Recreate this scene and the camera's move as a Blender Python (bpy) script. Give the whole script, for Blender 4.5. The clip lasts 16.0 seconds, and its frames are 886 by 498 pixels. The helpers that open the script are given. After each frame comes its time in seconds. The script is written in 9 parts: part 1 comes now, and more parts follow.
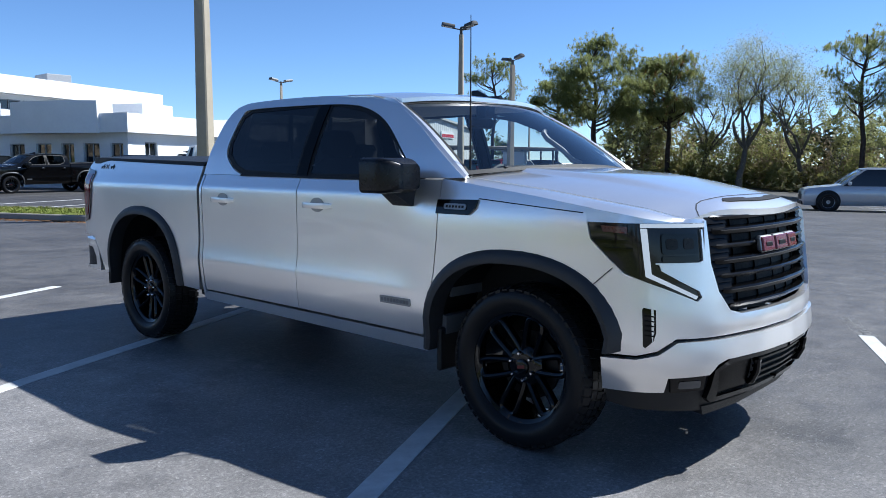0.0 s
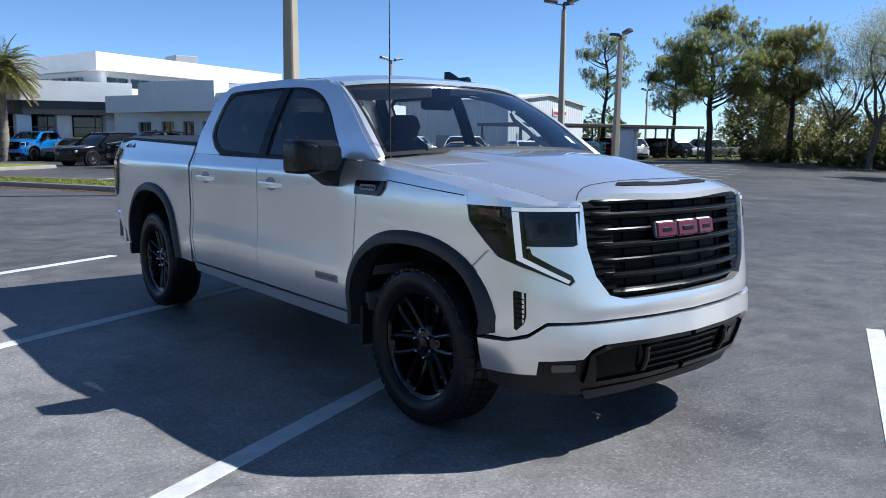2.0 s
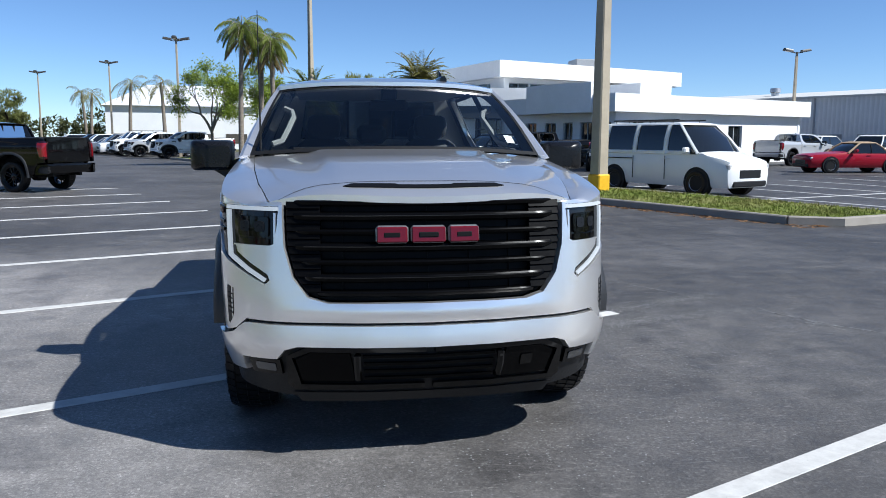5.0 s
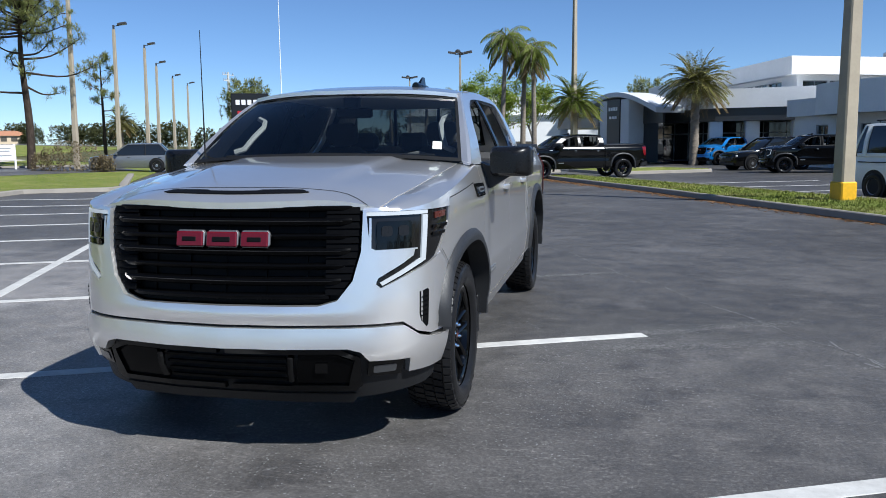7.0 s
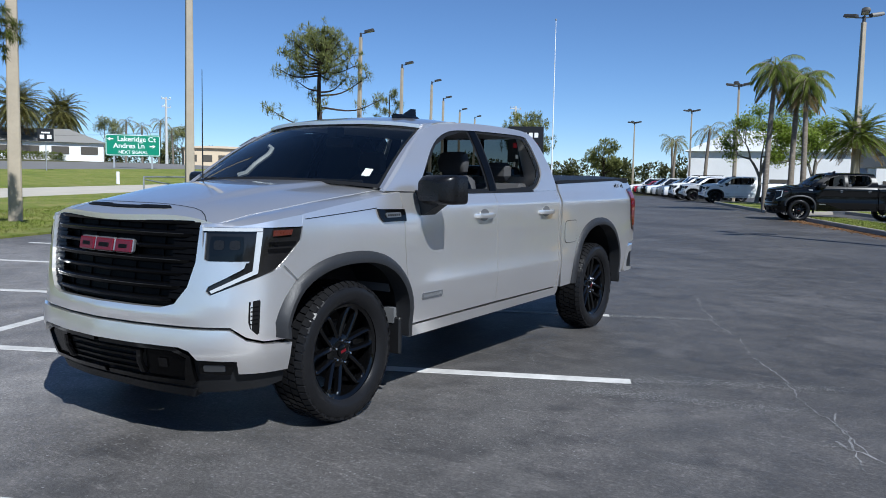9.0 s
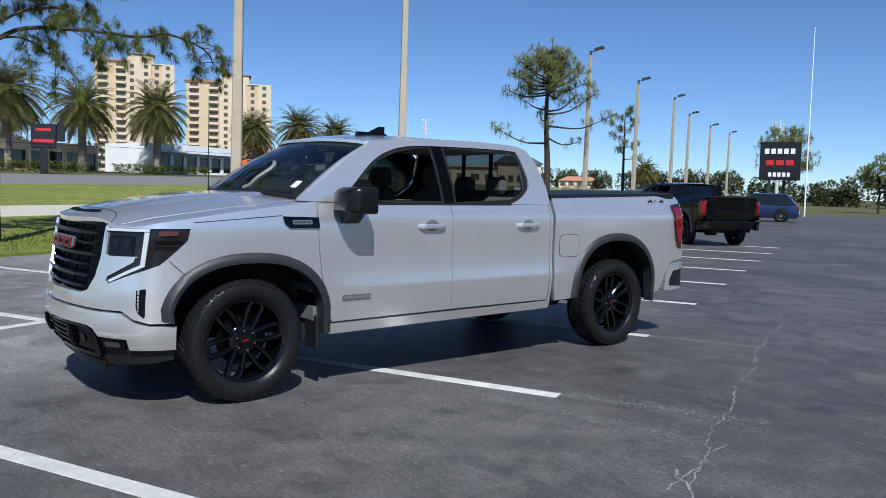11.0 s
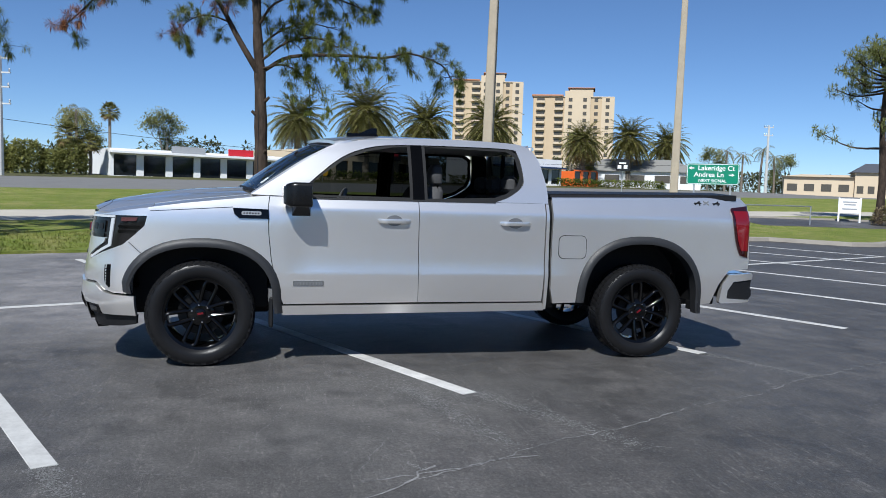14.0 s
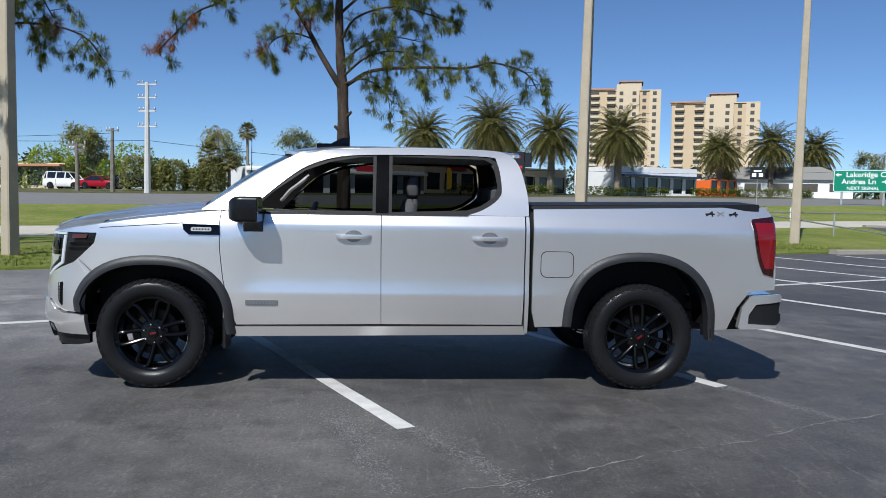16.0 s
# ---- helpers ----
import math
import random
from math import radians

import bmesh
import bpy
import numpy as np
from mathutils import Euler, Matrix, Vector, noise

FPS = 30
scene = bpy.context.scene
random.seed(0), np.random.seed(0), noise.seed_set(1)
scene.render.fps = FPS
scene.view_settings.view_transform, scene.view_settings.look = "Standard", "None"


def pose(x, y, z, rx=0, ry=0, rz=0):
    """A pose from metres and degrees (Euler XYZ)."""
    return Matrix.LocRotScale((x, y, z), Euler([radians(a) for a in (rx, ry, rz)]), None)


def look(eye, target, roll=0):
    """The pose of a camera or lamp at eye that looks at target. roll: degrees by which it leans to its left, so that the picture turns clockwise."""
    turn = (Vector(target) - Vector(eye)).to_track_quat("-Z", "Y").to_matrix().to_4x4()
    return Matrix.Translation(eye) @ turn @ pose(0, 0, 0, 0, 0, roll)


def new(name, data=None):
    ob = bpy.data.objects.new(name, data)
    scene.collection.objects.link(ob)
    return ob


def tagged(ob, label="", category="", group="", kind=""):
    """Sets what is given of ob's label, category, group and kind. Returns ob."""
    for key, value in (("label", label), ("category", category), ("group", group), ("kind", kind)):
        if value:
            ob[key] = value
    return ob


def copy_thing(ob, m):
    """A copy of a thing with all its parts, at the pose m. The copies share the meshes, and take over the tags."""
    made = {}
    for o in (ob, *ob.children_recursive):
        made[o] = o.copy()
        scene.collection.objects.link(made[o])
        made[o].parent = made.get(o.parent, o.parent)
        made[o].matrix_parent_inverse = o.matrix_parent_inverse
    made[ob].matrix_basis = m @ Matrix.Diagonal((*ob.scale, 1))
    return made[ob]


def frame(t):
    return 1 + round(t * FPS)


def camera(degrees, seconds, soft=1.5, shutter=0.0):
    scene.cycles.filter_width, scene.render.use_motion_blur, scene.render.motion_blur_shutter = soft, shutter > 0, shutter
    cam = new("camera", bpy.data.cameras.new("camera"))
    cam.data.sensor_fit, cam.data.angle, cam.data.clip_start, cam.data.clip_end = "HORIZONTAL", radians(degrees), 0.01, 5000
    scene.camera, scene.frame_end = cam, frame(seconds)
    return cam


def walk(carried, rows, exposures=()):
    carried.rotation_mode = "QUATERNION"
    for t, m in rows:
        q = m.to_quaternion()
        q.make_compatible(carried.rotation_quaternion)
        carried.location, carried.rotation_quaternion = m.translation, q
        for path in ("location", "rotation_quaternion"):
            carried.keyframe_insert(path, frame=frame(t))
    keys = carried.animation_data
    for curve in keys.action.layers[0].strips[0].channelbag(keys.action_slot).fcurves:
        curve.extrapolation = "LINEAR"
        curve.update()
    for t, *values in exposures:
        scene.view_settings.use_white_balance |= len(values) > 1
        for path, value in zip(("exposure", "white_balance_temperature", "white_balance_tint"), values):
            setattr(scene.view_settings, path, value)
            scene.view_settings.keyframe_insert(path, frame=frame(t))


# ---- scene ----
cam = camera(58.5, 16.0, soft=0.9)
PATH = [
    (0, (-4.072, -4.165, 1.428), (-2.591, -2.838, 1.212), 0.2),
    (0.5, (-4.067, -4.199, 1.431), (-2.607, -2.85, 1.205), -0.1),
    (1, (-3.968, -4.378, 1.436), (-2.551, -2.988, 1.192), -0.1),
    (1.5, (-3.734, -4.725, 1.458), (-2.385, -3.273, 1.195), 0.0),
    (2, (-3.364, -5.003, 1.458), (-2.105, -3.473, 1.185), 0.4),
    (2.5, (-3.003, -5.363, 1.467), (-1.858, -3.747, 1.194), 0.8),
    (3, (-2.591, -5.676, 1.49), (-1.579, -3.972, 1.22), 1.0),
    (3.5, (-2.067, -5.876, 1.506), (-1.208, -4.09, 1.237), 0.9),
    (4, (-1.578, -6.109, 1.51), (-0.883, -4.253, 1.24), 0.7),
    (4.2, (-1.375, -6.159, 1.497), (-0.752, -4.279, 1.223), 0.6),
    (6.3, (0.984, -6.304, 1.463), (0.805, -4.33, 1.192), -0.4),
    (6.5, (1.205, -6.269, 1.481), (0.957, -4.303, 1.212), -0.5),
    (7, (1.775, -6.114, 1.462), (1.349, -4.178, 1.203), -0.6),
    (7.5, (2.362, -6.025, 1.456), (1.76, -4.133, 1.212), -0.4),
    (8, (2.879, -5.811, 1.429), (2.104, -3.981, 1.205), 0.0),
    (8.5, (3.396, -5.613, 1.437), (2.455, -3.859, 1.236), 0.5),
    (9, (3.906, -5.392, 1.44), (2.818, -3.724, 1.26), 1.0),
    (9.5, (4.385, -5.098, 1.451), (3.164, -3.522, 1.291), 1.5),
    (9.7, (4.629, -4.963, 1.431), (3.343, -3.439, 1.276), 1.6),
    (11.8, (6.413, -3.518, 1.454), (4.721, -2.463, 1.311), 1.6),
    (12, (6.561, -3.368, 1.436), (4.835, -2.368, 1.295), 1.8),
    (12.5, (6.889, -2.933, 1.448), (5.087, -2.079, 1.3), 2.0),
    (13, (7.056, -2.444, 1.446), (5.196, -1.725, 1.296), 2.1),
    (13.5, (7.243, -1.957, 1.435), (5.337, -1.371, 1.286), 2.1),
    (14, (7.296, -1.488, 1.417), (5.358, -1.017, 1.273), 1.8),
    (14.5, (7.304, -1.037, 1.423), (5.342, -0.671, 1.287), 1.7),
    (15, (7.245, -0.638, 1.447), (5.268, -0.368, 1.319), 1.6),
    (15.5, (7.071, -0.34, 1.445), (5.084, -0.15, 1.324), 1.4),
    (16, (6.957, -0.087, 1.448), (4.965, 0.045, 1.327), 1.1),
]
walk(cam, [(t, look(eye, target, roll)) for t, eye, target, roll in PATH], [(0.0, 0.82, 5650, 8), (2.5, 0.72, 5750, 8), (7.0, 0.46, 5850, 8), (9.0, 0.30, 5700, 8), (12.5, 0.27, 5800, 8), (16.0, 0.21, 5900, 8)])

# ---- light ----
SUN = Vector((0.826, -0.45, 1.0)).normalized()
world = bpy.data.worlds.new("world")
scene.world = world
world.use_nodes = True
_nt = world.node_tree
_sky = _nt.nodes.new("ShaderNodeTexSky")
_sky.sky_type = "NISHITA"
_sky.sun_disc = False
_sky.sun_elevation = math.asin(SUN.z)
_sky.sun_rotation = math.atan2(SUN.x, SUN.y)
_sky.air_density, _sky.dust_density, _sky.ozone_density = 0.66, 0.0, 5.5
_nt.nodes["Background"].inputs["Strength"].default_value = 0.085
_nt.links.new(_sky.outputs["Color"], _nt.nodes["Background"].inputs["Color"])
sun_lamp = new("sun", bpy.data.lights.new("sun", "SUN"))
sun_lamp.data.energy, sun_lamp.data.angle, sun_lamp.data.color = 5.0, radians(0.53), (1.0, 0.95, 0.87)
sun_lamp.matrix_basis = look(SUN * 60, (0, 0, 0))

# ---- materials ----
class Mat:
    """A node material with a few shortcuts."""

    def __init__(self, name):
        self.m = bpy.data.materials.new(name)
        self.m.use_nodes = True
        self.nt = self.m.node_tree
        self.b = self.nt.nodes["Principled BSDF"]
        self.co = self.n("ShaderNodeTexCoord").outputs["Object"]

    def n(self, kind, **kw):
        nd = self.nt.nodes.new(kind)
        for k, v in kw.items():
            nd.inputs[k].default_value = v
        return nd

    def link(self, a, b):
        self.nt.links.new(a, b)

    def noise(self, scale, detail=4.0, rough=0.55, stretch=None, src=None):
        nd = self.n("ShaderNodeTexNoise", Scale=scale, Detail=detail, Roughness=rough)
        co = src or self.co
        if stretch:
            mp = self.n("ShaderNodeMapping", Scale=stretch)
            self.link(co, mp.inputs["Vector"])
            co = mp.outputs["Vector"]
        self.link(co, nd.inputs["Vector"])
        return nd.outputs["Fac"]

    def ramp(self, fac, *stops):
        nd = self.n("ShaderNodeValToRGB")
        el = nd.color_ramp.elements
        while len(el) < len(stops):
            el.new(0.5)
        for e, (p, c) in zip(el, stops):
            e.position = p
            e.color = (*c, 1) if isinstance(c, tuple) else (c, c, c, 1)
        self.link(fac, nd.inputs["Fac"])
        return nd.outputs["Color"]

    def mix(self, fac, a, b, kind="MIX"):
        nd = self.nt.nodes.new("ShaderNodeMix")
        nd.data_type, nd.blend_type = "RGBA", kind
        for sock, v in ((nd.inputs["Factor"], fac), (nd.inputs["A"], a), (nd.inputs["B"], b)):
            if isinstance(v, (int, float)):
                sock.default_value = v if sock == nd.inputs["Factor"] else (v, v, v, 1)
            elif isinstance(v, tuple):
                sock.default_value = (*v, 1)
            else:
                self.link(v, sock)
        return nd.outputs["Result"]

    def math(self, op, a, b=0.0):
        nd = self.nt.nodes.new("ShaderNodeMath")
        nd.operation = op
        for i, v in enumerate((a, b)):
            if isinstance(v, (int, float)):
                nd.inputs[i].default_value = v
            else:
                self.link(v, nd.inputs[i])
        return nd.outputs[0]

    def put(self, **kw):
        for k, v in kw.items():
            sock = self.b.inputs[k.replace("_", " ")]
            if isinstance(v, tuple):
                sock.default_value = (*v, 1)
            elif isinstance(v, (int, float)):
                sock.default_value = v
            else:
                self.link(v, sock)
        return self

    def bump(self, height, strength=0.3, distance=0.01):
        nd = self.n("ShaderNodeBump", Strength=strength, Distance=distance)
        self.link(height, nd.inputs["Height"])
        self.link(nd.outputs["Normal"], self.b.inputs["Normal"])
        return self

    def rnd(self):
        return self.n("ShaderNodeObjectInfo").outputs["Random"]

    def island(self):
        return self.n("ShaderNodeNewGeometry").outputs["Random Per Island"]


def simple(name, color, rough=0.5, metal=0.0, var=0.12, scale=9.0, bump=0.0, bscale=60.0, coat=0.0, spec=0.5):
    """A surface of one colour with mottling at two scales."""
    m = Mat(name)
    f = m.noise(scale, 5.0)
    g = m.noise(scale * 9, 3.0)
    mixed = m.mix(0.35, f, g)
    lo, hi = tuple(c * (1 - var) for c in color), tuple(min(1, c * (1 + var)) for c in color)
    m.put(Base_Color=m.ramp(mixed, (0.3, lo), (0.7, hi)), Metallic=metal, Coat_Weight=coat, Specular_IOR_Level=spec)
    r = m.ramp(g, (0.3, max(0.02, rough * 0.85)), (0.7, min(1, rough * 1.12)))
    m.put(Roughness=r)
    if bump:
        m.bump(m.noise(bscale, 4.0), bump, 0.01)
    return m.m


def car_paint(name, color, metal=0.0, rough=0.3):
    m = Mat(name)
    fl = m.noise(900.0, 2.0)
    big = m.noise(1.3, 3.0)
    lo, hi = tuple(c * 0.93 for c in color), tuple(min(1, c * 1.05) for c in color)
    m.put(Base_Color=m.mix(0.5, m.ramp(fl, (0.35, lo), (0.65, hi)), m.ramp(big, (0.3, lo), (0.7, hi))), Metallic=metal, Roughness=rough)
    m.put(Coat_Weight=1.0 if metal else 0.4, Coat_Roughness=0.03, Specular_IOR_Level=0.5 if metal else 0.1)
    return m.m


def glass(name, tint, ior=1.5):
    """A tinted pane: light passes straight through it, dimmed, under a clear reflection."""
    m = Mat(name)
    nt = m.nt
    out = nt.nodes["Material Output"]
    tr = m.n("ShaderNodeBsdfTransparent")
    tr.inputs["Color"].default_value = (*tint, 1)
    gl = m.n("ShaderNodeBsdfGlossy")
    gl.inputs["Roughness"].default_value = 0.01
    fr = m.n("ShaderNodeFresnel", IOR=ior)
    mx = nt.nodes.new("ShaderNodeMixShader")
    m.link(fr.outputs[0], mx.inputs[0])
    m.link(tr.outputs[0], mx.inputs[1])
    m.link(gl.outputs[0], mx.inputs[2])
    m.link(mx.outputs[0], out.inputs["Surface"])
    return m.m


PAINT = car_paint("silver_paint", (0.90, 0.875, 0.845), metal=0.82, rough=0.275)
BLACKPAINT = car_paint("black_paint", (0.003, 0.003, 0.0033), rough=0.12)
WHITEPAINT = car_paint("white_paint", (0.78, 0.78, 0.77))
BLUEPAINT = car_paint("blue_paint", (0.01, 0.17, 0.50), 0.3)
REDPAINT = car_paint("red_paint", (0.30, 0.008, 0.022))
GREYPAINT = car_paint("grey_paint", (0.16, 0.17, 0.18), 0.4)
LIGHTPAINT = car_paint("light_silver_paint", (0.55, 0.56, 0.57), 0.4)
TEALPAINT = car_paint("teal_paint", (0.01, 0.12, 0.14), 0.3)
NAVYPAINT = car_paint("navy_paint", (0.01, 0.025, 0.09), 0.3)
PLASTIC = simple("black_plastic", (0.009, 0.0092, 0.010), 0.5, spec=0.35, bump=0.12, bscale=420)
FLAREMAT = simple("flare_plastic", (0.019, 0.0195, 0.021), 0.5, bump=0.12, bscale=420)
GLOSSBLACK = simple("gloss_black", (0.002, 0.002, 0.0022), 0.07, spec=0.34)
RIMBLACK = simple("rim_black", (0.002, 0.002, 0.0022), 0.08, spec=0.38)
RUBBER = simple("rubber", (0.011, 0.011, 0.0118), 0.32, spec=0.18, bump=0.10, bscale=120, scale=14)
SEAL = simple("seal_rubber", (0.007, 0.007, 0.0075), 0.6, spec=0.3)
PITCH = simple("pitch_black_plastic", (0.003, 0.003, 0.0033), 0.6, spec=0.15)
SATIN = simple("satin_metal", (0.28, 0.285, 0.29), 0.38, 0.8)
GLINTMETAL = simple("glint_metal", (0.10, 0.102, 0.105), 0.12, 1.0)
PLATEINK = simple("plate_ink", (0.16, 0.165, 0.17), 0.5)
# body silver darkened, the shading of the handle dish put into the colour
DISHSHADE = simple("handle_dish_shade", (0.34, 0.335, 0.33), 0.35, 0.8)
DARKSTEEL = simple("dark_steel", (0.022, 0.022, 0.023), 0.45, 0.8)
CHROME = simple("chrome", (0.75, 0.76, 0.78), 0.12, 1.0, 0.04)
STEEL = simple("steel", (0.42, 0.43, 0.44), 0.35, 1.0)
EMBLEMRED = simple("emblem_red", (0.11, 0.004, 0.009), 0.2)
LENSDARK = simple("lamp_housing", (0.010, 0.0095, 0.0095), 0.08, spec=0.4)
LENSAMBER = simple("amber_reflector", (0.075, 0.014, 0.006), 0.3, coat=0.6)
LENSRED = simple("tail_lens_red", (0.17, 0.005, 0.009), 0.10, coat=0.6)
LENSDARKRED = simple("tail_lens_dark", (0.022, 0.002, 0.003), 0.10, coat=1.0)
LAMPLENS = simple("lamp_lens_grey", (0.010, 0.0105, 0.012), 0.30, spec=0.25)
FOGLENS = simple("fog_lens_clear", (0.075, 0.077, 0.08), 0.15, 0.5, coat=0.6)
DRL = simple("light_bar", (0.26, 0.27, 0.28), 0.25)
DRL.node_tree.nodes["Principled BSDF"].inputs["Emission Color"].default_value = (0.92, 0.97, 1.0, 1)
DRL.node_tree.nodes["Principled BSDF"].inputs["Emission Strength"].default_value = 0.26
REARGLASS = glass("rear_glass", (0.11, 0.12, 0.12))
GLASS = glass("windshield_glass", (0.72, 0.78, 0.76), 1.75)
TINT = glass("tinted_glass", (0.045, 0.05, 0.055))
FRONTTINT = glass("front_side_glass", (0.13, 0.14, 0.14))
DARKGLASS = simple("dark_car_glass", (0.010, 0.012, 0.014), 0.04, coat=0.4)
SEATMAT = simple("seat_cloth", (0.05, 0.05, 0.052), 0.8, bump=0.2, bscale=300)
DASHMAT = simple("dash_plastic", (0.125, 0.127, 0.13), 0.6, spec=0.3)
TRIMGREY = simple("light_trim", (0.42, 0.42, 0.42), 0.5)
PAPER = simple("paper", (0.75, 0.75, 0.74), 0.7)


def asphalt_mat():
    m = Mat("asphalt")
    grain = m.mix(0.5, m.noise(150.0, 3.0, 0.7), m.noise(48.0, 4.0, 0.75))
    mid = m.noise(3.2, 6.0, 0.65)
    big = m.noise(0.22, 5.0, 0.6)
    base = m.ramp(grain, (0.30, (0.034, 0.0345, 0.036)), (0.52, (0.066, 0.067, 0.069)), (0.76, (0.13, 0.13, 0.132)))
    # stones of the aggregate, each of its own shade
    vor = m.n("ShaderNodeTexVoronoi", Scale=85.0)
    m.link(m.co, vor.inputs["Vector"])
    stone = m.n("ShaderNodeSeparateColor")
    m.link(vor.outputs["Color"], stone.inputs["Color"])
    shade = m.ramp(stone.outputs[0], (0.0, 0.62), (0.7, 1.0), (0.93, 1.2), (1.0, 1.8))
    base = m.mix(0.6, base, shade, "MULTIPLY")
    base = m.mix(1.0, base, m.ramp(big, (0.36, 0.78), (0.62, 1.35)), "MULTIPLY")
    base = m.mix(1.0, base, m.ramp(mid, (0.30, 0.75), (0.72, 1.3)), "MULTIPLY")
    # chalky wear with frayed edges, and sealed dark areas
    chalk = m.math("MULTIPLY", m.ramp(m.noise(0.6, 8.0, 0.74), (0.52, 0.0), (0.64, 1.0)), m.ramp(m.noise(30.0, 4.0, 0.8), (0.38, 0.15), (0.62, 1.0)))
    base = m.mix(m.math("MULTIPLY", chalk, 0.45), base, (0.19, 0.19, 0.192))
    base = m.mix(m.ramp(m.noise(1.3, 7.0, 0.7), (0.54, 0.0), (0.64, 0.5)), base, (0.030, 0.031, 0.034))
    # the bay before the passenger side is bleached, the drive lane is darker
    xyz = m.n("ShaderNodeSeparateXYZ")
    m.link(m.co, xyz.inputs["Vector"])
    fray = m.noise(0.7, 6.0, 0.7)
    gx = m.math("ADD", m.math("MULTIPLY", xyz.outputs["X"], 0.20), m.math("MULTIPLY", fray, 0.55))
    gy = m.math("ADD", m.math("MULTIPLY", xyz.outputs["Y"], 0.10), m.math("MULTIPLY", fray, 0.40))
    bleach = m.math("MULTIPLY", m.ramp(gx, (0.02, 1.0), (0.34, 0.0)), m.ramp(gy, (0.35, 1.0), (0.75, 0.0)))
    base = m.mix(bleach, base, m.mix(1.0, base, 2.35, "MULTIPLY"))
    lane = m.ramp(m.math("ADD", m.math("MULTIPLY", xyz.outputs["X"], 0.10), m.math("MULTIPLY", fray, 0.4)), (0.60, 0.0), (0.95, 1.0))
    base = m.mix(lane, base, m.mix(1.0, base, 0.76, "MULTIPLY"))
    # short pale scratches in two directions
    for turn, sc in ((0.5, 2.2), (2.0, 1.7), (1.2, 1.3), (2.7, 2.6)):
        mp = m.n("ShaderNodeMapping", Rotation=(0, 0, turn), Scale=(0.35, 5.0, 1.0))
        m.link(m.co, mp.inputs["Vector"])
        line = m.noise(sc, 2.0, 0.5, src=mp.outputs["Vector"])
        thin = m.ramp(line, (0.600, 0.0), (0.609, 1.0), (0.618, 0.0))
        base = m.mix(m.math("MULTIPLY", thin, m.ramp(m.noise(22.0, 4.0, 0.8), (0.46, 0.0), (0.62, 0.5))), base, (0.24, 0.24, 0.24))
    peb = m.noise(420.0, 2.0, 0.8)
    base = m.mix(m.ramp(peb, (0.66, 0.0), (0.78, 0.30)), base, (0.26, 0.26, 0.26))
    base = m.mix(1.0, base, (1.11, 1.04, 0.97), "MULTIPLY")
    m.put(Base_Color=base, Roughness=m.ramp(mid, (0.3, 0.48), (0.7, 0.66)), Specular_IOR_Level=0.3)
    m.bump(m.mix(0.5, grain, peb), 0.4, 0.006)
    return m.m


def grass_mat(name, a, b, dry):
    m = Mat(name)
    f, g, h = m.noise(60, 4.0, 0.7), m.noise(1.2, 5.0), m.noise(0.25, 3.0)
    c = m.ramp(f, (0.3, a), (0.7, b))
    c = m.mix(m.ramp(g, (0.42, 0.0), (0.66, 0.85)), c, dry)
    c = m.mix(m.ramp(h, (0.4, 0.0), (0.65, 0.55)), c, a)
    c = m.mix(m.ramp(m.noise(9.0, 5.0, 0.7), (0.50, 0.0), (0.70, 0.7)), c, tuple(q * 0.45 for q in a))
    m.put(Base_Color=c, Roughness=0.85, Specular_IOR_Level=0.2)
    m.bump(f, 0.9, 0.04)
    return m.m


def leaf_mat(name, a, b, rough=0.55, trans=0.4):
    m = Mat(name)
    i = m.island()
    c = m.ramp(i, (0.0, a), (1.0, b))
    c = m.mix(0.35, c, m.ramp(m.noise(0.6, 3.0), (0.3, a), (0.7, b)))
    m.put(Base_Color=c, Roughness=rough, Specular_IOR_Level=0.3)
    out = m.nt.nodes["Material Output"]
    tl = m.n("ShaderNodeBsdfTranslucent")
    m.link(c, tl.inputs["Color"])
    mx = m.nt.nodes.new("ShaderNodeMixShader")
    mx.inputs[0].default_value = trans
    m.link(m.b.outputs[0], mx.inputs[1])
    m.link(tl.outputs[0], mx.inputs[2])
    m.link(mx.outputs[0], out.inputs["Surface"])
    return m.m


def bark_mat(name, a, b, ring=0.0):
    m = Mat(name)
    f = m.noise(7.0, 6.0, 0.7, stretch=(1, 1, 0.35 if not ring else 3.0))
    m.put(Base_Color=m.ramp(f, (0.3, a), (0.7, b)), Roughness=0.9, Specular_IOR_Level=0.15)
    m.bump(f, 0.8, 0.03)
    return m.m


def stripe_mat():
    m = Mat("road_paint")
    f, g = m.noise(120, 4.0, 0.75), m.noise(6.0, 5.0, 0.7)
    c = m.ramp(g, (0.30, (0.395, 0.386, 0.370)), (0.65, (0.554, 0.546, 0.521)))
    c = m.mix(m.ramp(f, (0.62, 0.0), (0.78, 0.7)), c, (0.14, 0.14, 0.145))
    m.put(Base_Color=c, Roughness=0.75)
    m.bump(f, 0.3, 0.004)
    return m.m


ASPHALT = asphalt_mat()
STRIPE = stripe_mat()
GRASS = grass_mat("grass", (0.12, 0.165, 0.022), (0.25, 0.285, 0.055), (0.31, 0.28, 0.10))
GRASSDRY = grass_mat("scrub_ground", (0.06, 0.07, 0.025), (0.12, 0.12, 0.05), (0.20, 0.17, 0.09))
CONCRETE = simple("concrete", (0.27, 0.245, 0.21), 0.85, bump=0.3, bscale=40, scale=2.0, var=0.16)
PATHMAT = simple("path_concrete", (0.46, 0.42, 0.35), 0.9, bump=0.2, bscale=30, scale=0.8, var=0.12)
POLECONC = simple("pole_concrete", (0.37, 0.315, 0.235), 0.85, bump=0.25, bscale=50, scale=1.5, var=0.15)
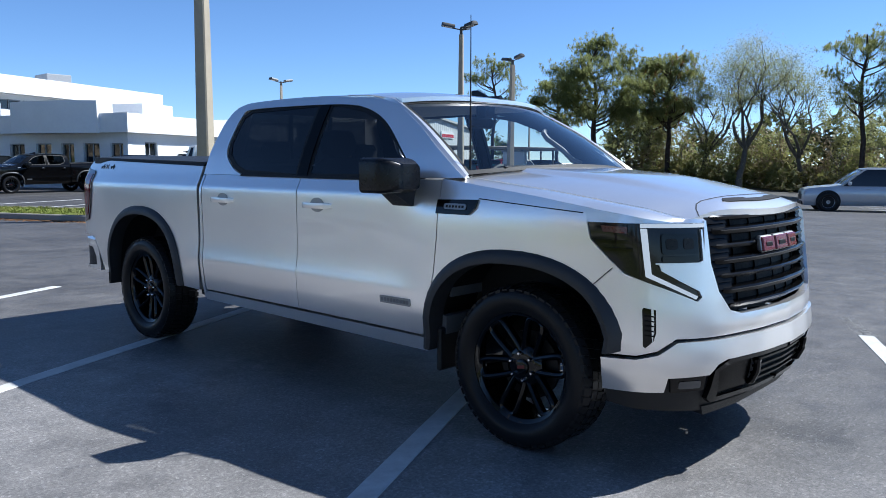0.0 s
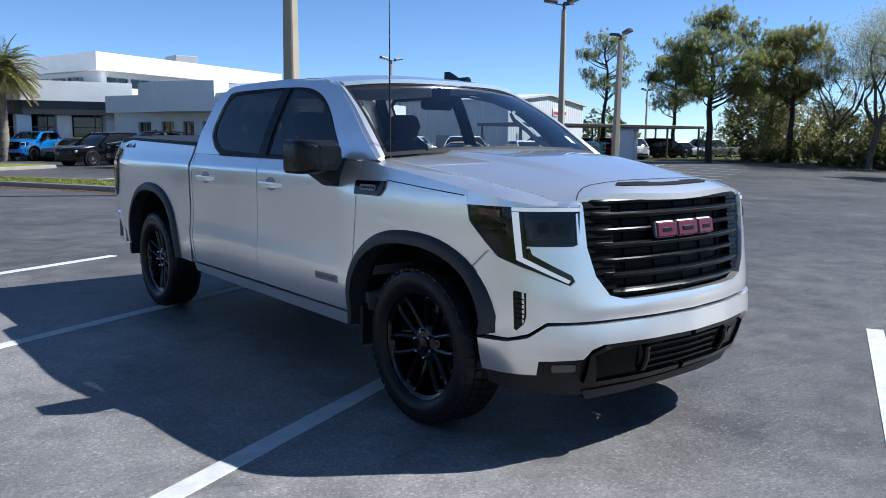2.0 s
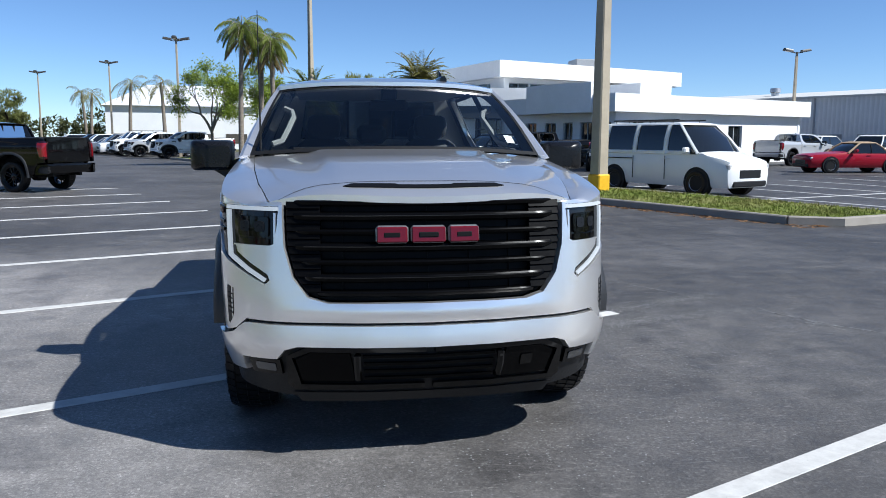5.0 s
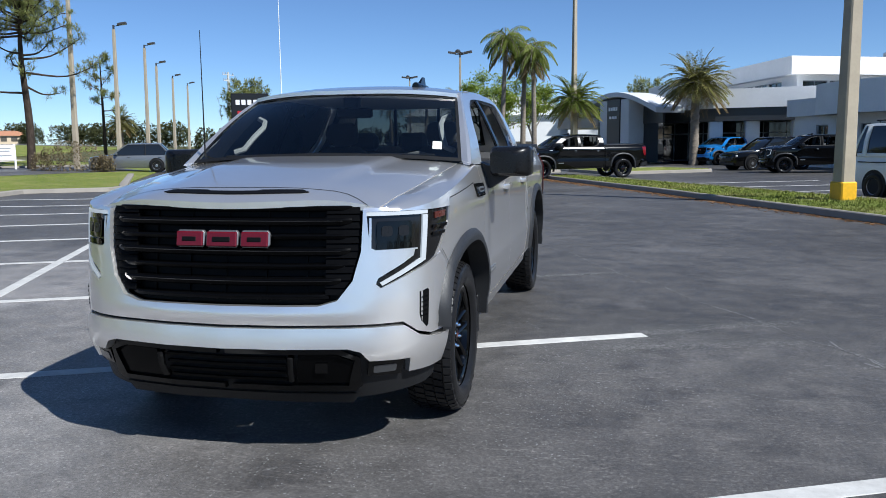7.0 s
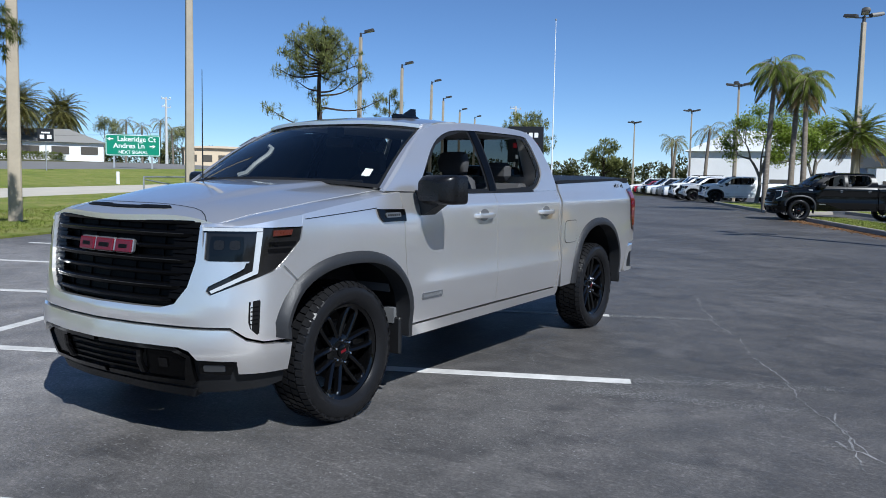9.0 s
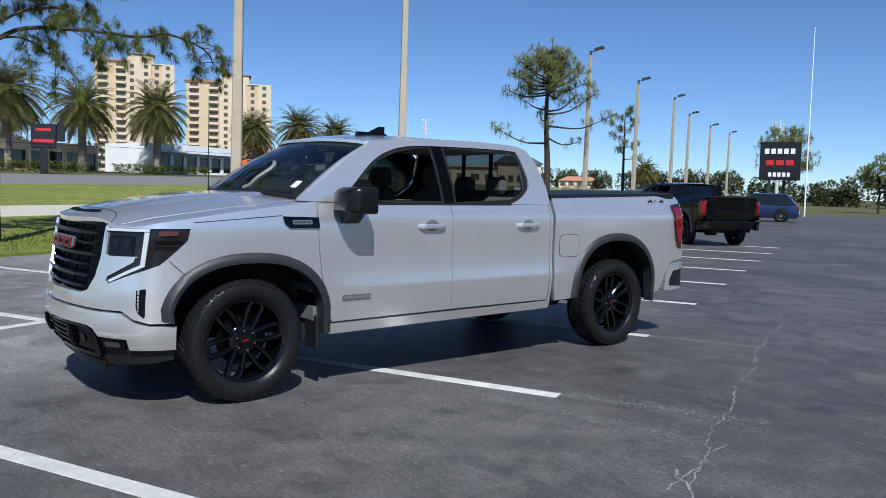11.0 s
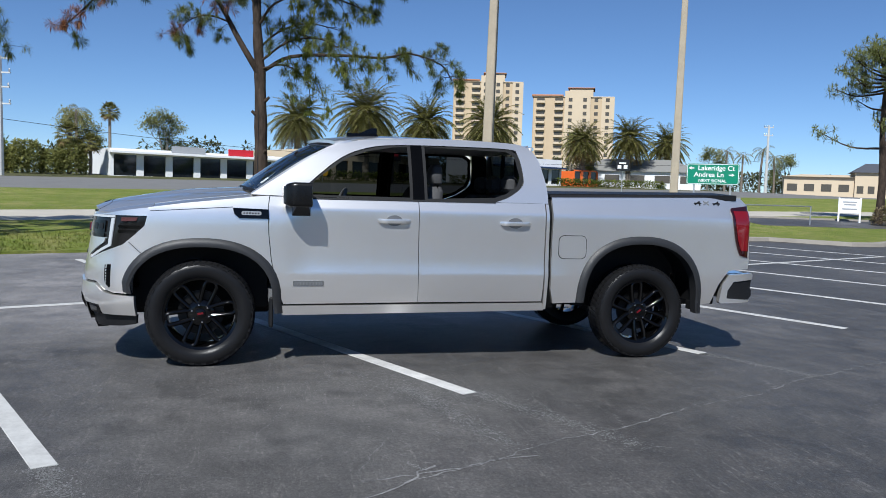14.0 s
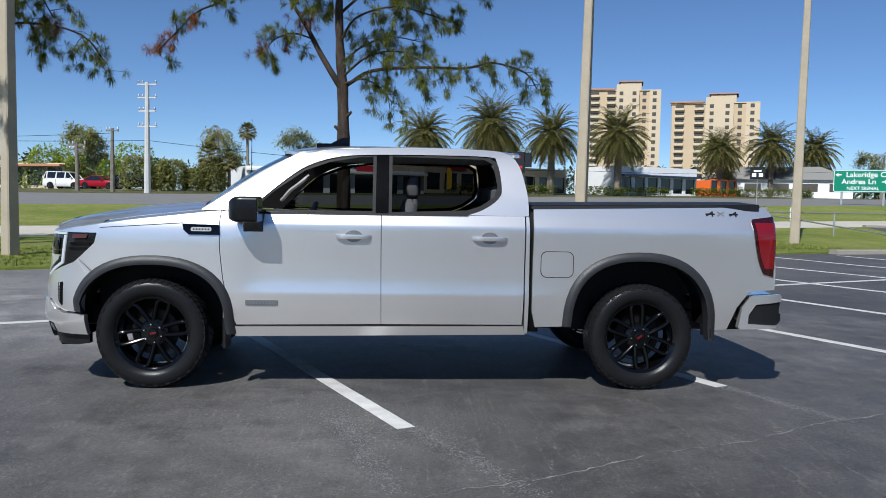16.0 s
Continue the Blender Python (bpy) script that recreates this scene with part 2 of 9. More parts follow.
ROADMAT = simple("road_asphalt", (0.17, 0.165, 0.155), 0.85, bump=0.2, bscale=60, scale=0.6)
YELLOW = simple("yellow_paint", (0.72, 0.40, 0.01), 0.5, var=0.15)
STUCCO = simple("white_stucco", (0.76, 0.76, 0.75), 0.8, bump=0.15, bscale=30, scale=0.7, var=0.06)
METALWALL = simple("white_metal_siding", (0.62, 0.63, 0.64), 0.5, scale=0.6, var=0.06)
GREYTRIM = simple("grey_trim", (0.30, 0.31, 0.32), 0.5)
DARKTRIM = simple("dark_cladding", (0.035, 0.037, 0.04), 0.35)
ROOFMAT = simple("flat_roof", (0.5, 0.5, 0.48), 0.9)
WINGLASS = simple("window_glass_dark", (0.012, 0.015, 0.018), 0.05, coat=0.3)
TOWERMAT = simple("tower_stucco", (0.52, 0.40, 0.26), 0.85, var=0.06, scale=0.2)
TOWERGLASS = simple("tower_window", (0.085, 0.075, 0.06), 0.3)
TOWERTRIM = simple("tower_trim", (0.58, 0.47, 0.33), 0.85, var=0.05, scale=0.2)
DARKROOF = simple("dark_shingle_roof", (0.07, 0.075, 0.09), 0.8)
TERRA = simple("terracotta_roof", (0.42, 0.20, 0.11), 0.8)
GREYROOF = simple("grey_shingle_roof", (0.22, 0.215, 0.20), 0.85)
SIGNGREEN = simple("sign_green", (0.005, 0.20, 0.115), 0.4, var=0.06)
SIGNWHITE = simple("sign_white", (0.8, 0.8, 0.8), 0.5, var=0.04)
SIGNBLACK = simple("sign_black", (0.012, 0.012, 0.013), 0.35)
SIGNRED = simple("sign_red", (0.50, 0.02, 0.03), 0.4)
ORANGE = simple("sign_orange", (0.80, 0.16, 0.03), 0.5)
GALV = simple("galvanised_steel", (0.46, 0.47, 0.48), 0.42, 0.7)
LAMPHEAD = simple("lamp_head_bronze", (0.045, 0.043, 0.04), 0.45)
BARK = bark_mat("pine_bark", (0.018, 0.014, 0.011), (0.085, 0.062, 0.048))
PALMBARK = bark_mat("palm_trunk", (0.13, 0.105, 0.08), (0.30, 0.26, 0.21), 1.0)
GREYBARK = bark_mat("grey_bark", (0.12, 0.105, 0.085), (0.26, 0.235, 0.20))
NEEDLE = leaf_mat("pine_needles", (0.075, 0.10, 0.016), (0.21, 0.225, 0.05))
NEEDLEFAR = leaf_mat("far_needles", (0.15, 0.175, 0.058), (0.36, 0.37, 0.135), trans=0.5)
RUSTNEEDLE = leaf_mat("dead_needles", (0.20, 0.07, 0.025), (0.33, 0.14, 0.06))
FROND = leaf_mat("palm_frond", (0.13, 0.135, 0.038), (0.33, 0.30, 0.105))
FRONDDRY = leaf_mat("dry_frond", (0.20, 0.14, 0.06), (0.34, 0.25, 0.12))
FRONDLIGHT = leaf_mat("light_frond", (0.12, 0.16, 0.03), (0.28, 0.32, 0.07), trans=0.5)
LEAFGREEN = leaf_mat("broad_leaves", (0.17, 0.23, 0.03), (0.38, 0.46, 0.08), trans=0.5)
LEAFOLIVE = leaf_mat("olive_leaves", (0.18, 0.195, 0.06), (0.42, 0.41, 0.15), trans=0.5)
LEAFPALE = leaf_mat("pale_leaves", (0.22, 0.235, 0.09), (0.44, 0.44, 0.20), trans=0.5)
HEDGEMAT = leaf_mat("hedge_leaves", (0.07, 0.10, 0.014), (0.20, 0.23, 0.035))
BARBLACK = simple("bar_black", (0.002, 0.002, 0.0022), 0.22, spec=0.10)
LOUVRE = simple("louvre_black", (0.003, 0.003, 0.0032), 0.35, spec=0.06)
LITTER = leaf_mat("leaf_litter", (0.16, 0.075, 0.03), (0.34, 0.20, 0.10))
PALEPOLE = simple("pale_concrete", (0.50, 0.50, 0.48), 0.85, bump=0.2, bscale=40, scale=1.5)
BRUSH = leaf_mat("dry_brush", (0.17, 0.135, 0.08), (0.36, 0.29, 0.17), trans=0.5)
FARLEAF = leaf_mat("far_leaves", (0.05, 0.065, 0.022), (0.15, 0.15, 0.06))
MIRRORBLACK = simple("mirror_black", (0.006, 0.006, 0.0065), 0.3, spec=0.3)

# ---- geometry tools ----
class Geo:
    """Collects points and faces for one mesh."""

    def __init__(self):
        self.v, self.f, self.made = [], [], None

    def add(self, verts, faces):
        n = len(self.v)
        self.v += [tuple(p) for p in verts]
        self.f += [tuple(i + n for i in f) for f in faces]
        return self

    def box(self, x0, x1, y0, y1, z0, z1, b=0.0, m=None):
        """A box, its edges chamfered by b, laid by the matrix m."""
        c = ((x0 + x1) / 2, (y0 + y1) / 2, (z0 + z1) / 2)
        h = ((x1 - x0) / 2, (y1 - y0) / 2, (z1 - z0) / 2)
        if b <= 0:
            vs = [(c[0] + sx * h[0], c[1] + sy * h[1], c[2] + sz * h[2]) for sx in (-1, 1) for sy in (-1, 1) for sz in (-1, 1)]
            fs = [(0, 1, 3, 2), (4, 6, 7, 5), (0, 4, 5, 1), (2, 3, 7, 6), (0, 2, 6, 4), (1, 5, 7, 3)]
        else:
            b = min(b, min(h) * 0.9)
            vs, ix = [], {}
            for sx in (-1, 1):
                for sy in (-1, 1):
                    for sz in (-1, 1):
                        for a in range(3):
                            s = (sx, sy, sz)
                            ix[s, a] = len(vs)
                            vs.append(tuple(c[k] + s[k] * (h[k] - (0 if k == a else b)) for k in range(3)))
            fs = []
            for a in range(3):
                p, q = (a + 1) % 3, (a + 2) % 3
                for s in (-1, 1):
                    def key(i, j):
                        k = [0, 0, 0]
                        k[a], k[p], k[q] = s, i, j
                        return tuple(k)
                    loop = [ix[key(-1, -1), a], ix[key(1, -1), a], ix[key(1, 1), a], ix[key(-1, 1), a]]
                    fs.append(tuple(loop if s > 0 else loop[::-1]))
                for i in (-1, 1):
                    for j in (-1, 1):
                        lo, hi = [0, 0, 0], [0, 0, 0]
                        lo[a], hi[a] = -1, 1
                        for k in (lo, hi):
                            k[p], k[q] = i, j
                        lo, hi = tuple(lo), tuple(hi)
                        loop = [ix[lo, p], ix[hi, p], ix[hi, q], ix[lo, q]]
                        fs.append(tuple(loop if i * j > 0 else loop[::-1]))
            for sx in (-1, 1):
                for sy in (-1, 1):
                    for sz in (-1, 1):
                        s = (sx, sy, sz)
                        loop = [ix[s, 0], ix[s, 1], ix[s, 2]]
                        fs.append(tuple(loop if sx * sy * sz > 0 else loop[::-1]))
        if m is not None:
            vs = [m @ Vector(p) for p in vs]
        return self.add(vs, fs)

    def loft(self, rings, closed=True, caps=True):
        n = len(rings[0])
        vs = [p for r in rings for p in r]
        fs = []
        last = n if closed else n - 1
        for i in range(len(rings) - 1):
            for j in range(last):
                k = (j + 1) % n
                fs.append((i * n + j, i * n + k, (i + 1) * n + k, (i + 1) * n + j))
        if caps and closed:
            fs.append(tuple(range(n - 1, -1, -1)))
            fs.append(tuple(range((len(rings) - 1) * n, len(rings) * n)))
        return self.add(vs, fs)

    def tube(self, pts, radii, n=8, caps=True):
        """A round tube along points."""
        pts = [Vector(p) for p in pts]
        if isinstance(radii, (int, float)):
            radii = [radii] * len(pts)
        rings, up = [], None
        for i, p in enumerate(pts):
            d = (pts[min(i + 1, len(pts) - 1)] - pts[max(i - 1, 0)]).normalized()
            if up is None:
                up = Vector((0, 0, 1)) if abs(d.z) < 0.9 else Vector((1, 0, 0))
            a = (up - d * up.dot(d)).normalized()
            b = d.cross(a)
            up = a
            rings.append([p + (a * math.cos(2 * math.pi * k / n) + b * math.sin(2 * math.pi * k / n)) * radii[i] for k in range(n)])
        return self.loft(rings, True, caps)

    def lathe(self, prof, n=32, m=None, caps=False):
        """Profile of (radius, x) turned round the x axis."""
        rings = []
        for k in range(n):
            a = 2 * math.pi * k / n
            rings.append([(x, r * math.cos(a), r * math.sin(a)) for r, x in prof])
        vs = [p for r in rings for p in r]
        w = len(prof)
        fs = []
        for k in range(n):
            q = (k + 1) % n
            for i in range(w - 1):
                fs.append((k * w + i, k * w + i + 1, q * w + i + 1, q * w + i))
        if m is not None:
            vs = [m @ Vector(p) for p in vs]
        return self.add(vs, fs)

    def prism(self, outline, d0, d1, axis="z", m=None):
        """An outline of 2D points pushed along an axis."""
        def at(p, d):
            return {"z": (p[0], p[1], d), "x": (d, p[0], p[1]), "y": (p[0], d, p[1])}[axis]
        n = len(outline)
        vs = [at(p, d0) for p in outline] + [at(p, d1) for p in outline]
        if m is not None:
            vs = [m @ Vector(p) for p in vs]
        fs = [tuple(range(n - 1, -1, -1)), tuple(range(n, 2 * n))]
        fs += [(i, (i + 1) % n, n + (i + 1) % n, n + i) for i in range(n)]
        return self.add(vs, fs)

    def mesh(self, name, smooth=35.0):
        if self.made:
            return self.made
        me = self.made = bpy.data.meshes.new(name)
        me.from_pydata(self.v, [], self.f)
        me.update()
        if smooth:
            me.shade_smooth()
            me.set_sharp_from_angle(angle=radians(smooth))
        return me


def piece(name, geo, material, parent=None, label="", smooth=35.0, m=None):
    """Links a mesh as one object under a thing or a part."""
    me = geo.mesh(name, smooth) if isinstance(geo, Geo) else geo
    if material is not None and not me.materials:
        me.materials.append(material)
    ob = new(name, me)
    ob.parent = parent
    if material is not None and me.materials[0] != material:
        ob.material_slots[0].link = "OBJECT"
        ob.material_slots[0].material = material
    if m is not None:
        ob.matrix_basis = m
    if label:
        tagged(ob, label)
    return ob


def thing(name, label, category, m=None, group="", kind=""):
    ob = new(name)
    ob.empty_display_size = 0.2
    if m is not None:
        ob.matrix_basis = m
    return tagged(ob, label, category, group, kind)


def solid(name, geo, material, label, category="", group="", kind="", smooth=35.0, m=None):
    ob = piece(name, geo, material, None, "", smooth, m)
    return tagged(ob, label, category, group, kind)


def curve(knots, k=4):
    """A smooth function of one value through (at, value) knots."""
    xs, ys = zip(*knots)
    fine = np.linspace(xs[0], xs[-1], 200)
    v = np.interp(fine, xs, ys)
    w = max(3, int(200 / (len(xs) * k)) | 1)
    pad = w // 2
    ext = np.concatenate([2 * v[0] - v[pad:0:-1], v, 2 * v[-1] - v[-2:-pad - 2:-1]])
    v = np.convolve(ext, np.ones(w) / w, "valid")
    return lambda x: float(np.interp(x, fine, v))


def panel(outline, fmap, du, dv, thick=0.03, creases=()):
    """A sheet cut to an outline in (u, v), fine enough to bend over fmap(u, v, depth), with its edges turned in and extra cuts at the creases' heights."""
    bm = bmesh.new()
    vs = [bm.verts.new((u, v, 0)) for u, v in outline]
    bm.faces.new(vs)
    us, ws = [p[0] for p in outline], [p[1] for p in outline]
    for lo, hi, step, axis in ((min(us), max(us), du, 0), (min(ws), max(ws), dv, 1)):
        n = int((hi - lo) / step)
        cuts = [lo + (hi - lo) * i / (n + 1) for i in range(1, n + 1)]
        if axis == 1:
            cuts = sorted([c for c in cuts if all(abs(c - q) > 0.004 for q in creases)] + [q for q in creases if lo < q < hi])
        for c in cuts:
            co = [0, 0, 0]
            no = [0, 0, 0]
            co[axis], no[axis] = c, 1
            bmesh.ops.bisect_plane(bm, geom=bm.verts[:] + bm.edges[:] + bm.faces[:], plane_co=co, plane_no=no, dist=1e-5)
    if thick:
        edges = [e for e in bm.edges if e.is_boundary]
        made = bmesh.ops.extrude_edge_only(bm, edges=edges)["geom"]
        for v in made:
            if isinstance(v, bmesh.types.BMVert):
                v.co.z = thick
    for v in bm.verts:
        v.co = fmap(v.co.x, v.co.y, v.co.z)
    g = Geo()
    bm.verts.index_update()
    g.add([tuple(v.co) for v in bm.verts], [tuple(w.index for w in f.verts) for f in bm.faces])
    bm.free()
    return g


def arc(cx, cz, r, a0, a1, n=14, sx=1.0):
    return [(cx + sx * r * math.cos(radians(a0 + (a1 - a0) * i / n)), cz + r * math.sin(radians(a0 + (a1 - a0) * i / n))) for i in range(n + 1)]


def roundrect(x0, x1, z0, z1, r, n=4):
    return arc(x1 - r, z1 - r, r, 0, 90, n) + arc(x0 + r, z1 - r, r, 90, 180, n) + arc(x0 + r, z0 + r, r, 180, 270, n) + arc(x1 - r, z0 + r, r, 270, 360, n)


def smooth_line(pts, n=6):
    """Catmull-Rom through points."""
    p = [Vector(q) for q in pts]
    p = [p[0] * 2 - p[1]] + p + [p[-1] * 2 - p[-2]]
    out = []
    for i in range(1, len(p) - 2):
        a, b, c, d = p[i - 1:i + 3]
        for k in range(n):
            t = k / n
            out.append(0.5 * ((2 * b) + (c - a) * t + (2 * a - 5 * b + 4 * c - d) * t * t + (3 * b - a - 3 * c + d) * t ** 3))
    out.append(p[-2])
    return out

# ---- ground ----
LOT = Vector((2.0, 0.03, 0.0))
LU, LV = Vector((0.910, 0.415, 0.0)), Vector((-0.415, 0.910, 0.0))


def lot(u, v, z=0.0):
    """A place in the lot's own grid: u along the bay lines, v along the rows."""
    p = LOT + LU * u + LV * v
    return Vector((p.x, p.y, ground_z(p.x, p.y) + z))


def ground_z(x, y):
    """The lie of the land: a gentle rise to the highway, a gentle fall to the woods."""
    u = (x - LOT.x) * LU.x + (y - LOT.y) * LU.y
    v = (x - LOT.x) * LV.x + (y - LOT.y) * LV.y
    z, w = 0.0, max(0.0, -u - 10)
    if w > 0:
        z = 0.0133 * min(w, 15) + 0.037 * max(0.0, min(w, 33) - 15) + 0.027 * max(0.0, min(w, 75) - 33)
        z += 0.0125 * min(max(v, 0.0), 110) * min(1.0, w / 15)
    if x > 9:
        z -= 0.02 * (min(x, 60) - 9) * min(1.0, max(0.0, (22 - y) / 14))
    return z


def to_lot(x, y):
    d = Vector((x, y, 0)) - LOT
    return d.dot(LU), d.dot(LV)


def sheet(name, outline, step, material, label, category="", raise_=0.0, thick=0.0, uv=True, kind="structure"):
    """A flat piece of ground over the land; outline in the lot's grid or the world's."""
    def fmap(a, b, d):
        x, y = (lot(a, b).x, lot(a, b).y) if uv else (a, b)
        return (x, y, ground_z(x, y) + raise_ - d)
    g = panel(outline, fmap, step, step, thick)
    return solid(name, g, material, label, category, kind=kind, smooth=60)


def ground_sheet():
    us = [-3000, -900, -400, -200, -140, -100, -85, -70, -66, -54, -43, -40, -34, -28, -25, -20, -16, -12.4, -10] + list(range(-6, 78, 4)) + [80, 100, 140, 300, 900, 3000]
    vs_ = [-3000, -900, -300, -150, -100, -80] + list(range(-60, 112, 4)) + [120, 150, 300, 900, 3000]
    g = Geo()
    n = len(vs_)
    g.add([lot(u, v, -0.05) for u in us for v in vs_], [(i * n + j, (i + 1) * n + j, (i + 1) * n + j + 1, i * n + j + 1) for i in range(len(us) - 1) for j in range(n - 1)])
    return solid("ground", g, GRASSDRY, "dry scrubby ground stretching to the horizon", "ground", kind="structure", smooth=60)


ground_sheet()
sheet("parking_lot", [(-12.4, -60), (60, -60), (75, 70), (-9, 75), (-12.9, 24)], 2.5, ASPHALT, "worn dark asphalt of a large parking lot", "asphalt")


def stripe(u0, v0, u1, v1, w=0.125, name="bay_line"):
    """One painted line from place to place in the lot's grid."""
    a, b = lot(u0, v0), lot(u1, v1)
    d = (b - a).normalized()
    s = Vector((-d.y, d.x, 0)) * w / 2
    n = max(1, int((b - a).length / 2))
    rings = []
    for i in range(n + 1):
        p = a.lerp(b, i / n)
        p.z = ground_z(p.x, p.y)
        rings.append([p - s + Vector((0, 0, 0.001)), p - s * 0.96 + Vector((0, 0, 0.005)), p + s * 0.96 + Vector((0, 0, 0.005)), p + s + Vector((0, 0, 0.001))])
    return tagged(piece(name, Geo().loft(rings, True, True), STRIPE), "white painted parking bay line on the asphalt", "parking line", "parking bay lines", "structure")


# the near double row of bays
for k in range(-4, 8):
    v = 2.81 * k if k >= 0 else 2.74 * k
    stripe(0, v, -5.47, v)
    stripe(-5.57, v, -10.9, v)
stripe(-5.52, -11.3, -5.52, 19.7)
# the rows before the service building
for k in range(12):
    stripe(13.6 + 2.75 * k, 2.0, 13.6 + 2.75 * k, 12.6)
stripe(12.5, 7.3, 45.0, 7.3)
for k in range(12):
    stripe(16 + 2.75 * k, -14.0, 16 + 2.75 * k, -8.6)
for k in range(4):
    stripe(12.5, 12.5 + 2.8 * k, 17.5, 12.5 + 2.8 * k)

# verge, footpath, highway
sheet("verge", [(-21.8, -60), (-12.2, -60), (-12.1, 0), (-11.4, 24), (-8.5, 24.5), (-8.5, 27), (-10.5, 60), (-20.5, 60), (-21.6, 10)], 2.0, GRASS, "mown grass verge beside the parking lot", "grass", 0.05, 0.08)
sheet("footpath", [(-27.2, -90), (-21.8, -90), (-21.6, 10), (-20.5, 60), (-23.5, 60), (-27.0, 10)], 3.0, PATHMAT, "pale concrete footpath along the highway", "footpath", 0.03, 0.06)
sheet("far_verge", [(-43, -120), (-27.2, -120), (-27.0, 10), (-23.5, 60), (-23.5, 140), (-43, 140)], 3.0, GRASS, "mown grass verge between footpath and highway", "grass", 0.02, 0.05)
sheet("highway", [(-66, -400), (-43, -400), (-43, 500), (-66, 500)], 6.0, ROADMAT, "grey asphalt highway beyond the grass", "road", 0.02, 0.05)


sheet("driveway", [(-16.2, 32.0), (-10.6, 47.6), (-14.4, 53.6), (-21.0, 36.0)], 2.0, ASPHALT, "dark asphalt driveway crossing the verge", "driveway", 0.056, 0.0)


def kerb(name, pts, label, h=0.15, w=0.16):
    """A concrete edge along points of the lot's grid, which stands h above the asphalt."""
    ps = [lot(*p) for p in pts]
    rings = []
    for i, p in enumerate(ps):
        d = (ps[min(i + 1, len(ps) - 1)] - ps[max(i - 1, 0)]).normalized()
        s = Vector((-d.y, d.x, 0)).normalized() * w / 2
        rings.append([p - s, p - s * 0.85 + Vector((0, 0, h - 0.02)), p - s * 0.6 + Vector((0, 0, h)), p + s * 0.6 + Vector((0, 0, h)), p + s * 0.85 + Vector((0, 0, h - 0.02)), p + s])
    return solid(name, Geo().loft(rings), CONCRETE, label, "kerb", kind="structure")


def islet(outline, label):
    """A grass bed with its kerb all round and tufts of grass."""
    n = len(outline)
    cu, cv = sum(p[0] for p in outline) / n, sum(p[1] for p in outline) / n
    sheet("grass_island", outline, 1.2, GRASS, label, "grass", 0.13, 0.1)
    ring = [Vector((*p, 0)) for p in outline] + [Vector((*outline[0], 0))]
    kerb("kerb", [(p.x, p.y) for p in ring], "worn concrete kerb round a grass island")


ISLE = [(7.75, 3.4), (8.3, 2.75), (10.2, 2.7), (10.9, 3.4), (11.1, 10), (10.9, 16), (10.3, 27), (9.6, 27.9), (9.0, 27.6), (8.75, 26), (8.45, 16), (7.95, 8)]
islet(ISLE, "long strip of mown grass inside a kerb")
ISLE2 = [(13.0, 31.0), (14.0, 30.0), (19.0, 31.0), (19.8, 32.5), (19.0, 36.0), (14.0, 36.0), (13.0, 35.0)]
islet(ISLE2, "small grass island among parked trucks")
ISLE3 = [(9.2, 34.5), (10.2, 33.6), (12.0, 34), (12.4, 38), (12.0, 50), (10.8, 50.5), (9.6, 50)]
islet(ISLE3, "grass island at the foot of the palms")
kerb("driveway_kerb", [(-21.0, 36.0), (-17.6, 45.0), (-14.4, 53.6)], "pale concrete kerb beside the driveway", 0.16, 0.3)
kerb("verge_kerb", [(-11.3, 20.0), (-10.9, 23.0), (-8.4, 24.0), (-8.0, 25.0), (-8.4, 27.2), (-10.2, 40)], "pale concrete kerb at the end of the bays", 0.14, 0.35)


def grass_tufts(name, spots, label, seed, tall=0.06, material=GRASS):
    rng = random.Random(seed)
    g = Geo()
    for p in spots:
        for k in range(3):
            a, l = rng.uniform(0, 6.28), tall * rng.uniform(0.5, 1.3)
            d = Vector((math.cos(a), math.sin(a), 0))
            s = Vector((-d.y, d.x, 0)) * 0.012
            q = p + Vector((rng.uniform(-0.06, 0.06), rng.uniform(-0.06, 0.06), 0))
            g.add([q - s, q + s, q + d * l * 0.6 + Vector((0, 0, l))], [(0, 1, 2)])
    return solid(name, g, material, label, "grass", kind="stuff", smooth=0)


_rng = random.Random(5)


def _inside(o, a, b):
    hit = False
    for i in range(len(o)):
        (x0, y0), (x1, y1) = o[i], o[i - 1]
        if (y0 > b) != (y1 > b) and a < (x1 - x0) * (b - y0) / (y1 - y0) + x0:
            hit = not hit
    return hit


_spots = [(u, v) for u, v in ((_rng.uniform(7.7, 11.1), _rng.uniform(2.7, 28)) for _ in range(9000)) if _inside(ISLE, u, v)]
grass_tufts("grass_blades", [lot(u, v, 0.12) for u, v in _spots], "short blades of grass on the island", 3)
grass_tufts("grass_blades", [lot(_rng.uniform(-17, -12.2), _rng.uniform(-12, 22), 0.045) for _ in range(9000)], "short blades of grass on the verge", 4)


def litter(name, centre, n, spread, seed, label):
    rng = random.Random(seed)
    g = Geo()
    for _ in range(n):
        u, v = rng.choice(centre)
        p = lot(u - abs(rng.gauss(0, spread)), v + rng.uniform(-1.2, 1.2), 0.006)
        a, l = rng.uniform(0, 6.28), rng.uniform(0.03, 0.12)
        d, s = Vector((math.cos(a), math.sin(a), rng.uniform(-0.1, 0.25))) * l, Vector((-math.sin(a), math.cos(a), 0)) * l * rng.uniform(0.15, 0.4)
        g.add([p - d, p - s, p + d, p + s + Vector((0, 0, 0.01))], [(0, 1, 2, 3)])
    return solid(name, g, LITTER, label, "leaf litter", kind="stuff", smooth=0)


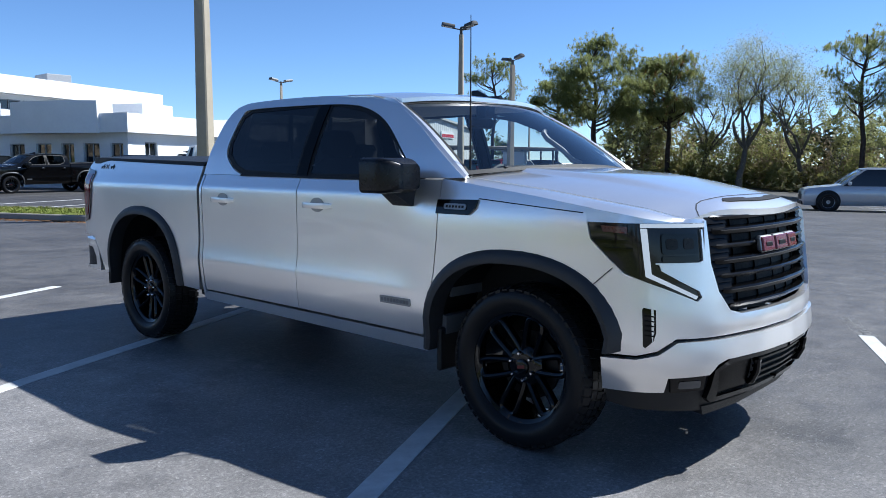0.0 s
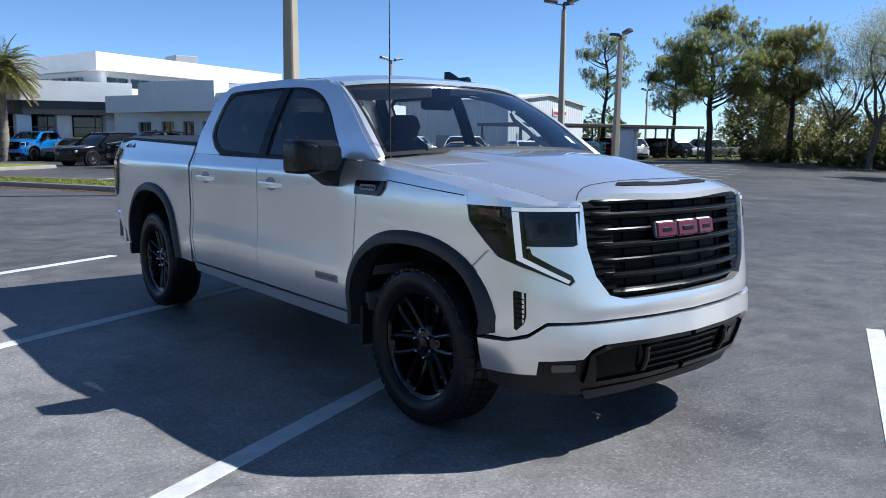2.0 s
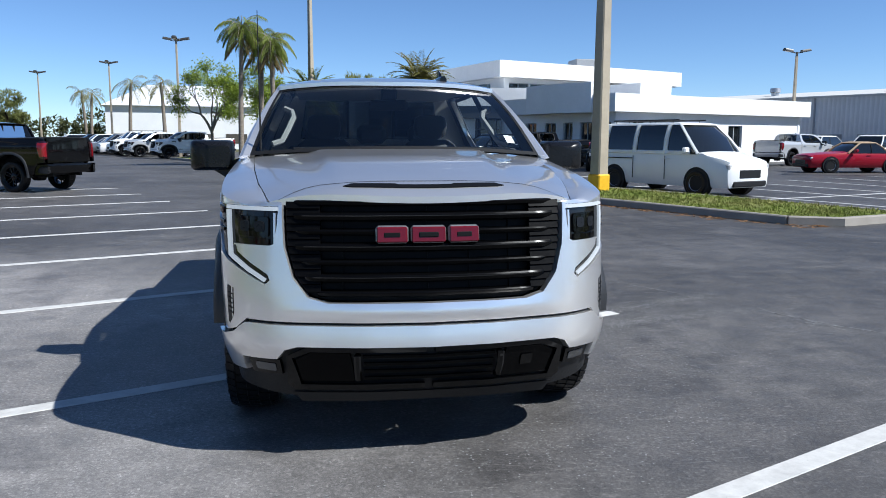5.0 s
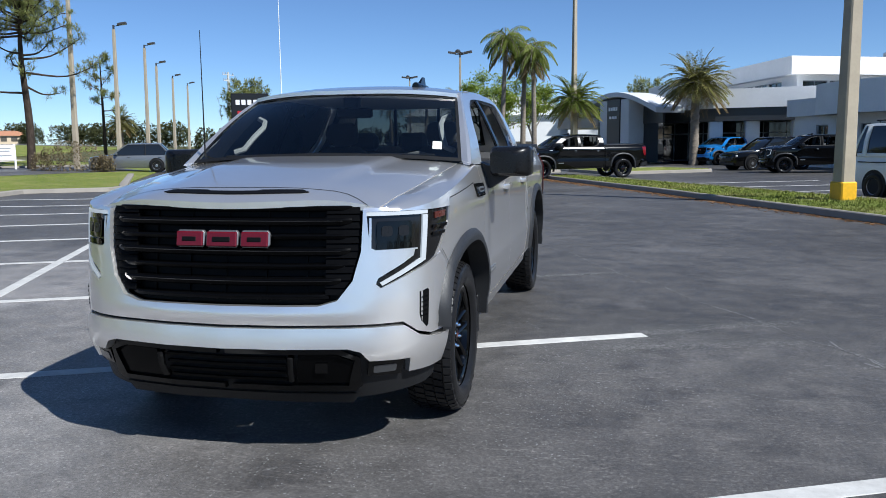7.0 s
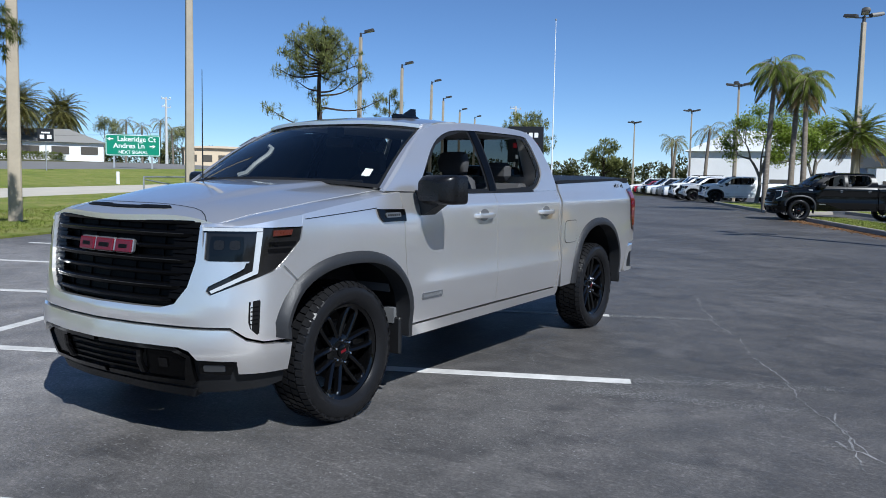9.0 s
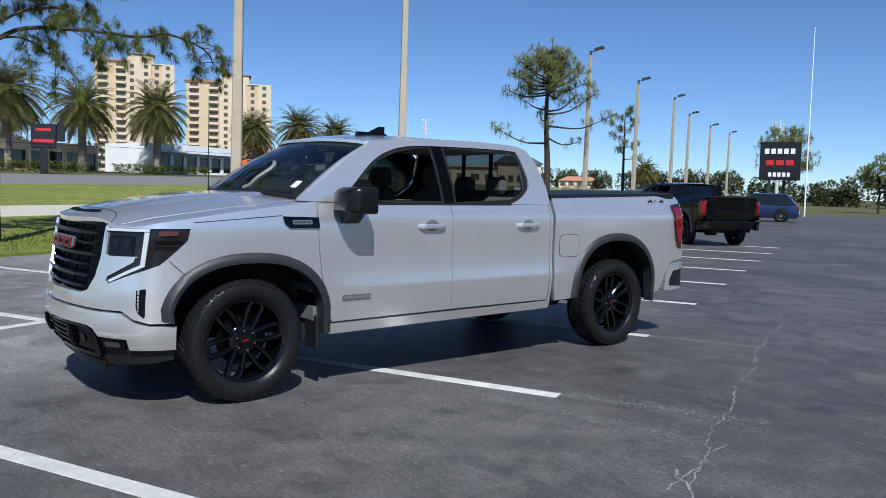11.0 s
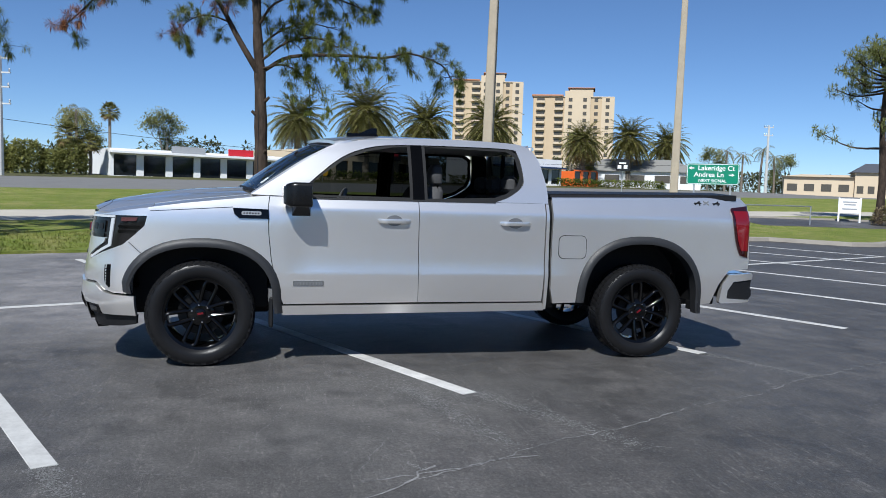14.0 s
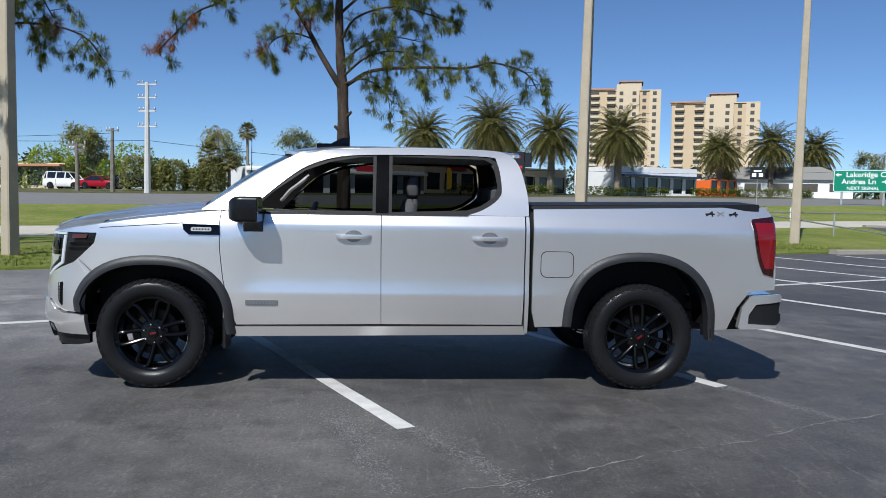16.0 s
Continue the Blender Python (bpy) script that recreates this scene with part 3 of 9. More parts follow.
litter("leaf_litter", [(8.55 - 0.4 * (16 - v) / 10 if v < 16 else 8.65, v) for v in range(4, 27)], 6500, 0.26, 7, "dead brown leaves gathered along the kerb")
litter("leaf_litter", [(10.9, 2.6), (11.6, 2.4), (12.2, 2.6), (11.4, 2.9)], 1400, 0.5, 8, "dead brown leaves at the end of the island")


def worn_mat():
    """Traffic-worn paint and filled cracks: pale specks over the asphalt's own colour."""
    m = Mat("worn_marks")
    f = m.noise(60.0, 5.0, 0.8)
    g = m.noise(3.0, 4.0, 0.7)
    c = m.ramp(m.math("MULTIPLY", f, g), (0.15, (0.075, 0.075, 0.077)), (0.34, (0.29, 0.29, 0.285)))
    m.put(Base_Color=c, Roughness=0.8)
    return m.m


WORN = worn_mat()


def ragged(name, pts, w, label, seed):
    """A thin ragged strip lying on the asphalt along points of the lot's grid."""
    rng = random.Random(seed)
    fine = []
    for (u0, v0), (u1, v1) in zip(pts, pts[1:]):
        n = max(2, int(math.hypot(u1 - u0, v1 - v0) / 0.06))
        for i in range(n):
            t = i / n
            fine.append((u0 + (u1 - u0) * t + rng.gauss(0, 0.010), v0 + (v1 - v0) * t + rng.gauss(0, 0.010)))
    rows = []
    for i, (u, v) in enumerate(fine):
        a, b = fine[max(0, i - 1)], fine[min(len(fine) - 1, i + 1)]
        d = Vector((b[0] - a[0], b[1] - a[1])).normalized()
        k = w * rng.uniform(0.1, 1.0)
        rows.append([lot(u - d.y * k, v + d.x * k, 0.003), lot(u + d.y * k, v - d.x * k, 0.003)])
    return solid(name, Geo().loft(rows, False, False), WORN, label, "pavement mark", kind="structure", smooth=0)


ragged("pavement_crack", [(1.02, -1.6), (1.15, -0.9), (1.08, -0.3), (1.14, 0.4), (1.06, 1.1), (1.13, 1.8), (1.05, 2.6), (1.10, 3.3)], 0.008, "pale dusty crack in the asphalt", 21)
ragged("pavement_crack", [(1.05, 3.3), (1.16, 4.4), (1.02, 5.6)], 0.008, "pale dusty crack in the asphalt", 22)


def specks(name, runs, n, label, seed, lo=0.004, hi=0.014, material=WORN):
    """Flecks of old paint, grit and chalky scuffs lying on the asphalt along runs of the lot's grid."""
    rng = random.Random(seed)
    g = Geo()
    for u0, v0, u1, v1, spread in runs:
        for _ in range(n):
            t = rng.random() ** 1.3
            p = lot(u0 + (u1 - u0) * t + rng.gauss(0, spread), v0 + (v1 - v0) * t + rng.gauss(0, spread), 0.004)
            a, l = rng.uniform(0, 6.28), rng.uniform(lo, hi)
            d, s = Vector((math.cos(a), math.sin(a), 0)) * l, Vector((-math.sin(a), math.cos(a), 0)) * l * rng.uniform(0.25, 0.7)
            g.add([p - d, p - s, p + d, p + s], [(0, 1, 2, 3)])
    return solid(name, g, material, label, "pavement mark", kind="stuff", smooth=0)


DULLGRIT = simple("dull_grit", (0.15, 0.15, 0.148), 0.9, var=0.35, scale=40)
PALEGRIT = simple("pale_grit", (0.24, 0.24, 0.235), 0.9, var=0.35, scale=40)
specks("paint_flecks", [(-0.4, -0.30, 1.0, -0.54, 0.05), (0.0, 0.05, 1.5, 0.08, 0.05), (0.0, 2.81, 1.1, 2.8, 0.04), (0.0, -2.76, 0.9, -2.75, 0.04), (0.2, -0.1, -1.0, -0.5, 0.2), (-0.5, -1.2, -3.5, -2.2, 0.35)], 1300, "worn flecks of old white paint", 31, 0.003, 0.009, material=PALEGRIT)
ragged("pavement_crack", [(1.15, -1.80), (1.21, -1.63), (1.16, -1.37), (1.14, -1.11), (1.15, -0.81), (1.17, -0.67), (1.24, -0.45)], 0.008, "pale dusty crack in the asphalt", 23)
ragged("pavement_crack", [(1.16, -1.37), (1.05, -1.25), (1.02, -1.05)], 0.009, "pale dusty crack in the asphalt", 24)
ragged("pavement_crack", [(-0.42, -1.24), (-0.05, -1.52), (0.2, -1.80), (0.43, -1.97)], 0.003, "hairline crack in the asphalt", 25)
ragged("pavement_crack", [(0.51, -1.08), (0.75, -1.30), (0.96, -1.58)], 0.0025, "hairline crack in the asphalt", 26)
ragged("pavement_crack", [(0.33, -2.39), (0.50, -2.2), (0.68, -1.97)], 0.0025, "hairline crack in the asphalt", 27)
_gr = random.Random(77)
specks("grit", [(_gr.uniform(-8, 7), _gr.uniform(-9, 9), _gr.uniform(-8, 7), _gr.uniform(-9, 9), 1.4) for _ in range(30)], 160, "pale grit scattered over the asphalt", 32, 0.0015, 0.004, DULLGRIT)
_sc = []
for _ in range(90):
    _a, _b, _t, _l = _gr.uniform(-7, 6), _gr.uniform(-8, 8), _gr.uniform(0, 6.28), _gr.uniform(0.1, 0.7)
    _sc.append((_a, _b, _a + _l * math.cos(_t), _b + _l * math.sin(_t), 0.010))
specks("scuff_marks", _sc, 70, "short pale scratches in the asphalt", 33, 0.002, 0.007, PALEGRIT)

# ---- the silver pickup ----
_upper = [(1.33, 0.945), (1.42, 0.915), (1.50, 0.886), (1.70, 0.792), (1.80, 0.735), (1.86, 0.690), (1.90, 0.66)]
_sill = [(0.20, 0.92), (0.40, 0.945), (0.50, 0.970)]
# three profiles of the flank: the fender, the creased doors, the bed
_side = curve(_sill + [(0.62, 0.990), (0.74, 0.993), (0.88, 0.990), (1.04, 0.990), (1.12, 0.989), (1.19, 0.984), (1.26, 0.967)] + _upper, 3)
_door = curve(_sill + [(0.60, 0.984), (0.70, 0.9935), (0.728, 0.9955), (0.738, 0.995), (0.80, 0.9865), (0.86, 0.982), (0.98, 0.9805), (1.12, 0.984), (1.22, 0.985), (1.252, 0.983), (1.262, 0.979)] + _upper, 8)
_bed = curve(_sill + [(0.62, 0.985), (0.74, 0.990), (0.88, 0.987), (1.04, 0.986), (1.14, 0.987), (1.24, 0.985), (1.262, 0.980), (1.275, 0.974)] + _upper, 8)
CREASES = (0.715, 0.727, 0.733, 0.741, 0.755, 1.245, 1.254, 1.260, 1.268)


def _ease(a, b, y):
    k = min(1.0, max(0.0, (y - a) / (b - a)))
    return k * k * (3 - 2 * k)


_taper = curve([(-2.9, 0.80), (-2.6, 0.905), (-2.4, 0.960), (-2.2, 0.985), (-1.9, 1.0), (2.2, 1.0), (2.7, 0.985), (2.95, 0.955)], 2)


def side_x(y, z):
    # the doors' hollow begins on a slant behind the fender
    k = _ease(-1.26, -1.02, y + 0.10 * abs(z - 1.0))
    x = _side(z) + (_door(z) - _side(z)) * k
    x += (_bed(z) - x) * _ease(0.95, 1.25, y)
    return x * _taper(y)


def side(sgn):
    return lambda y, z, d: (sgn * (side_x(y, z) - d), y, z)


_plan = [(0, 0, -2.84), (0.3, 0.30, -2.818), (0.6, 0.596, -2.758), (0.72, 0.712, -2.716), (0.85, 0.825, -2.640), (0.95, 0.893, -2.560), (1.05, 0.940, -2.470),
         (1.15, 0.967, -2.370), (1.25, 0.980, -2.270), (1.5, 1.0, -2.02)]
_px = curve([(s, x) for s, x, y in _plan], 2)
_py = curve([(s, y) for s, x, y in _plan], 2)
_lean = curve([(0.2, 0.16), (0.3, 0.09), (0.42, 0.03), (0.52, 0.0), (0.64, 0.0), (0.75, 0.005), (0.9, 0.035), (1.1, 0.075), (1.2, 0.10), (1.3, 0.16)], 2)


def front(sgn=1.0):
    """Maps (s, z): s runs round the nose from its middle to the wheel arch; sgn mirrors."""
    def f(s, z, d):
        a = abs(s)
        x, y = _px(a), _py(a)
        e = 0.01
        tx, ty = _px(a + e) - x, _py(a + e) - y
        n = math.hypot(tx, ty)
        nx, ny = ty / n, -tx / n
        w = max(0.0, 1 - a / 1.35)
        y += _lean(z) * (w + (1 - w) * 0.25)
        x -= (1 - _side(min(max(z, 0.3), 1.2))) * min(1, a / 1.1)
        k = min(1.0, max(0.0, (a - 0.90) / 0.22))
        k = k * k * (3 - 2 * k)
        x = x * (1 - k) + side_x(y, z) * k
        return (math.copysign(1, s if s else 1) * sgn * (x - nx * d) if s else 0.0 - 0 * d, y - ny * d, z)
    return f


_hc = curve([(-2.80, 1.19), (-2.74, 1.215), (-2.69, 1.245), (-2.62, 1.270), (-2.5, 1.293), (-2.03, 1.358), (-1.57, 1.392), (-1.3, 1.40)], 3)
_he = curve([(-2.75, 1.165), (-2.6, 1.185), (-2.44, 1.225), (-1.98, 1.295), (-1.40, 1.365), (-1.2, 1.38)], 3)
_hw = curve([(-2.75, 0.70), (-2.6, 0.715), (-2.3, 0.775), (-1.9, 0.822), (-1.45, 0.850), (-1.2, 0.86)], 3)
_crease = curve([(-2.7, 1.155), (-2.55, 1.178), (-2.44, 1.203), (-1.98, 1.272), (-1.40, 1.342), (-1.2, 1.35)], 3)


def hood_z(x, y):
    a = min(1.0, abs(x) / _hw(y))
    z = _he(y) + (_hc(y) - _he(y)) * (1 - a ** 3.2)
    k = min(1.0, max(0.0, (0.40 + 0.10 * (y + 2.6) - abs(x)) / 0.075 + 0.5))
    f = min(1.0, max(0.0, (y + 2.64) / 0.55))
    return z + 0.018 * k * k * (3 - 2 * k) * f * f * (3 - 2 * f)


def build_truck():
    root = thing("pickup_truck", "silver crew-cab pickup truck with black wheels and black grille", "pickup truck")
    P = lambda name, geo, mat, parent=root, label="", smooth=35.0: piece(name, geo, mat, parent, label, smooth)  # noqa: E731

    # hood, with its turned-down lip and slot
    lip = lambda x: -2.752 + 0.115 * (abs(x) / 0.7) ** 2  # noqa: E731
    xs = [0.70 * math.cos(math.pi * i / 24) for i in range(25)]
    outline = [(x, lip(x)) for x in xs[::-1]] + [(_hw(y) - 0.004, y) for y in np.linspace(-2.55, -1.46, 12)]
    outline += [(x, -1.46 - 0.10 * (1 - (x / 0.85) ** 2)) for x in np.linspace(0.8, -0.8, 15)]
    outline += [(-_hw(y) + 0.004, y) for y in np.linspace(-1.46, -2.55, 12)]
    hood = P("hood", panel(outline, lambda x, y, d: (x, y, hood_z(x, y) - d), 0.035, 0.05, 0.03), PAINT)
    slot = panel([(-0.375, 0.012), (-0.34, 0.0), (0.34, 0.0), (0.375, 0.012), (0.335, 0.040), (0.14, 0.040), (0.12, 0.030), (-0.12, 0.030), (-0.14, 0.040), (-0.335, 0.040)],
                 lambda x, v, d: (x, lip(x) + 0.066 + v, hood_z(x, lip(x) + 0.066 + v) + 0.004 - d), 0.05, 0.05, 0.006)
    P("hood_slot", slot, PITCH, hood, "dark slot across the hood's front edge")
    # dark strip laid on the hood to paint the shade along its crease
    crease_line = []
    for x, y in [(-0.665, -2.655), (-0.60, -2.61), (-0.545, -2.585), (-0.48, -2.578)] + [(q, -2.585 - 0.02 * (1 - (q / 0.45) ** 2)) for q in np.linspace(-0.4, 0.4, 9)] + [(0.48, -2.578), (0.545, -2.585), (0.60, -2.61), (0.665, -2.655)]:
        crease_line.append([(x, y - 0.003, hood_z(x, y - 0.003) + 0.0012), (x, y + 0.003, hood_z(x, y + 0.003) + 0.0012)])
    P("crease_shade", Geo().loft(crease_line, False, False), SEAL, hood)

    # cowl and wipers
    g = Geo()
    rows = []
    for x in np.linspace(-0.84, 0.84, 17):
        yb = -1.46 - 0.10 * (1 - (x / 0.85) ** 2)
        z = hood_z(x * 0.97, yb)
        rows.append([(x, yb - 0.01, z - 0.03), (x, yb + 0.03, z - 0.028), (x, yb + 0.12, z - 0.012), (x, yb + 0.13, z - 0.06)])
    P("cowl", g.loft(rows), PLASTIC)
    for x0, x1 in ((-0.62, 0.02), (0.08, 0.70)):
        g = Geo().tube([(x0, -1.545 + 0.04 * abs(x0), 1.405), ((x0 + x1) / 2, -1.50, 1.412), (x1, -1.43 + 0.0 * x1, 1.405)], 0.009, 6)
        P("wiper", g, SEAL)

    # windshield
    def shield(u, v, d):
        # u -1..1 across, v 0..1 up
        w = 0.878 - 0.155 * v
        x = u * w
        y = -1.475 + 0.655 * v - (1 - u * u) * (0.135 + 0.03 * v)
        z = 1.365 + 0.415 * v + (1 - u * u) * (0.037 - 0.005 * v) + 0.03 * math.sin(math.pi * v)
        return (x, y + d * 0.6, z - d * 0.8)
    pane = P("windshield", panel([(-1, 0), (1, 0), (1, 1), (-1, 1)], shield, 0.1, 0.1, 0.0), GLASS, root, "clear tinted windshield")
    pane.visible_shadow = False
    band = Geo()
    for a, b in (((-1.0, 0.0), (-0.972, 1.0)), ((0.972, 0.0), (1.0, 1.0)), ((-1.0, 0.965), (1.0, 1.0)), ((-1, 0), (1, 0.04))):
        sub = panel([(a[0], a[1]), (b[0], a[1]), (b[0], b[1]), (a[0], b[1])], lambda u, v, d: shield(u, v, d - 0.003), 0.1, 0.1, 0.0)
        band.add(sub.v, sub.f)
    P("windshield_seal", band, SEAL)
    P("inspection_sticker", panel([(0.80, 0.14), (0.865, 0.14), (0.865, 0.235), (0.80, 0.235)], lambda u, v, d: shield(u, v, d + 0.006), 0.1, 0.1, 0.0), PAPER, root, "white paper sticker")

    # roof
    def roof(x, y, d):
        a = abs(x) / 0.70
        z = 1.845 + 0.052 * (1 - a ** 2.6)
        z -= 0.045 * max(0, (-y - 0.35) / 0.55) ** 2.0
        z -= 0.030 * max(0, (y - 0.30) / 0.62) ** 2
        return (x, y, z - d)
    ro = [(x, -0.835 - 0.165 * (1 - (x / 0.72) ** 2)) for x in np.linspace(-0.72, 0.72, 15)] + [(0.715, -0.6), (0.70, -0.2), (0.70, 0.6), (0.66, 0.90)]
    ro += [(x, 0.93 + 0.05 * (1 - (x / 0.64) ** 2)) for x in np.linspace(0.6, -0.6, 9)] + [(-0.66, 0.90), (-0.70, 0.6), (-0.70, -0.2), (-0.715, -0.6)]
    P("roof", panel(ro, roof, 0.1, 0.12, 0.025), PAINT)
    fin = Geo().loft([[(x * w + 0.40, y, z) for x, y in ((-1, -0.62), (-0.6, -0.70), (0.6, -0.70), (1, -0.62), (0.9, -0.42 + k), (-0.9, -0.42 + k))]
                      for w, z, k in ((0.042, 1.858, 0), (0.036, 1.885, -0.01), (0.014, 1.90, -0.03))])
    fin.loft([[(0.40 + sx * w, y, z) for sx, y in ((-1, y0), (1, y0), (1, y1), (-1, y1))] for w, y0, y1, z in ((0.012, -0.60, -0.44, 1.89), (0.009, -0.56, -0.44, 1.915), (0.004, -0.49, -0.435, 1.950))])
    P("roof_fin_antenna", fin, GLOSSBLACK)

    # rear of the cab with its window
    def back(x, z, d):
        return (x, 0.985 - 0.085 * max(0, (z - 1.40) / 0.46) - 0.03 * (abs(x) / 0.8) ** 2 - d, z)
    for sgn in (1, -1):
        P("cab_back_panel", panel([(sgn * 0.62, 0.5), (sgn * 0.90, 0.5), (sgn * 0.90, 1.36), (sgn * 0.69, 1.83), (sgn * 0.56, 1.80)], back, 0.1, 0.1, 0.0), PAINT)
    P("cab_back_panel", panel([(-0.62, 0.5), (0.62, 0.5), (0.62, 1.46), (-0.62, 1.46)], back, 0.2, 0.1, 0.0), PAINT)
    P("cab_back_panel", panel([(-0.6, 1.79), (0.6, 1.79), (0.6, 1.85), (-0.6, 1.85)], back, 0.2, 0.1, 0.0), PAINT)
    P("rear_window", panel([(-0.62, 1.46), (0.62, 1.46), (0.565, 1.79), (-0.565, 1.79)], lambda x, z, d: back(x, z, d + 0.01), 0.2, 0.1, 0.0), REARGLASS, root, "rear cab window")
    for x in (-0.2, 0.2):
        P("rear_window_divider", Geo().box(x - 0.012, x + 0.012, 0.90, 0.93, 1.46, 1.80), SEAL)

    # the arches are squarish, flat on top
    def arch(cy, cz, ry, rz, a0, a1):
        out = []
        for a in range(a0, a1 + 1, 7):
            c, q = math.cos(radians(a)), math.sin(radians(a))
            out.append((cy + ry * math.copysign(abs(c) ** 0.86, c), cz + rz * q ** 0.74))
        return out
    arch_f = [(-1.300, 0.42), (-1.312, 0.50)] + arch(-1.855, 0.46, 0.545, 0.485, 10, 166) + [(-2.372, 0.575)]
    arch_r = [(2.400, 0.40), (2.390, 0.50)] + arch(1.845, 0.46, 0.545, 0.560, 8, 172) + [(1.30, 0.50)]

    for sgn in (1, -1):
        S = side(sgn)
        # front fender: flank and the roll over to the hood
        fo = [(y, _crease(y)) for y in np.linspace(-2.25, -1.40, 14)] + [(-1.356, 1.345), (-1.366, 1.25), (-1.360, 1.05), (-1.338, 0.85), (-1.292, 0.62), (-1.250, 0.49), (-1.275, 0.43)]
        fo += arch_f + [(-2.44, 0.575), (-2.45, 0.93), (-2.37, 1.0), (-2.275, 1.09), (-2.255, 1.17)]
        fen = panel(fo, S, 0.06, 0.05, 0.03)
        top = []
        for y in np.linspace(-2.27, -1.36, 20):
            zc = _crease(y)
            xs_, xh = side_x(y, zc), _hw(y)
            zh = _he(y) - 0.002
            top.append([(sgn * (xs_ + (xh - xs_) * t), y, zc + (zh - zc) * math.sin(t * math.pi / 2)) for t in (0, 0.12, 0.3, 0.5, 0.75, 1.0)] + [(sgn * xh, y, zh - 0.03)])
        fen.loft(top, False, False)
        Fb = front(sgn)
        brow = []
        for q in np.linspace(0.66, 1.27, 26):
            o = Vector(Fb(q, 1.166, 0.0))
            mid = Vector(Fb(q, max(1.169, _crease(o.y)), 0.0))
            yh = max(o.y + 0.004, -2.655 + 0.02 * (q - 0.66))
            h = Vector((sgn * _hw(yh), yh, _he(yh) - 0.002))
            if q < 0.75:
                h.x = sgn * max(abs(o.x) - 0.006, 0.655)
            brow.append([o, mid, mid.lerp(h, 0.35) + Vector((0, 0, 0.012)), mid.lerp(h, 0.7) + Vector((0, 0, 0.010)), h, h - Vector((0, 0, 0.03))])
        fen.loft(brow, False, False)
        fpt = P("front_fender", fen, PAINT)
        # hood edge low on the flank, and the joint from the headlamp to the arch
        sm = [[S(y, z + w, -0.0012) for w in (0.0025, -0.0025)] for y, z in zip(np.linspace(-1.63, -2.235, 12), np.linspace(1.250, 1.205, 12))]
        P("hood_joint", Geo().loft(sm, False, False), SEAL, fpt)
        sm = [[Fb(q + w, z + w, -0.0065) for w in (0.0012, -0.0012)] for q, z in zip(np.linspace(1.115, 1.235, 6), np.linspace(0.965, 0.862, 6))]
        P("nose_joint", Geo().loft(sm, False, False), SEAL, fpt)
        # badge on the fender
        bo = [(-1.63, 1.245), (-1.36, 1.238), (-1.355, 1.165), (-1.58, 1.165), (-1.62, 1.20)]
        bd = P("side_badge", panel(bo, lambda y, z, d: S(y, z, d - 0.012), 0.05, 0.05, 0.012), GLOSSBLACK, root, "gloss black badge with a bright bar")
        P("badge_plate", panel(roundrect(-1.565, -1.415, 1.191, 1.221, 0.012), lambda y, z, d: S(y, z, d - 0.018), 0.05, 0.05, 0.006), SATIN, bd, "bright metal plate")
        for i in range(6):
            P("badge_bar", panel(roundrect(-1.550 + i * 0.0215, -1.538 + i * 0.0215, 1.200, 1.212, 0.002, 2), lambda y, z, d: S(y, z, d - 0.020), 0.05, 0.05, 0.003), SEAL, bd)

        # doors
        fd = [(-1.350, 1.340), (-0.164, 1.335), (-0.162, 1.0), (-0.156, 0.60), (-0.154, 0.505), (-1.236, 0.492), (-1.285, 0.62), (-1.332, 0.85), (-1.354, 1.05), (-1.360, 1.25)]
        rd = [(-0.158, 1.335), (0.935, 1.342), (0.932, 0.78), (0.930, 0.60), (0.925, 0.510), (-0.150, 0.505), (-0.152, 0.60), (-0.156, 1.0)]
        for nm, o, hy in (("front_door", fd, -0.365), ("rear_door", rd, 0.665)):
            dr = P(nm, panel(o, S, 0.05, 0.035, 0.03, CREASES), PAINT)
            # pull handle over a flat patch whose darker colour paints the dish's shading
            P("handle_shade", panel([(hy + 0.066 * math.cos(a), 1.172 + 0.044 * math.sin(a)) for a in np.linspace(0, 2 * math.pi, 24)[:-1]],
                                     lambda y, z, d: S(y, z, d - 0.0035), 0.015, 0.008, 0.003), DISHSHADE, dr)
            hg = Geo()
            rows = []
            for t in np.linspace(-1, 1, 13):
                y = hy + t * 0.135
                x = side_x(y, 1.168) + 0.038 * (1 - t ** 6) - 0.004
                w = 0.017 if abs(t) < 0.9 else 0.012
                rows.append([(sgn * (x + 0.006), y, 1.168 + w), (sgn * (x + 0.010), y, 1.168), (sgn * (x + 0.004), y, 1.168 - w), (sgn * (x - 0.012), y, 1.168 - w), (sgn * (x - 0.012), y, 1.168 + w)])
            P("door_handle", hg.loft(rows), PAINT, dr)
        # nameplate low on the front door
        npl = P("nameplate", panel(roundrect(-1.165, -0.925, 0.640, 0.682, 0.006, 2), lambda y, z, d: S(y, z, d - 0.006), 0.06, 0.05, 0.006), SATIN, root, "pale grey model nameplate")
        for i in range(9):
            P("nameplate_bar", panel(roundrect(-1.150 + i * 0.0245, -1.134 + i * 0.0245, 0.651, 0.671, 0.002, 1), lambda y, z, d: S(y, z, d - 0.008), 0.05, 0.05, 0.002), PLATEINK, npl)

        # rocker
        P("rocker_panel", panel([(-1.255, 0.478), (0.935, 0.498), (0.955, 0.43), (-1.245, 0.40)], S, 0.2, 0.02, 0.05), PAINT)
        P("cab_corner", panel([(0.945, 1.338), (0.970, 1.338), (0.974, 0.90), (0.972, 0.44), (0.945, 0.44), (0.942, 0.78)], S, 0.1, 0.05, 0.05), PAINT)
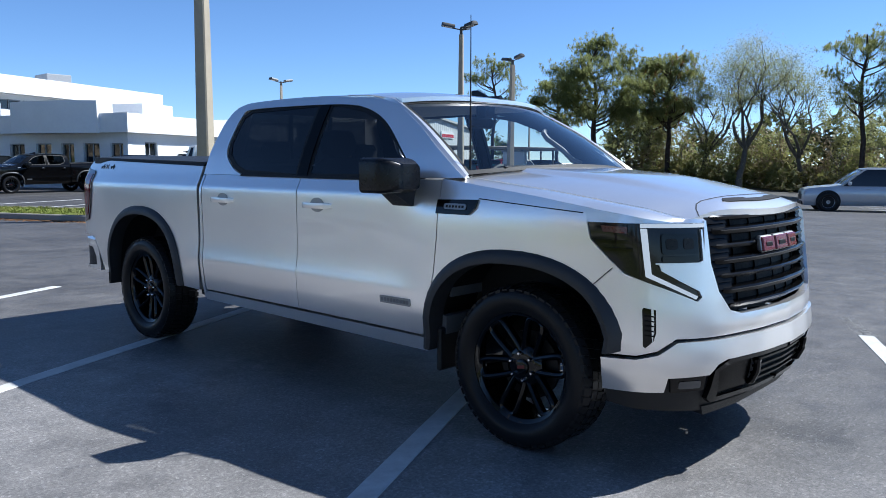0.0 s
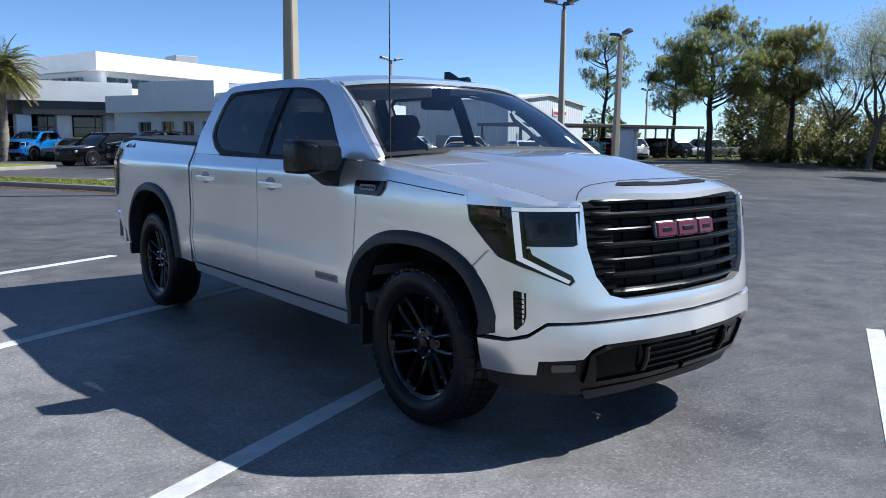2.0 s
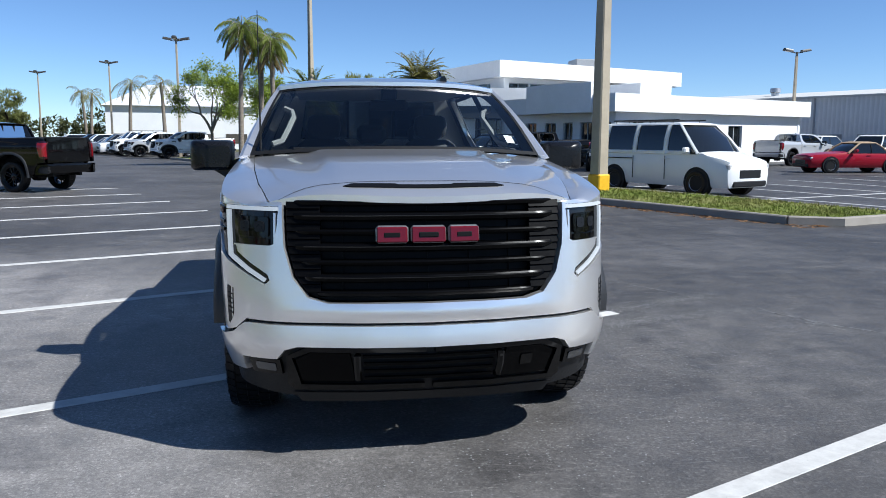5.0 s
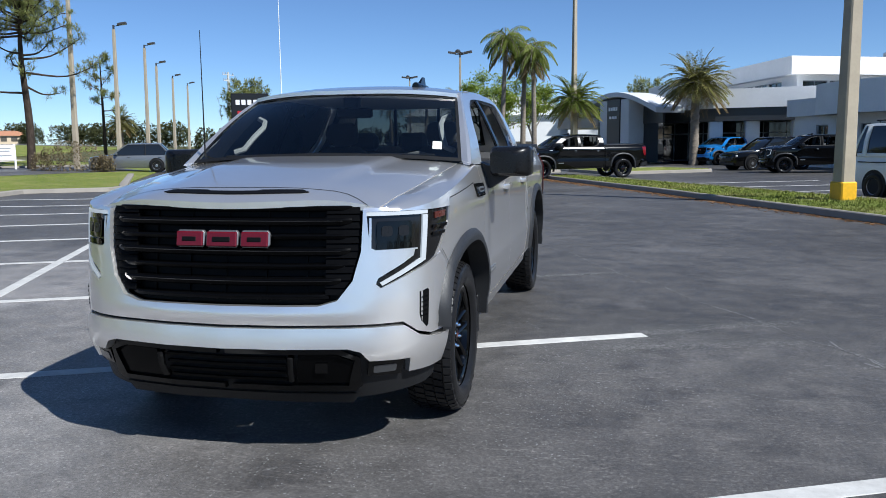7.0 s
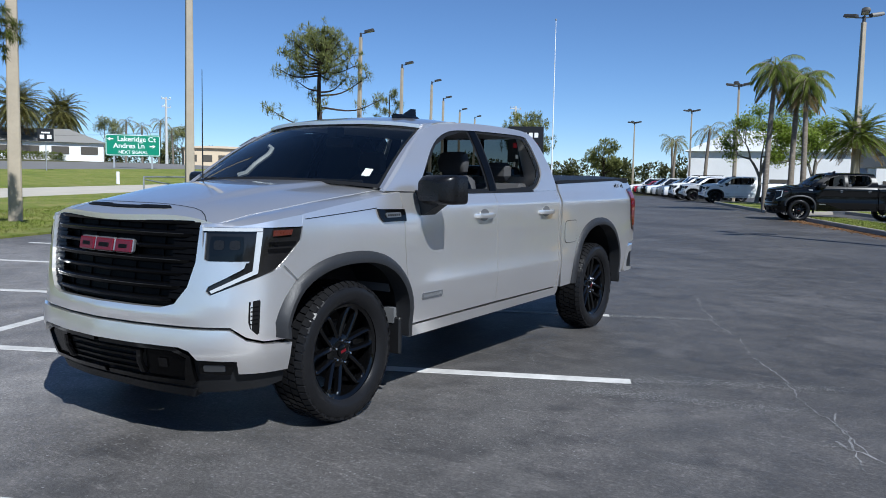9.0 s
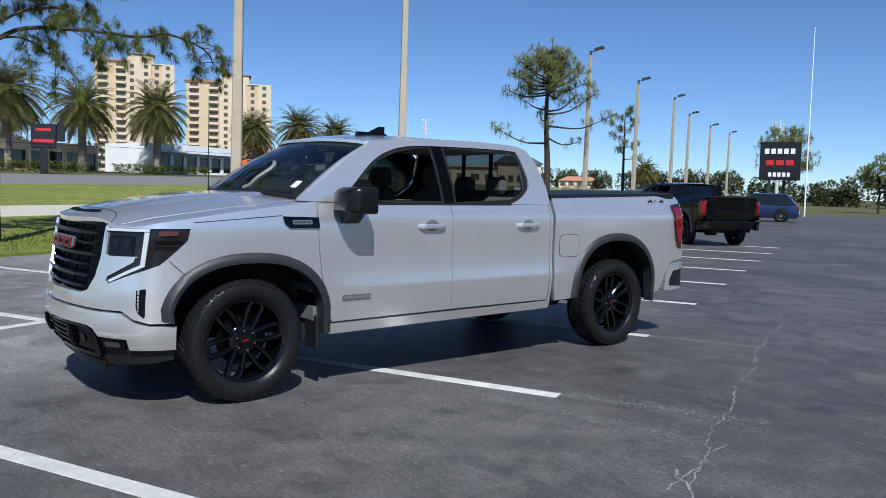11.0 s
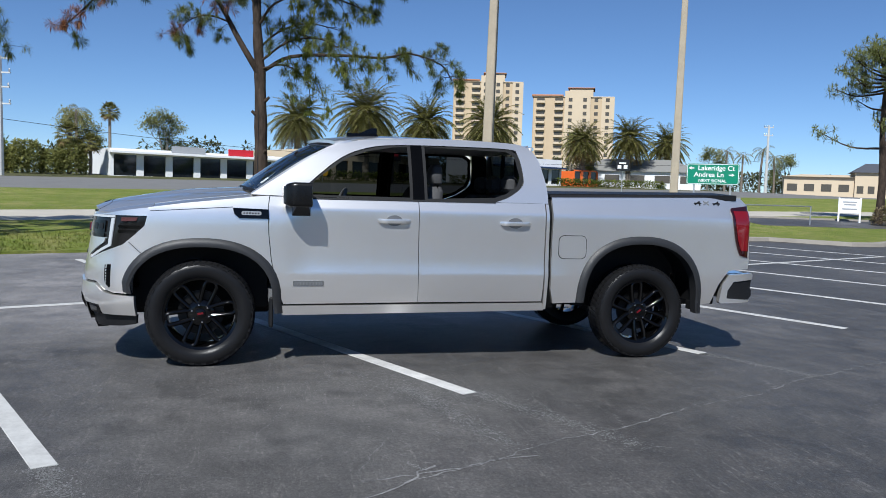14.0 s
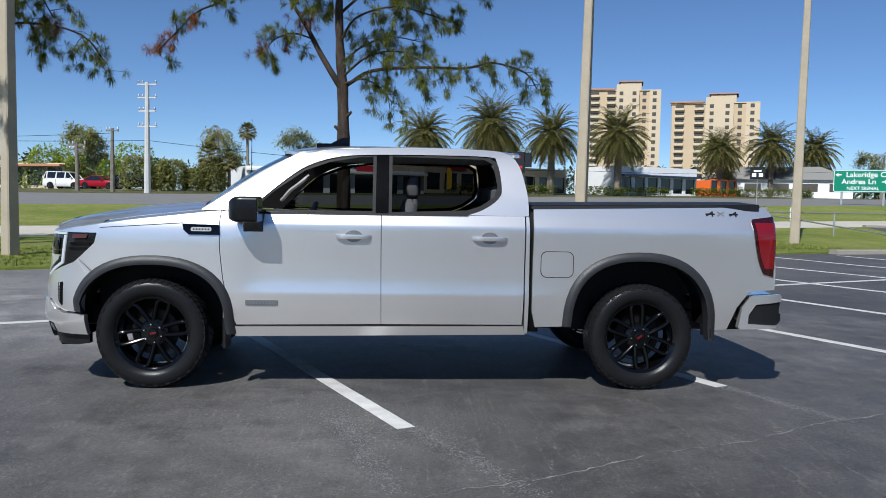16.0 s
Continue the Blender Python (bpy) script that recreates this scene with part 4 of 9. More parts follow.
        P("belt_moulding", panel([(-1.13, 1.328), (0.50, 1.336), (0.50, 1.349), (-1.15, 1.341)], lambda y, z, d: S(y, z, d - 0.006), 0.1, 0.05, 0.012), SEAL)

        # cab side: pillars and roof rail round the glass
        outer = smooth_line([(-1.50, 1.352, 0), (-1.28, 1.50, 0), (-1.02, 1.672, 0), (-0.78, 1.785, 0), (-0.45, 1.842, 0), (0.05, 1.862, 0), (0.55, 1.858, 0), (0.80, 1.835, 0), (0.905, 1.74, 0), (0.955, 1.55, 0), (0.968, 1.42, 0), (0.968, 1.343, 0)], 4)
        inner = smooth_line([(0.50, 1.343, 0), (0.62, 1.388, 0), (0.735, 1.47, 0), (0.765, 1.56, 0), (0.735, 1.755, 0), (0.66, 1.800, 0), (0.2, 1.805, 0), (-0.30, 1.795, 0), (-0.55, 1.765, 0), (-0.78, 1.675, 0), (-1.02, 1.48, 0), (-1.155, 1.345, 0)], 4)
        ring = [(p.x, p.y) for p in outer] + [(p.x, p.y) for p in inner]
        P("cab_side_frame", panel(ring, S, 0.07, 0.04, 0.05), PAINT)
        # pillar face between the windshield and the cab side, running out along the roof edge
        rows = []
        for p in outer:
            if p.x > -0.30:
                break
            b = Vector(S(p.x, p.y, 0.002))
            if p.x < -0.83:
                a = Vector(shield(sgn * 0.995, (p.x + 1.50) / 0.67, -0.005))
            else:
                a = Vector(roof(sgn * float(np.interp(p.x, [-0.83, -0.6, -0.2], [0.715, 0.71, 0.695])), p.x, 0.0))
            m = a.lerp(b, 0.55) + Vector((sgn * 0.006, -0.006, 0.006))
            rows.append([tuple(a), tuple(m), tuple(b), tuple(m - Vector((sgn * 0.03, -0.02, 0.03)))])
        P("windshield_pillar", Geo().loft(rows), PAINT)
        P("pillar_trim", panel(ring, lambda y, z, d: S(y, z, d + 0.056), 0.12, 0.08, 0.0), SEAL)
        # black surround, dark B pillar and panes
        def win(y, z, d):
            return S(y, z, d + 0.014)
        wf = [(-1.150, 1.347), (-1.02, 1.482), (-0.78, 1.678), (-0.55, 1.768), (-0.30, 1.797), (-0.20, 1.80), (-0.20, 1.342)]
        wr = [(-0.115, 1.342), (-0.115, 1.803), (0.2, 1.807), (0.66, 1.802), (0.735, 1.757), (0.767, 1.56), (0.735, 1.47), (0.62, 1.388), (0.50, 1.345)]

        def shrunk(o, k):
            c = Vector((sum(p[0] for p in o) / len(o), sum(p[1] for p in o) / len(o)))
            return [tuple(Vector(p) + (c - Vector(p)).normalized() * k) for p in o]
        for nm, o in (("front_window", wf), ("rear_door_window", wr)):
            inn = shrunk(o, 0.035)
            g = Geo()
            n = len(o)
            for i in range(n):
                j = (i + 1) % n
                q = [o[i], o[j], inn[j], inn[i]]
                sub = panel(q, lambda y, z, d: win(y, z, d - 0.004), 0.12, 0.12, 0.0)
                g.add(sub.v, sub.f)
            fr = P("window_frame", g, SEAL)
            if sgn < 0:
                P("window_pane", panel(shrunk(o, 0.015), lambda y, z, d: win(y, z, d - 0.001), 0.15, 0.12, 0.0), FRONTTINT if nm == "front_window" else TINT, fr, "dark tinted side window")
            else:
                tagged(fr, "black frame of a lowered side window")
        P("door_pillar", panel([(-0.205, 1.342), (-0.110, 1.342), (-0.110, 1.806), (-0.205, 1.803)], lambda y, z, d: S(y, z, d + 0.003), 0.2, 0.06, 0.02), BARBLACK)

        # mirror on its arm
        mg = Geo()
        sec = []
        for t in np.linspace(0, 1, 9):
            y = -1.255 + 0.21 * t
            k = math.sin(math.pi * min(1, 0.12 + t * 0.9)) ** 0.35 if t < 0.45 else 1.0
            x0, x1 = 1.0 + 0.03 * (1 - k), 1.0 + 0.255 * k + 0.0
            z0, z1 = 1.345 - 0.085 * k * 0.9, 1.345 + 0.11 * k
            sec.append([(sgn * p[0], y, p[1]) for p in roundrect(x0, x1, z0, z1, 0.028, 3)])
        mir = P("mirror_housing", mg.loft(sec), MIRRORBLACK, root, "black plastic door mirror")
        P("mirror_glass", Geo().prism([(sgn * (1.015 + (1.235 - 1.015) * a), 1.275 + 0.165 * b) for a, b in ((0, 0), (1, 0), (1, 1), (0, 1))], -1.043, -1.040, "y"), CHROME, mir, "mirror glass")
        ag = Geo().loft([[(sgn * x, y0, z0), (sgn * x, y1, z0), (sgn * x, y1, z1), (sgn * x, y0, z1)] for x, y0, y1, z0, z1 in ((0.925, -1.19, -1.03, 1.20, 1.36), (1.0, -1.18, -1.04, 1.195, 1.33), (1.07, -1.17, -1.05, 1.24, 1.31), (1.12, -1.15, -1.06, 1.27, 1.32))])
        P("mirror_arm", ag, PLASTIC, mir)

        # wheel arch flares
        for nm, ar, cy, cz in (("front_flare", arch_f, -1.855, 0.46), ("rear_flare", arch_r, 1.845, 0.50)):
            g = Geo()
            rows = []
            for i, (y, z) in enumerate(ar):
                d = Vector((y - cy, max(0.0, z - cz) + 0.0))
                d = d.normalized() if d.length > 1e-6 else Vector((1, 0))
                if z < cz + 0.06:
                    d = Vector((math.copysign(1, y - cy), 0.0))
                o = Vector((y, z)) + d * 0.062
                mid = Vector((y, z)) + d * 0.02
                xo = side_x(o.x, o.y)
                xm = max(side_x(mid.x, mid.y), 0.965) + 0.030
                inn = Vector((y, z)) - d * 0.006
                rows.append([(sgn * (xo + 0.002), o.x, o.y), (sgn * (xo * 0.35 + xm * 0.65 - 0.002), o.x * 0.7 + mid.x * 0.3, o.y * 0.7 + mid.y * 0.3), (sgn * xm, mid.x, mid.y),
                             (sgn * (xm - 0.004), inn.x, inn.y), (sgn * 0.90, inn.x, inn.y)])
            P(nm, g.loft(rows, False, False), FLAREMAT, root, "textured black wheel-arch flare")
            lin = Geo()
            lr = []
            for a in np.linspace(-2, 182, 20):
                y, z = cy + 0.565 * math.cos(radians(a)), cz + 0.565 * math.sin(radians(a)) ** 0.85 if 0 < a < 180 else cz
                lr.append([(sgn * 0.90, y, z), (sgn * 0.60, y, z)])
            lin.loft(lr, False, False)
            lin.add([(sgn * 0.60, cy + dy, z) for dy in (-0.5, 0.5) for z in (0.42, 1.0)], [(0, 1, 3, 2)])
            P("wheel_well", lin, SEAL)
        P("mud_flap", Geo().box(min(sgn * 0.76, sgn * 0.945), max(sgn * 0.76, sgn * 0.945), -1.345, -1.312, 0.30, 0.54, 0.010), PLASTIC)
        P("mud_flap", Geo().box(min(sgn * 0.80, sgn * 1.0), max(sgn * 0.80, sgn * 1.0), 2.40, 2.414, 0.42, 0.50, 0.004), PLASTIC)

        # bed side
        bo = [(1.006, 1.405), (1.6, 1.425), (2.3, 1.445), (2.75, 1.452), (2.86, 1.432), (2.905, 1.39), (2.915, 1.2), (2.935, 0.92), (2.93, 0.80), (2.72, 0.785), (2.62, 0.66), (2.55, 0.485), (2.42, 0.475)]
        bo += arch_r + [(1.285, 0.50), (1.03, 0.492), (1.0, 0.62), (1.0, 0.9)]
        P("bed_gap", panel([(0.955, 0.45), (1.06, 0.45), (1.02, 1.40), (0.955, 1.345)], lambda y, z, d: S(y, z, d + 0.03), 0.1, 0.06, 0.0), PITCH)
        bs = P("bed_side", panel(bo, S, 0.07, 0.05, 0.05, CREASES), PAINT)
        P("bed_rail_cap", panel([(0.99, 1.40), (2.76, 1.447), (2.76, 1.466), (0.99, 1.420)], lambda y, z, d: S(y, z, d - 0.004), 0.2, 0.05, 0.09), SEAL)
        if sgn > 0:
            fo_ = roundrect(1.065, 1.310, 0.882, 1.075, 0.045, 5)
            P("fuel_door", panel(fo_, lambda y, z, d: S(y, z, d - 0.0035), 0.05, 0.05, 0.004), PAINT, bs)
            edge = Geo()
            rim_o = [Vector(p) for p in fo_]
            cc = Vector((1.1875, 0.9785))
            n = len(rim_o)
            for i in range(n):
                a, b = rim_o[i], rim_o[(i + 1) % n]
                a2, b2 = a + (a - cc).normalized() * 0.006, b + (b - cc).normalized() * 0.006
                edge.add([S(p.x, p.y, -0.0015) for p in (a, b, b2, a2)], [(0, 1, 2, 3)])
            P("fuel_door_gap", edge, SEAL, bs)
        # four-wheel-drive mark as plain bars
        strokes = (((0.006, 0.0, 0.055, 0.026), (0.0, 0.012, 0.075, 0.012), (0.056, -0.008, 0.056, 0.034)), ((0.0, 0.0, 0.055, 0.030), (0.0, 0.030, 0.055, 0.0)))
        for i, k in enumerate((0, 1, 0)):
            for a0, b0, a1, b1 in strokes[k]:
                # the figures read forwards on either flank
                ya, yb = [(2.36 + i * 0.095 + q) if sgn > 0 else (2.64 - i * 0.095 - q) for q in (a0, a1)]
                nv = Vector((-(b1 - b0), yb - ya)).normalized() * 0.0055
                P("bed_mark_stroke", panel([(ya + nv.x, 1.374 + b0 + nv.y), (ya - nv.x, 1.374 + b0 - nv.y), (yb - nv.x, 1.374 + b1 - nv.y), (yb + nv.x, 1.374 + b1 + nv.y)],
                                           lambda y, z, d: S(y, z, d - 0.003), 0.02, 0.02, 0.002), PLATEINK if i == 1 else SEAL, bs)

        # tail lamp wrapping the corner
        def tail(y, z, d):
            if y <= 2.90:
                return (sgn * (side_x(y, z) + 0.010 - d), y, z)
            t = min(1.0, (y - 2.90) / 0.16)
            return (sgn * (side_x(2.90, z) + 0.010 - d * 0.6 - 0.15 * t ** 1.5), 2.90 + 0.055 * math.sin(min(1, t * 1.2) * math.pi / 2) - d * 0.6, z)
        to = smooth_line([(2.725, 1.335, 0), (2.745, 1.20, 0), (2.775, 1.05, 0), (2.815, 0.945, 0), (2.86, 0.915, 0), (3.06, 0.92, 0), (3.06, 1.345, 0), (2.74, 1.352, 0)], 2)
        tl = P("tail_lamp", panel([(p.x, p.y) for p in to], tail, 0.03, 0.05, 0.03), LENSDARKRED, root, "dark red wrap-around tail lamp")
        P("tail_lens", panel([(2.752, 1.325), (2.768, 1.20), (2.797, 1.06), (2.835, 0.965), (3.03, 0.96), (3.03, 1.325)], lambda y, z, d: tail(y, z, d - 0.004), 0.03, 0.05, 0.004), LENSRED, tl)

        # headlamp
        F = front(sgn)
        ho = [(0.672, 1.172), (1.235, 1.172), (1.225, 1.10), (1.13, 0.980), (1.0, 0.918), (0.87, 0.869), (0.745, 0.817), (0.720, 0.838), (0.733, 0.866), (0.82, 0.912), (0.905, 0.959), (0.914, 0.99), (0.69, 0.985), (0.678, 1.08)]
        hl = P("headlamp", panel(ho, lambda s, z, d: F(s, z, d + 0.008), 0.05, 0.04, 0.04), LENSDARK, root, "dark headlamp with a bright bent light bar")
        P("light_bar", panel([(0.675, 1.164), (0.982, 1.164), (0.982, 1.147), (0.675, 1.147)], lambda s, z, d: F(s, z, d - 0.004), 0.05, 0.05, 0.01), DRL, hl, "white daytime light bar")
        P("light_bar", panel([(0.953, 1.143), (0.982, 1.143), (0.970, 0.932), (0.752, 0.829), (0.742, 0.842), (0.944, 0.942)], lambda s, z, d: F(s, z, d - 0.004), 0.05, 0.05, 0.01), DRL, hl, "white daytime light bar")
        P("lamp_unit", panel(roundrect(0.725, 0.895, 1.03, 1.12, 0.012, 2), lambda s, z, d: F(s, z, d - 0.003), 0.05, 0.05, 0.01), GLOSSBLACK, hl)
        P("lamp_unit", panel(roundrect(0.725, 0.895, 0.995, 1.022, 0.008, 2), lambda s, z, d: F(s, z, d - 0.003), 0.05, 0.05, 0.01), GLOSSBLACK, hl)
        for q in (0.745, 0.825):
            P("projector_lens", panel(roundrect(q, q + 0.052, 1.052, 1.100, 0.014, 3), lambda s, z, d: F(s, z, d - 0.006), 0.03, 0.03, 0.006), LAMPLENS, hl, "small grey projector lens")
        P("lamp_surround", panel([(0.69, 1.138), (0.70, 1.138), (0.70, 1.0), (0.72, 0.992), (0.925, 0.992), (0.925, 0.985), (0.70, 0.985), (0.69, 1.0)], lambda s, z, d: F(s, z, d - 0.004), 0.05, 0.05, 0.012), PAINT, hl)
        P("side_reflector", panel([(1.04, 1.150), (1.165, 1.152), (1.155, 1.125), (1.04, 1.120)], lambda s, z, d: F(s, z, d - 0.002), 0.05, 0.05, 0.008), LENSAMBER, hl, "amber side reflector")
        for i in range(2):
            P("lamp_fin", panel([(1.02, 1.09 - i * 0.035), (1.19 - i * 0.03, 1.09 - i * 0.035), (1.185 - i * 0.03, 1.075 - i * 0.035), (1.02, 1.075 - i * 0.035)], lambda s, z, d: F(s, z, d - 0.002), 0.05, 0.05, 0.006), GLOSSBLACK, hl)

        vo = [(0.935, 0.785), (0.985, 0.795), (0.992, 0.785), (0.990, 0.622), (0.980, 0.612), (0.945, 0.645), (0.935, 0.68)]
        vt = P("air_vent", panel(vo, lambda s, z, d: F(s, z, d - 0.004), 0.03, 0.03, 0.02), GLOSSBLACK, root, "black vertical corner vent")
        for i in range(5):
            z = 0.665 + i * 0.022
            P("vent_fin", panel([(0.945, z), (0.982, z + 0.004), (0.982, z + 0.010), (0.945, z + 0.006)], lambda s, z, d: F(s, z, d - 0.007), 0.05, 0.05, 0.008), BARBLACK, vt)
        # fog lamp
        fg = P("fog_lamp", panel([(0.70, 0.475), (0.875, 0.470), (0.865, 0.40), (0.70, 0.405)], lambda s, z, d: F(s, z, d - 0.006), 0.05, 0.04, 0.02), GLOSSBLACK, root, "small fog lamp in a black surround")
        P("fog_lens", panel(roundrect(0.725, 0.835, 0.418, 0.455, 0.008, 2), lambda s, z, d: F(s, z, d - 0.009), 0.05, 0.04, 0.006), FOGLENS, fg)

    F = front()
    half_nose = [(s, 0.655) for s in np.linspace(0.0, 0.85, 9)] + [(0.93, 0.60), (1.02, 0.575), (1.148, 0.572), (1.150, 0.65), (1.165, 0.74), (1.20, 0.835), (1.10, 0.955), (1.0, 0.919), (0.87, 0.870), (0.745, 0.818), (0.722, 0.838),
                 (0.733, 0.864), (0.82, 0.910), (0.903, 0.957), (0.912, 0.987), (0.700, 0.987), (0.684, 1.08), (0.676, 1.176), (0.662, 1.176), (0.654, 0.985), (0.618, 0.855), (0.548, 0.766), (0.46, 0.742), (0.2, 0.742)]
    nose = half_nose + [(-s, z) for s, z in half_nose[::-1][:-1]]
    P("nose_panel", panel(nose, lambda s, z, d: F(s, z, d - 0.004 - 0.010 * max(0.0, 1 - abs(z - 0.70) / 0.05) * max(0.0, 1 - (abs(s) / 0.75) ** 4)), 0.05, 0.025, 0.04), PAINT)
    # bumper with deeper ends
    bo = [(s, 0.548) for s in np.linspace(-0.60, 0.60, 13)] + [(0.66, 0.53), (0.70, 0.485), (0.89, 0.478), (0.90, 0.405), (1.17, 0.40), (1.175, 0.555), (1.02, 0.562), (0.93, 0.585), (0.85, 0.640)]
    bo += [(s, 0.642) for s in np.linspace(0.80, -0.80, 17)] + [(-0.85, 0.640), (-0.93, 0.585), (-1.02, 0.562), (-1.175, 0.555), (-1.17, 0.40), (-0.90, 0.405), (-0.89, 0.478), (-0.70, 0.485), (-0.66, 0.53)]
    bump = lambda s, z, d: F(s, z, d - 0.018 - 0.012 * math.sin(math.pi * min(1, max(0, (z - 0.40) / 0.24))))  # noqa: E731
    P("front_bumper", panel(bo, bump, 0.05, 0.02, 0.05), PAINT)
    gap = [(s, 0.635) for s in np.linspace(-0.86, 0.86, 15)] + [(s, 0.662) for s in np.linspace(0.86, -0.86, 15)]
    P("bumper_gap", panel(gap, lambda s, z, d: F(s, z, d + 0.012), 0.06, 0.05, 0.0), SEAL)
    # lower valance
    lo = [(s, 0.285) for s in np.linspace(-0.62, 0.62, 9)] + [(0.9, 0.305), (1.05, 0.315), (1.15, 0.33), (1.17, 0.40), (0.90, 0.408), (0.89, 0.48), (0.70, 0.488), (0.66, 0.532)]
    lo += [(s, 0.550) for s in np.linspace(0.60, -0.60, 9)] + [(-0.66, 0.532), (-0.70, 0.488), (-0.89, 0.48), (-0.90, 0.408), (-1.17, 0.40), (-1.15, 0.33), (-1.05, 0.315), (-0.9, 0.305)]
    val = P("lower_valance", panel(lo, lambda s, z, d: F(s, z, d + 0.015), 0.06, 0.03, 0.04), PLASTIC)
    # framed lower intake
    for sg in (1, -1):
        F2 = front(sg)
        P("intake_frame", panel([(0.02, 0.545), (0.56, 0.545), (0.66, 0.50), (0.675, 0.36), (0.64, 0.335), (0.02, 0.335), (0.02, 0.36), (0.61, 0.36), (0.635, 0.49), (0.55, 0.522), (0.02, 0.522)],
                                lambda s, z, d: F2(s, z, d - 0.018), 0.05, 0.03, 0.03), GLOSSBLACK, val)
        P("intake_cover", panel([(0.37, 0.515), (0.55, 0.515), (0.625, 0.48), (0.615, 0.372), (0.36, 0.37), (0.36, 0.44)], lambda s, z, d: F2(s, z, d - 0.004), 0.05, 0.04, 0.02), BARBLACK, val)
        hk = Geo().tube([F2(0.335, 0.50, -0.00), F2(0.335, 0.505, -0.018), F2(0.335, 0.45, -0.026), F2(0.335, 0.395, -0.018), F2(0.335, 0.39, 0.0)], 0.017, 8)
        P("tow_hook", hk, GLOSSBLACK, val, "black tow hook")
    P("sensor_box", panel(roundrect(0.45, 0.51, 0.425, 0.475, 0.006, 2), lambda s, z, d: F(s, z, d - 0.012), 0.05, 0.05, 0.012), GLOSSBLACK, val, "small square sensor")
    for i in range(4):
        z = 0.385 + i * 0.036
        sub = panel([(-0.31, z), (0.31, z), (0.31, z + 0.012), (-0.31, z + 0.012)], lambda s, z, d: F(s, z, d - 0.008), 0.06, 0.05, 0.03)
        P("intake_slat", sub, BARBLACK, val)
    P("chin", panel([(-0.62, 0.26), (0.62, 0.26), (0.66, 0.31), (-0.66, 0.31)], lambda s, z, d: F(s, z, d + 0.006), 0.08, 0.05, 0.08), PLASTIC)

    # grille
    go = [(s, 0.745) for s in np.linspace(-0.46, 0.46, 9)] + [(0.545, 0.768), (0.615, 0.855), (0.652, 0.985), (0.66, 1.185)] + [(s, 1.198) for s in np.linspace(0.6, -0.6, 11)]
    go += [(-0.66, 1.185), (-0.652, 0.985), (-0.615, 0.855), (-0.545, 0.768)]
    gr = P("grille", panel(go, lambda s, z, d: F(s, z, d + 0.055), 0.06, 0.05, 0.06), PITCH, root, "gloss black grille with stacked bars")

    def half(z):
        return float(np.interp(z, [0.745, 0.768, 0.855, 0.985, 1.2], [0.46, 0.535, 0.605, 0.642, 0.65]))
    for i, z in enumerate((0.778, 0.846, 0.914, 0.982, 1.050, 1.118, 1.180)):
        w = half(z) - 0.035
        rows = []
        hh = 0.024 if i % 2 else 0.018
        for s in np.linspace(-w, w, 25):
            e = abs(s) / w
            out = 0.001 + (0.003 if i % 2 else -0.003) - 0.015 * max(0.0, (e - 0.93) / 0.07)
            prof = [(z + hh, 0.05), (z + hh * 0.80, 0.004 - out), (z + hh * 0.45, -out), (z - hh * 0.35, 0.010 - out), (z - hh * 0.9, 0.05)]
            rows.append([F(s, zz, d) for zz, d in prof])
        bar = P("grille_bar", Geo().loft(rows), BARBLACK, gr)
        # metal strip added to three bars in place of the sun's glint on them
        if i in (1, 3, 5):
            out = 0.001 + (0.003 if i % 2 else -0.003)
            edge = [[F(s, z + hh * 0.50, -out - 0.0005), F(s, z + hh * 0.46, -out - 0.0025), F(s, z + hh * 0.30, -out - 0.0015), F(s, z + hh * 0.26, 0.003 - out)] for s in np.linspace(-w * 0.93, w * 0.93, 23)]
            P("edge_glint", Geo().loft(edge), GLINTMETAL, bar, "thin metal strip standing in for a glint")
    for i in range(5):
        s = -0.40 + i * 0.20
        P("grille_upright", panel([(s - 0.004, 0.76), (s + 0.004, 0.76), (s + 0.004, 1.19), (s - 0.004, 1.19)], lambda s_, z, d: F(s_, z, d + 0.046), 0.1, 0.1, 0.008), PITCH, gr)
    # flush end panels, stepped in shallow louvres
    for sg in (1, -1):
        F2 = front(sg)
        for k in range(12):
            z = 0.790 + k * 0.0335
            z1 = min(z + 0.029, 1.192)
            w0, w1 = half(z) + 0.002, half(z1) + 0.002
            if w0 > 0.52:
                P("grille_louvre", panel([(0.492, z), (w0, z), (w1, z1), (0.492, z1)], lambda s_, zz, d, z=z: F2(s_, zz, d + 0.012 + (zz - z) * 0.25), 0.06, 0.05, 0.03), LOUVRE, gr)
    # emblem: three plain red blocks edged in bright metal
    for x0, x1 in ((-0.240, -0.092), (-0.082, 0.078), (0.088, 0.232)):
        eg = Geo().box(x0, x1, -0.018, 0.02, 1.006, 1.084, 0.012)
        em = P("emblem", Geo().add([F(p[0], p[2], p[1] - 0.004) for p in eg.v], eg.f), SATIN, gr, "metal-edged red emblem block")
        eg = Geo().box(x0 + 0.005, x1 - 0.005, -0.021, 0.0, 1.011, 1.079, 0.005)
        P("emblem_face", Geo().add([F(p[0], p[2], p[1] - 0.004) for p in eg.v], eg.f), EMBLEMRED, em, "glossy dark red face")
        eg = Geo().box(x0 + 0.036, x1 - 0.036, -0.0235, 0.0, 1.033, 1.057, 0.004)
        P("emblem_slot", Geo().add([F(p[0], p[2], p[1] - 0.004) for p in eg.v], eg.f), PITCH, em)

    # rear: tailgate, bumper, cover
    def gate(x, z, d):
        return (x, 2.945 - 0.02 * (abs(x) / 0.8) ** 2 - 0.02 * abs(z - 1.1) - d, z)
